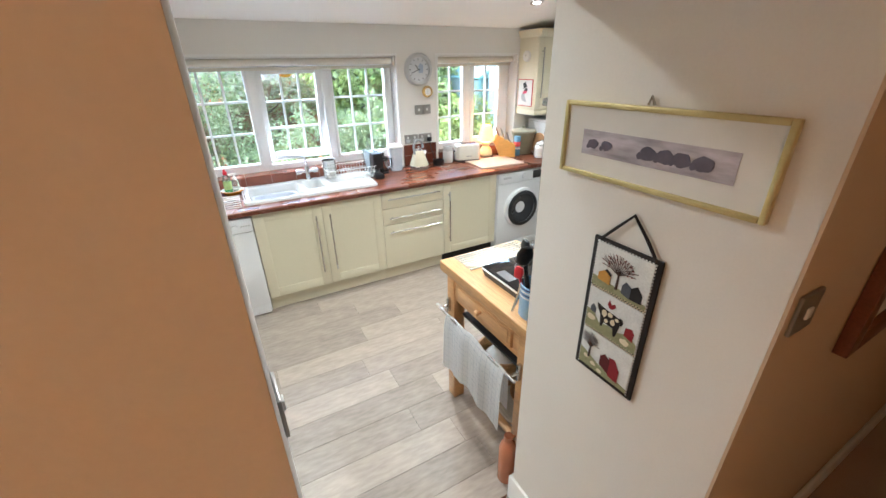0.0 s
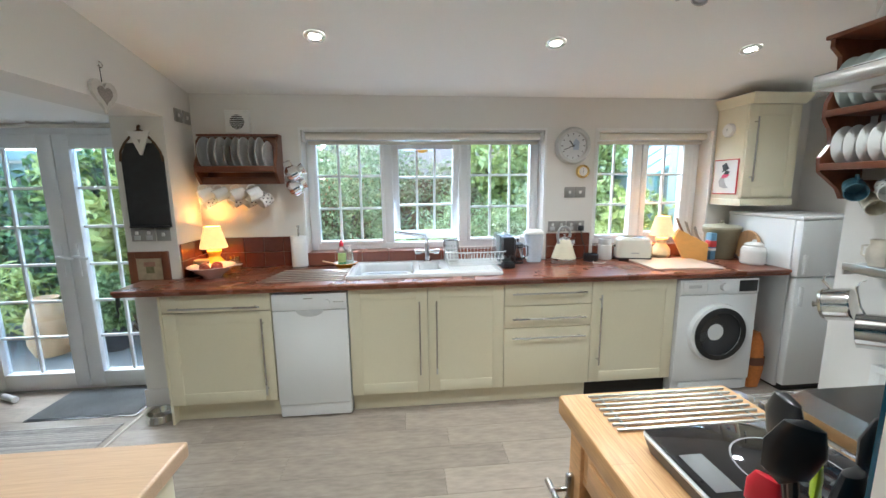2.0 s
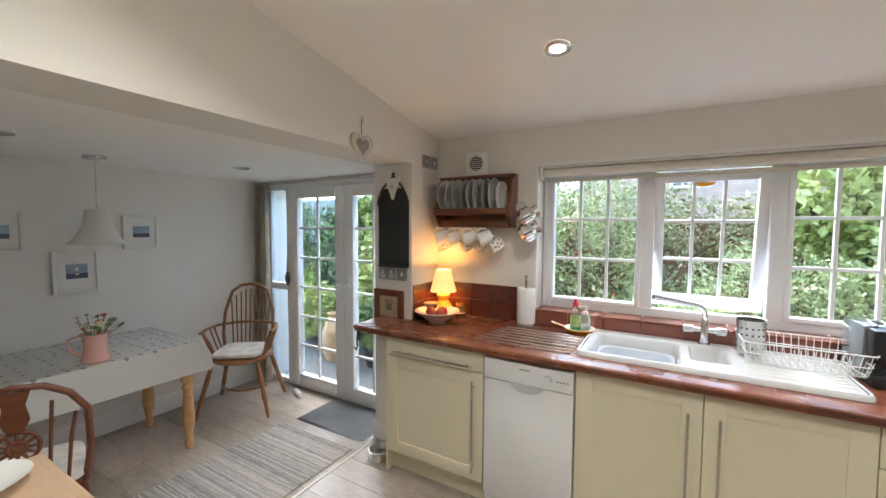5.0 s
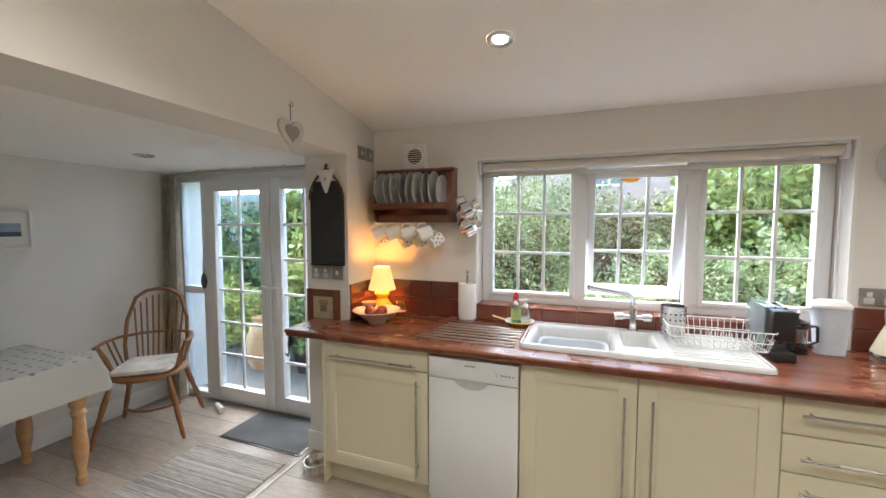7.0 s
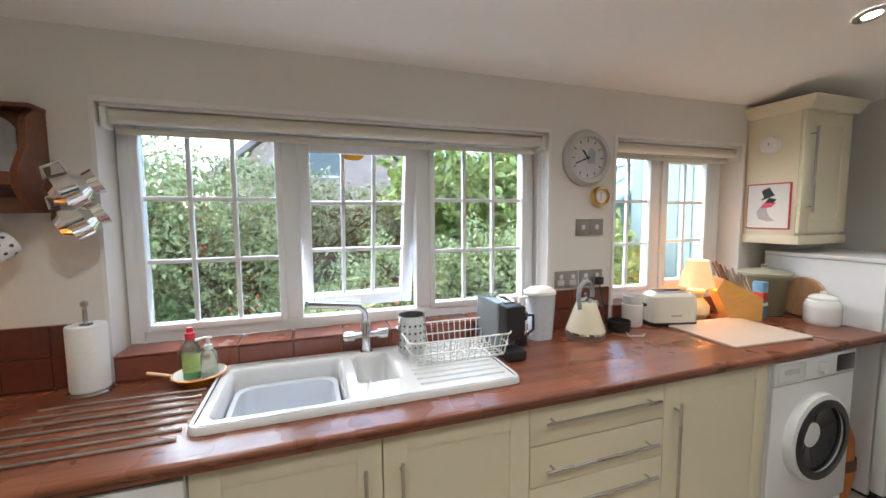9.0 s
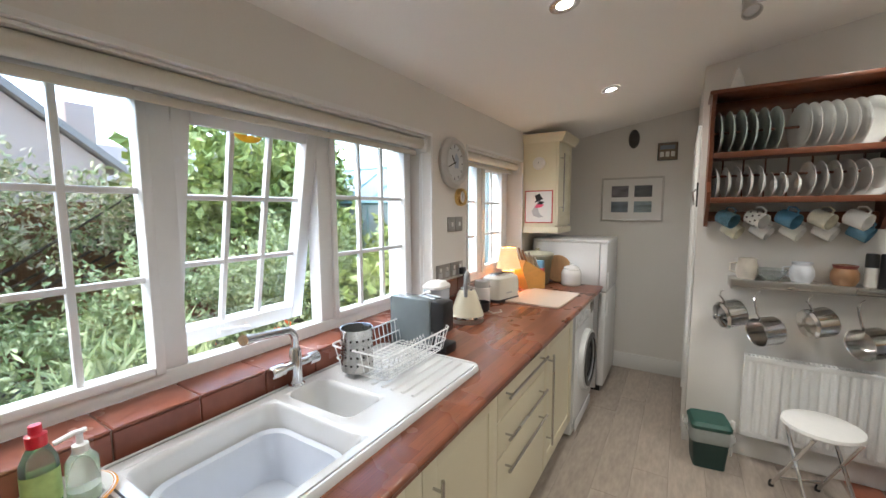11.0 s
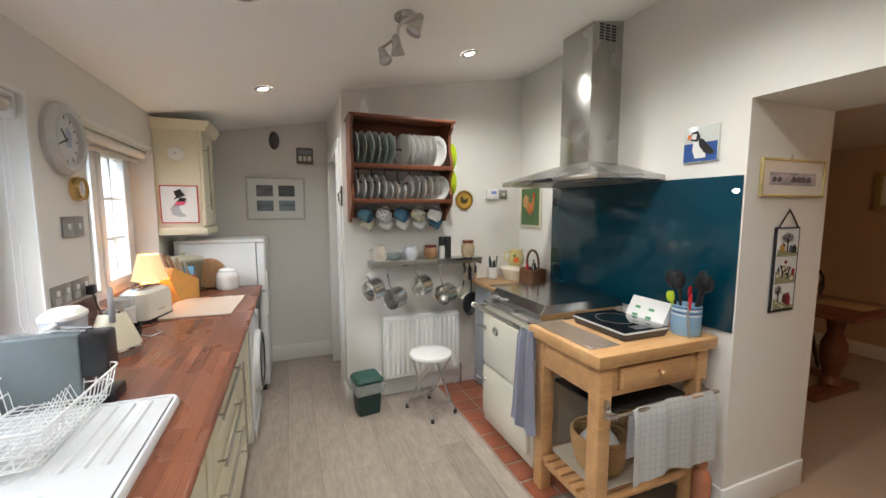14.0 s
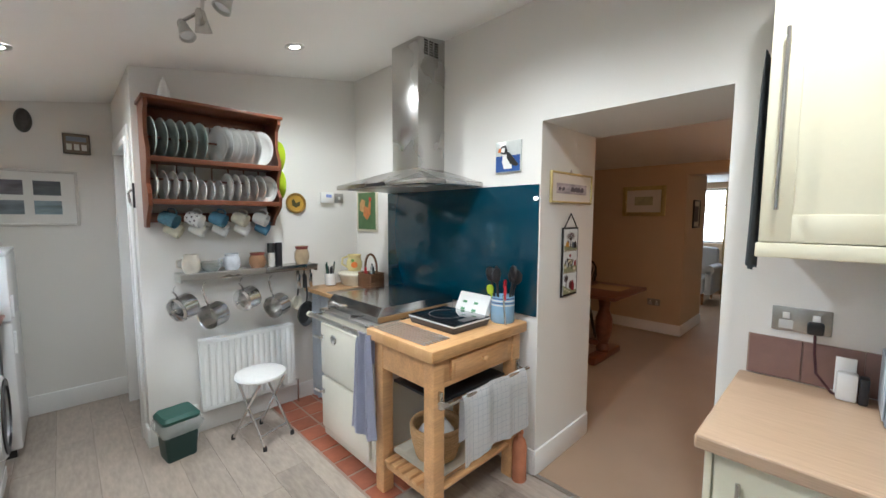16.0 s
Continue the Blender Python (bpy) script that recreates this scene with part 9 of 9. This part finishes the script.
struct("garden_wall", box(-6.5, -1.9, 5.52, 5.66, GZ, 1.95, 0.01), RENDER, "pale blue-green rendered garden wall behind the trellis")
shrub("climber", "leafy climber hanging over the doors outside", 22, [(-1.5, 5.2, 1.75, 0.3, 0.2, 0.35), (-2.6, 5.3, 1.85, 0.4, 0.12, 0.16), (-3.3, 5.3, 1.6, 0.3, 0.12, 0.35), (-2.25, 5.35, 0.9, 0.2, 0.08, 0.35)], 1500, 0.06, LEAF_FRESH, (-1.35, 5.2, GZ), 0.012)

# ---- next room ----
u = thing("trestle_table", "dark oak table with a turned pedestal on the carpet", "table", pose(1.62, -1.35, 0.006))
part("tabletop", box(-0.52, 0.60, -0.42, 0.42, 0.70, 0.735, 0.008), DARKWOOD, u)
part("pedestal", lathe([(0.06, 0.06), (0.075, 0.10), (0.05, 0.16), (0.085, 0.30), (0.085, 0.42), (0.05, 0.52), (0.06, 0.60), (0.10, 0.70)], 24, at=(-0.25, 0, 0)), DARKWOOD, u)
part("pedestal", lathe([(0.06, 0.06), (0.075, 0.10), (0.05, 0.16), (0.085, 0.30), (0.085, 0.42), (0.05, 0.52), (0.06, 0.60), (0.10, 0.70)], 24, at=(0.38, 0, 0)), DARKWOOD, u)
for x in (-0.25, 0.38):
    part("foot", box(x - 0.06, x + 0.06, -0.32, 0.32, 0, 0.075, 0.015), DARKWOOD, u)
part("stretcher", box(-0.25, 0.38, -0.03, 0.03, 0.12, 0.17, 0.005), DARKWOOD, u)
solo("place_mat", box(1.20, 1.55, -1.60, -1.30, 0.7415, 0.745, 0.001), mat("tan_woven_mat", (0.45, 0.32, 0.18), 0.9, vary=0.2, grain=120), "tan woven place mat on the dark table", "place mat")
spindle_chair(pose(2.0, -1.85, 0.006, 0, 0, 150), "dark spindle-backed chair beside the oak table", False, False, mat("black_brown_wood", (0.03, 0.02, 0.016), 0.4), False)
u = thing("watercolour", "gilt-framed pale watercolour on the far wall", "picture", pose(1.76, -2.748, 1.50, 0, 0, 180))
picture(u, 0.52, 0.385, 0.05, GILT, WHITEMOUNT, 0.03, [(0.15, 0.37, 0.14, 0.25, mat("pale_green_wash", (0.40, 0.42, 0.30), 0.6, vary=0.3, grain=12))])
switch_plate(pose(1.40, -2.748, 0.35, 0, 0, 180), 2, 0.15, 0.086, "double metal socket low on the far wall", "socket", True)
u = thing("dark_picture", "small dark picture at the hall corner", "picture", pose(1.018, -3.05, 1.35, 0, 0, -90))
picture(u, 0.30, 0.36, 0.02, BLACK, PAPER, 0.02, [(0.06, 0.24, 0.08, 0.28, DKW)])
w = tagged(new("window_hall"), "white framed window at the end of the hall", "window", kind="structure")
rim(w, "frame", 1.202, 2.248, -6.34, -6.26, 0.982, 2.038, 0.05)
part("transom", box(1.25, 1.70, -6.335, -6.275, 1.70, 1.735, 0.004), UPVC, w)
part("mullion", box(1.70, 1.75, -6.34, -6.27, 1.03, 1.99, 0.004), UPVC, w)
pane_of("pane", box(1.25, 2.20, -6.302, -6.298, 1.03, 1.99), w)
sky_light = bpy.data.lights.new("hall_window_light", "AREA")
sky_light.shape, sky_light.size, sky_light.size_y, sky_light.energy, sky_light.color = "RECTANGLE", 1.04, 1.04, 2.4, (0.95, 0.98, 1.0)
new("hall_window_light", sky_light).matrix_world = pose(1.725, -6.46, 1.51, 90, 0, 0)
cloth("curtain", "cream curtain beside the hall window", pose(1.10, -6.10, 0.0), 0.24, [(0, 2.02), (0.004, 1.6), (0, 1.0), (0.004, 0.4), (0, 0.03)], mat("cream_curtain", (0.62, 0.50, 0.30), 0.9, vary=0.1, grain=100), 0.03, 5, 5)
u = thing("armchair", "pale upholstered armchair at the end of the hall", "armchair", pose(1.55, -5.3, 0.006, 0, 0, 0))
UPH = mat("pale_blue_upholstery", (0.55, 0.57, 0.60), 0.9, vary=0.08, grain=120)
part("seat", box(-0.30, 0.30, -0.30, 0.34, 0.18, 0.45, 0.04), UPH, u)
part("backrest", box(-0.36, 0.36, -0.45, -0.28, 0.18, 0.95, 0.06), UPH, u)
for s in (-1, 1):
    part("arm", tube([(s * 0.36, -0.35, 0.60), (s * 0.36, 0.32, 0.60)], 0.075, 14), UPH, u)
    part("arm_side", box(s * 0.36 - 0.05, s * 0.36 + 0.05, -0.35, 0.32, 0.18, 0.60, 0.02), UPH, u)
for x in (-0.28, 0.28):
    for y in (-0.38, 0.28):
        part("leg", lathe([(0.018, 0), (0.026, 0.18)], 12, at=(x, y, 0)), OAK, u)
struct("ground_front", box(-400, 400, -800, -6.401, GZ - 0.2, GZ), mat("road_grey", (0.22, 0.22, 0.22), 0.9, vary=0.2), "ground in front of the house")
u = thing("room_ceiling_lamp", "small warm ceiling lamp in the carpeted room", "lamp", pose(-0.45, -1.15, 2.139))
part("shade", lathe([(0.04, 0), (0.13, -0.03), (0.15, -0.09), (0.0, -0.11)], 32), mat("lit_opal", (1.0, 0.72, 0.42), 0.5, emit=0.8), u)
d = bpy.data.lights.new("room_bulb", "POINT")
d.energy, d.color, d.shadow_soft_size = 0.56, (1.0, 0.45, 0.18), 0.08
o = new("room_bulb", d)
o.parent = u
o.matrix_local = pose(0, 0, -0.22)
switch_plate(pose(0.862, YIN - 0.007, 1.368, 0, 0, 0), 1, 0.086, 0.086, "metal light switch on the warm wall of the carpeted room")
switch_plate(pose(JL + 0.0085, 0.488, 1.246, 0, 0, 91.6), 1, 0.086, 0.086, "metal light switch on the jamb of the opening")
u = thing("dark_framed_picture", "picture in a heavy dark wooden frame on the warm wall", "picture", pose(1.24, YIN - 0.0075, 1.17))
picture(u, 0.62, 0.50, 0.06, DARKWOOD, PAPER, 0.03, [(0.15, 0.47, 0.13, 0.37, WASH)])

# ---- floor planks, laid last ----
PLANK = mat("pale_grey_oak_plank", (0.375, 0.318, 0.268), 0.34, vary=0.27, grain=9, patch=2.6, stretch=(1.5, 6, 1), rnd=0.5, bump=0.06, rough_vary=0.06)
floor_ob = bpy.data.objects["floor"]
PW, PLn = 0.181, 1.22
kinds = [mesh_of("plank", box(0.0006, L - 0.0006, 0.0006, PW - 0.0006, -0.003, 0.0, 0.0008, seg=1), PLANK) for L in (PLn,)]
rr = random.Random(5)
row = 0
y = YS
while y < YN + 0.02:
    x = XW - rr.uniform(0, PLn)
    while x < XE:
        o = new("plank", kinds[0])
        o.parent = floor_ob
        o.location = (x, y, 0.0)
        x += PLn
    y += PW
    row += 1
TERRA = mat("terracotta_tile", (0.33, 0.105, 0.055), 0.45, vary=0.2, grain=24, patch=5, rnd=0.8, bump=0.08)
hearth = struct("hearth", box(1.24, XR - 0.001, YS, 1.60, -0.002, 0.004), GROUT, "bed of the red tiled hearth under the range")
tk = mesh_of("tile", box(0.003, 0.149, 0.003, 0.149, 0.004, 0.010, 0.003, seg=1), TERRA)
for i in range(9):
    for j in range(5):
        o = new("tile", tk)
        o.parent = hearth
        o.location = (1.24 + i * 0.1615, 0.80 + j * 0.16, 0)
struct("threshold_strip", box(JL, JR, YS - 0.012, YS + 0.018, 0.0, 0.010, 0.003), STEEL, "metal strip where carpet meets planks", True)
struct("threshold_strip", box(PX0 + 0.012, PX0 + 0.028, YS, PY, 0.0, 0.006, 0.002), RAIL, "pale strip between kitchen and dining floors", True)
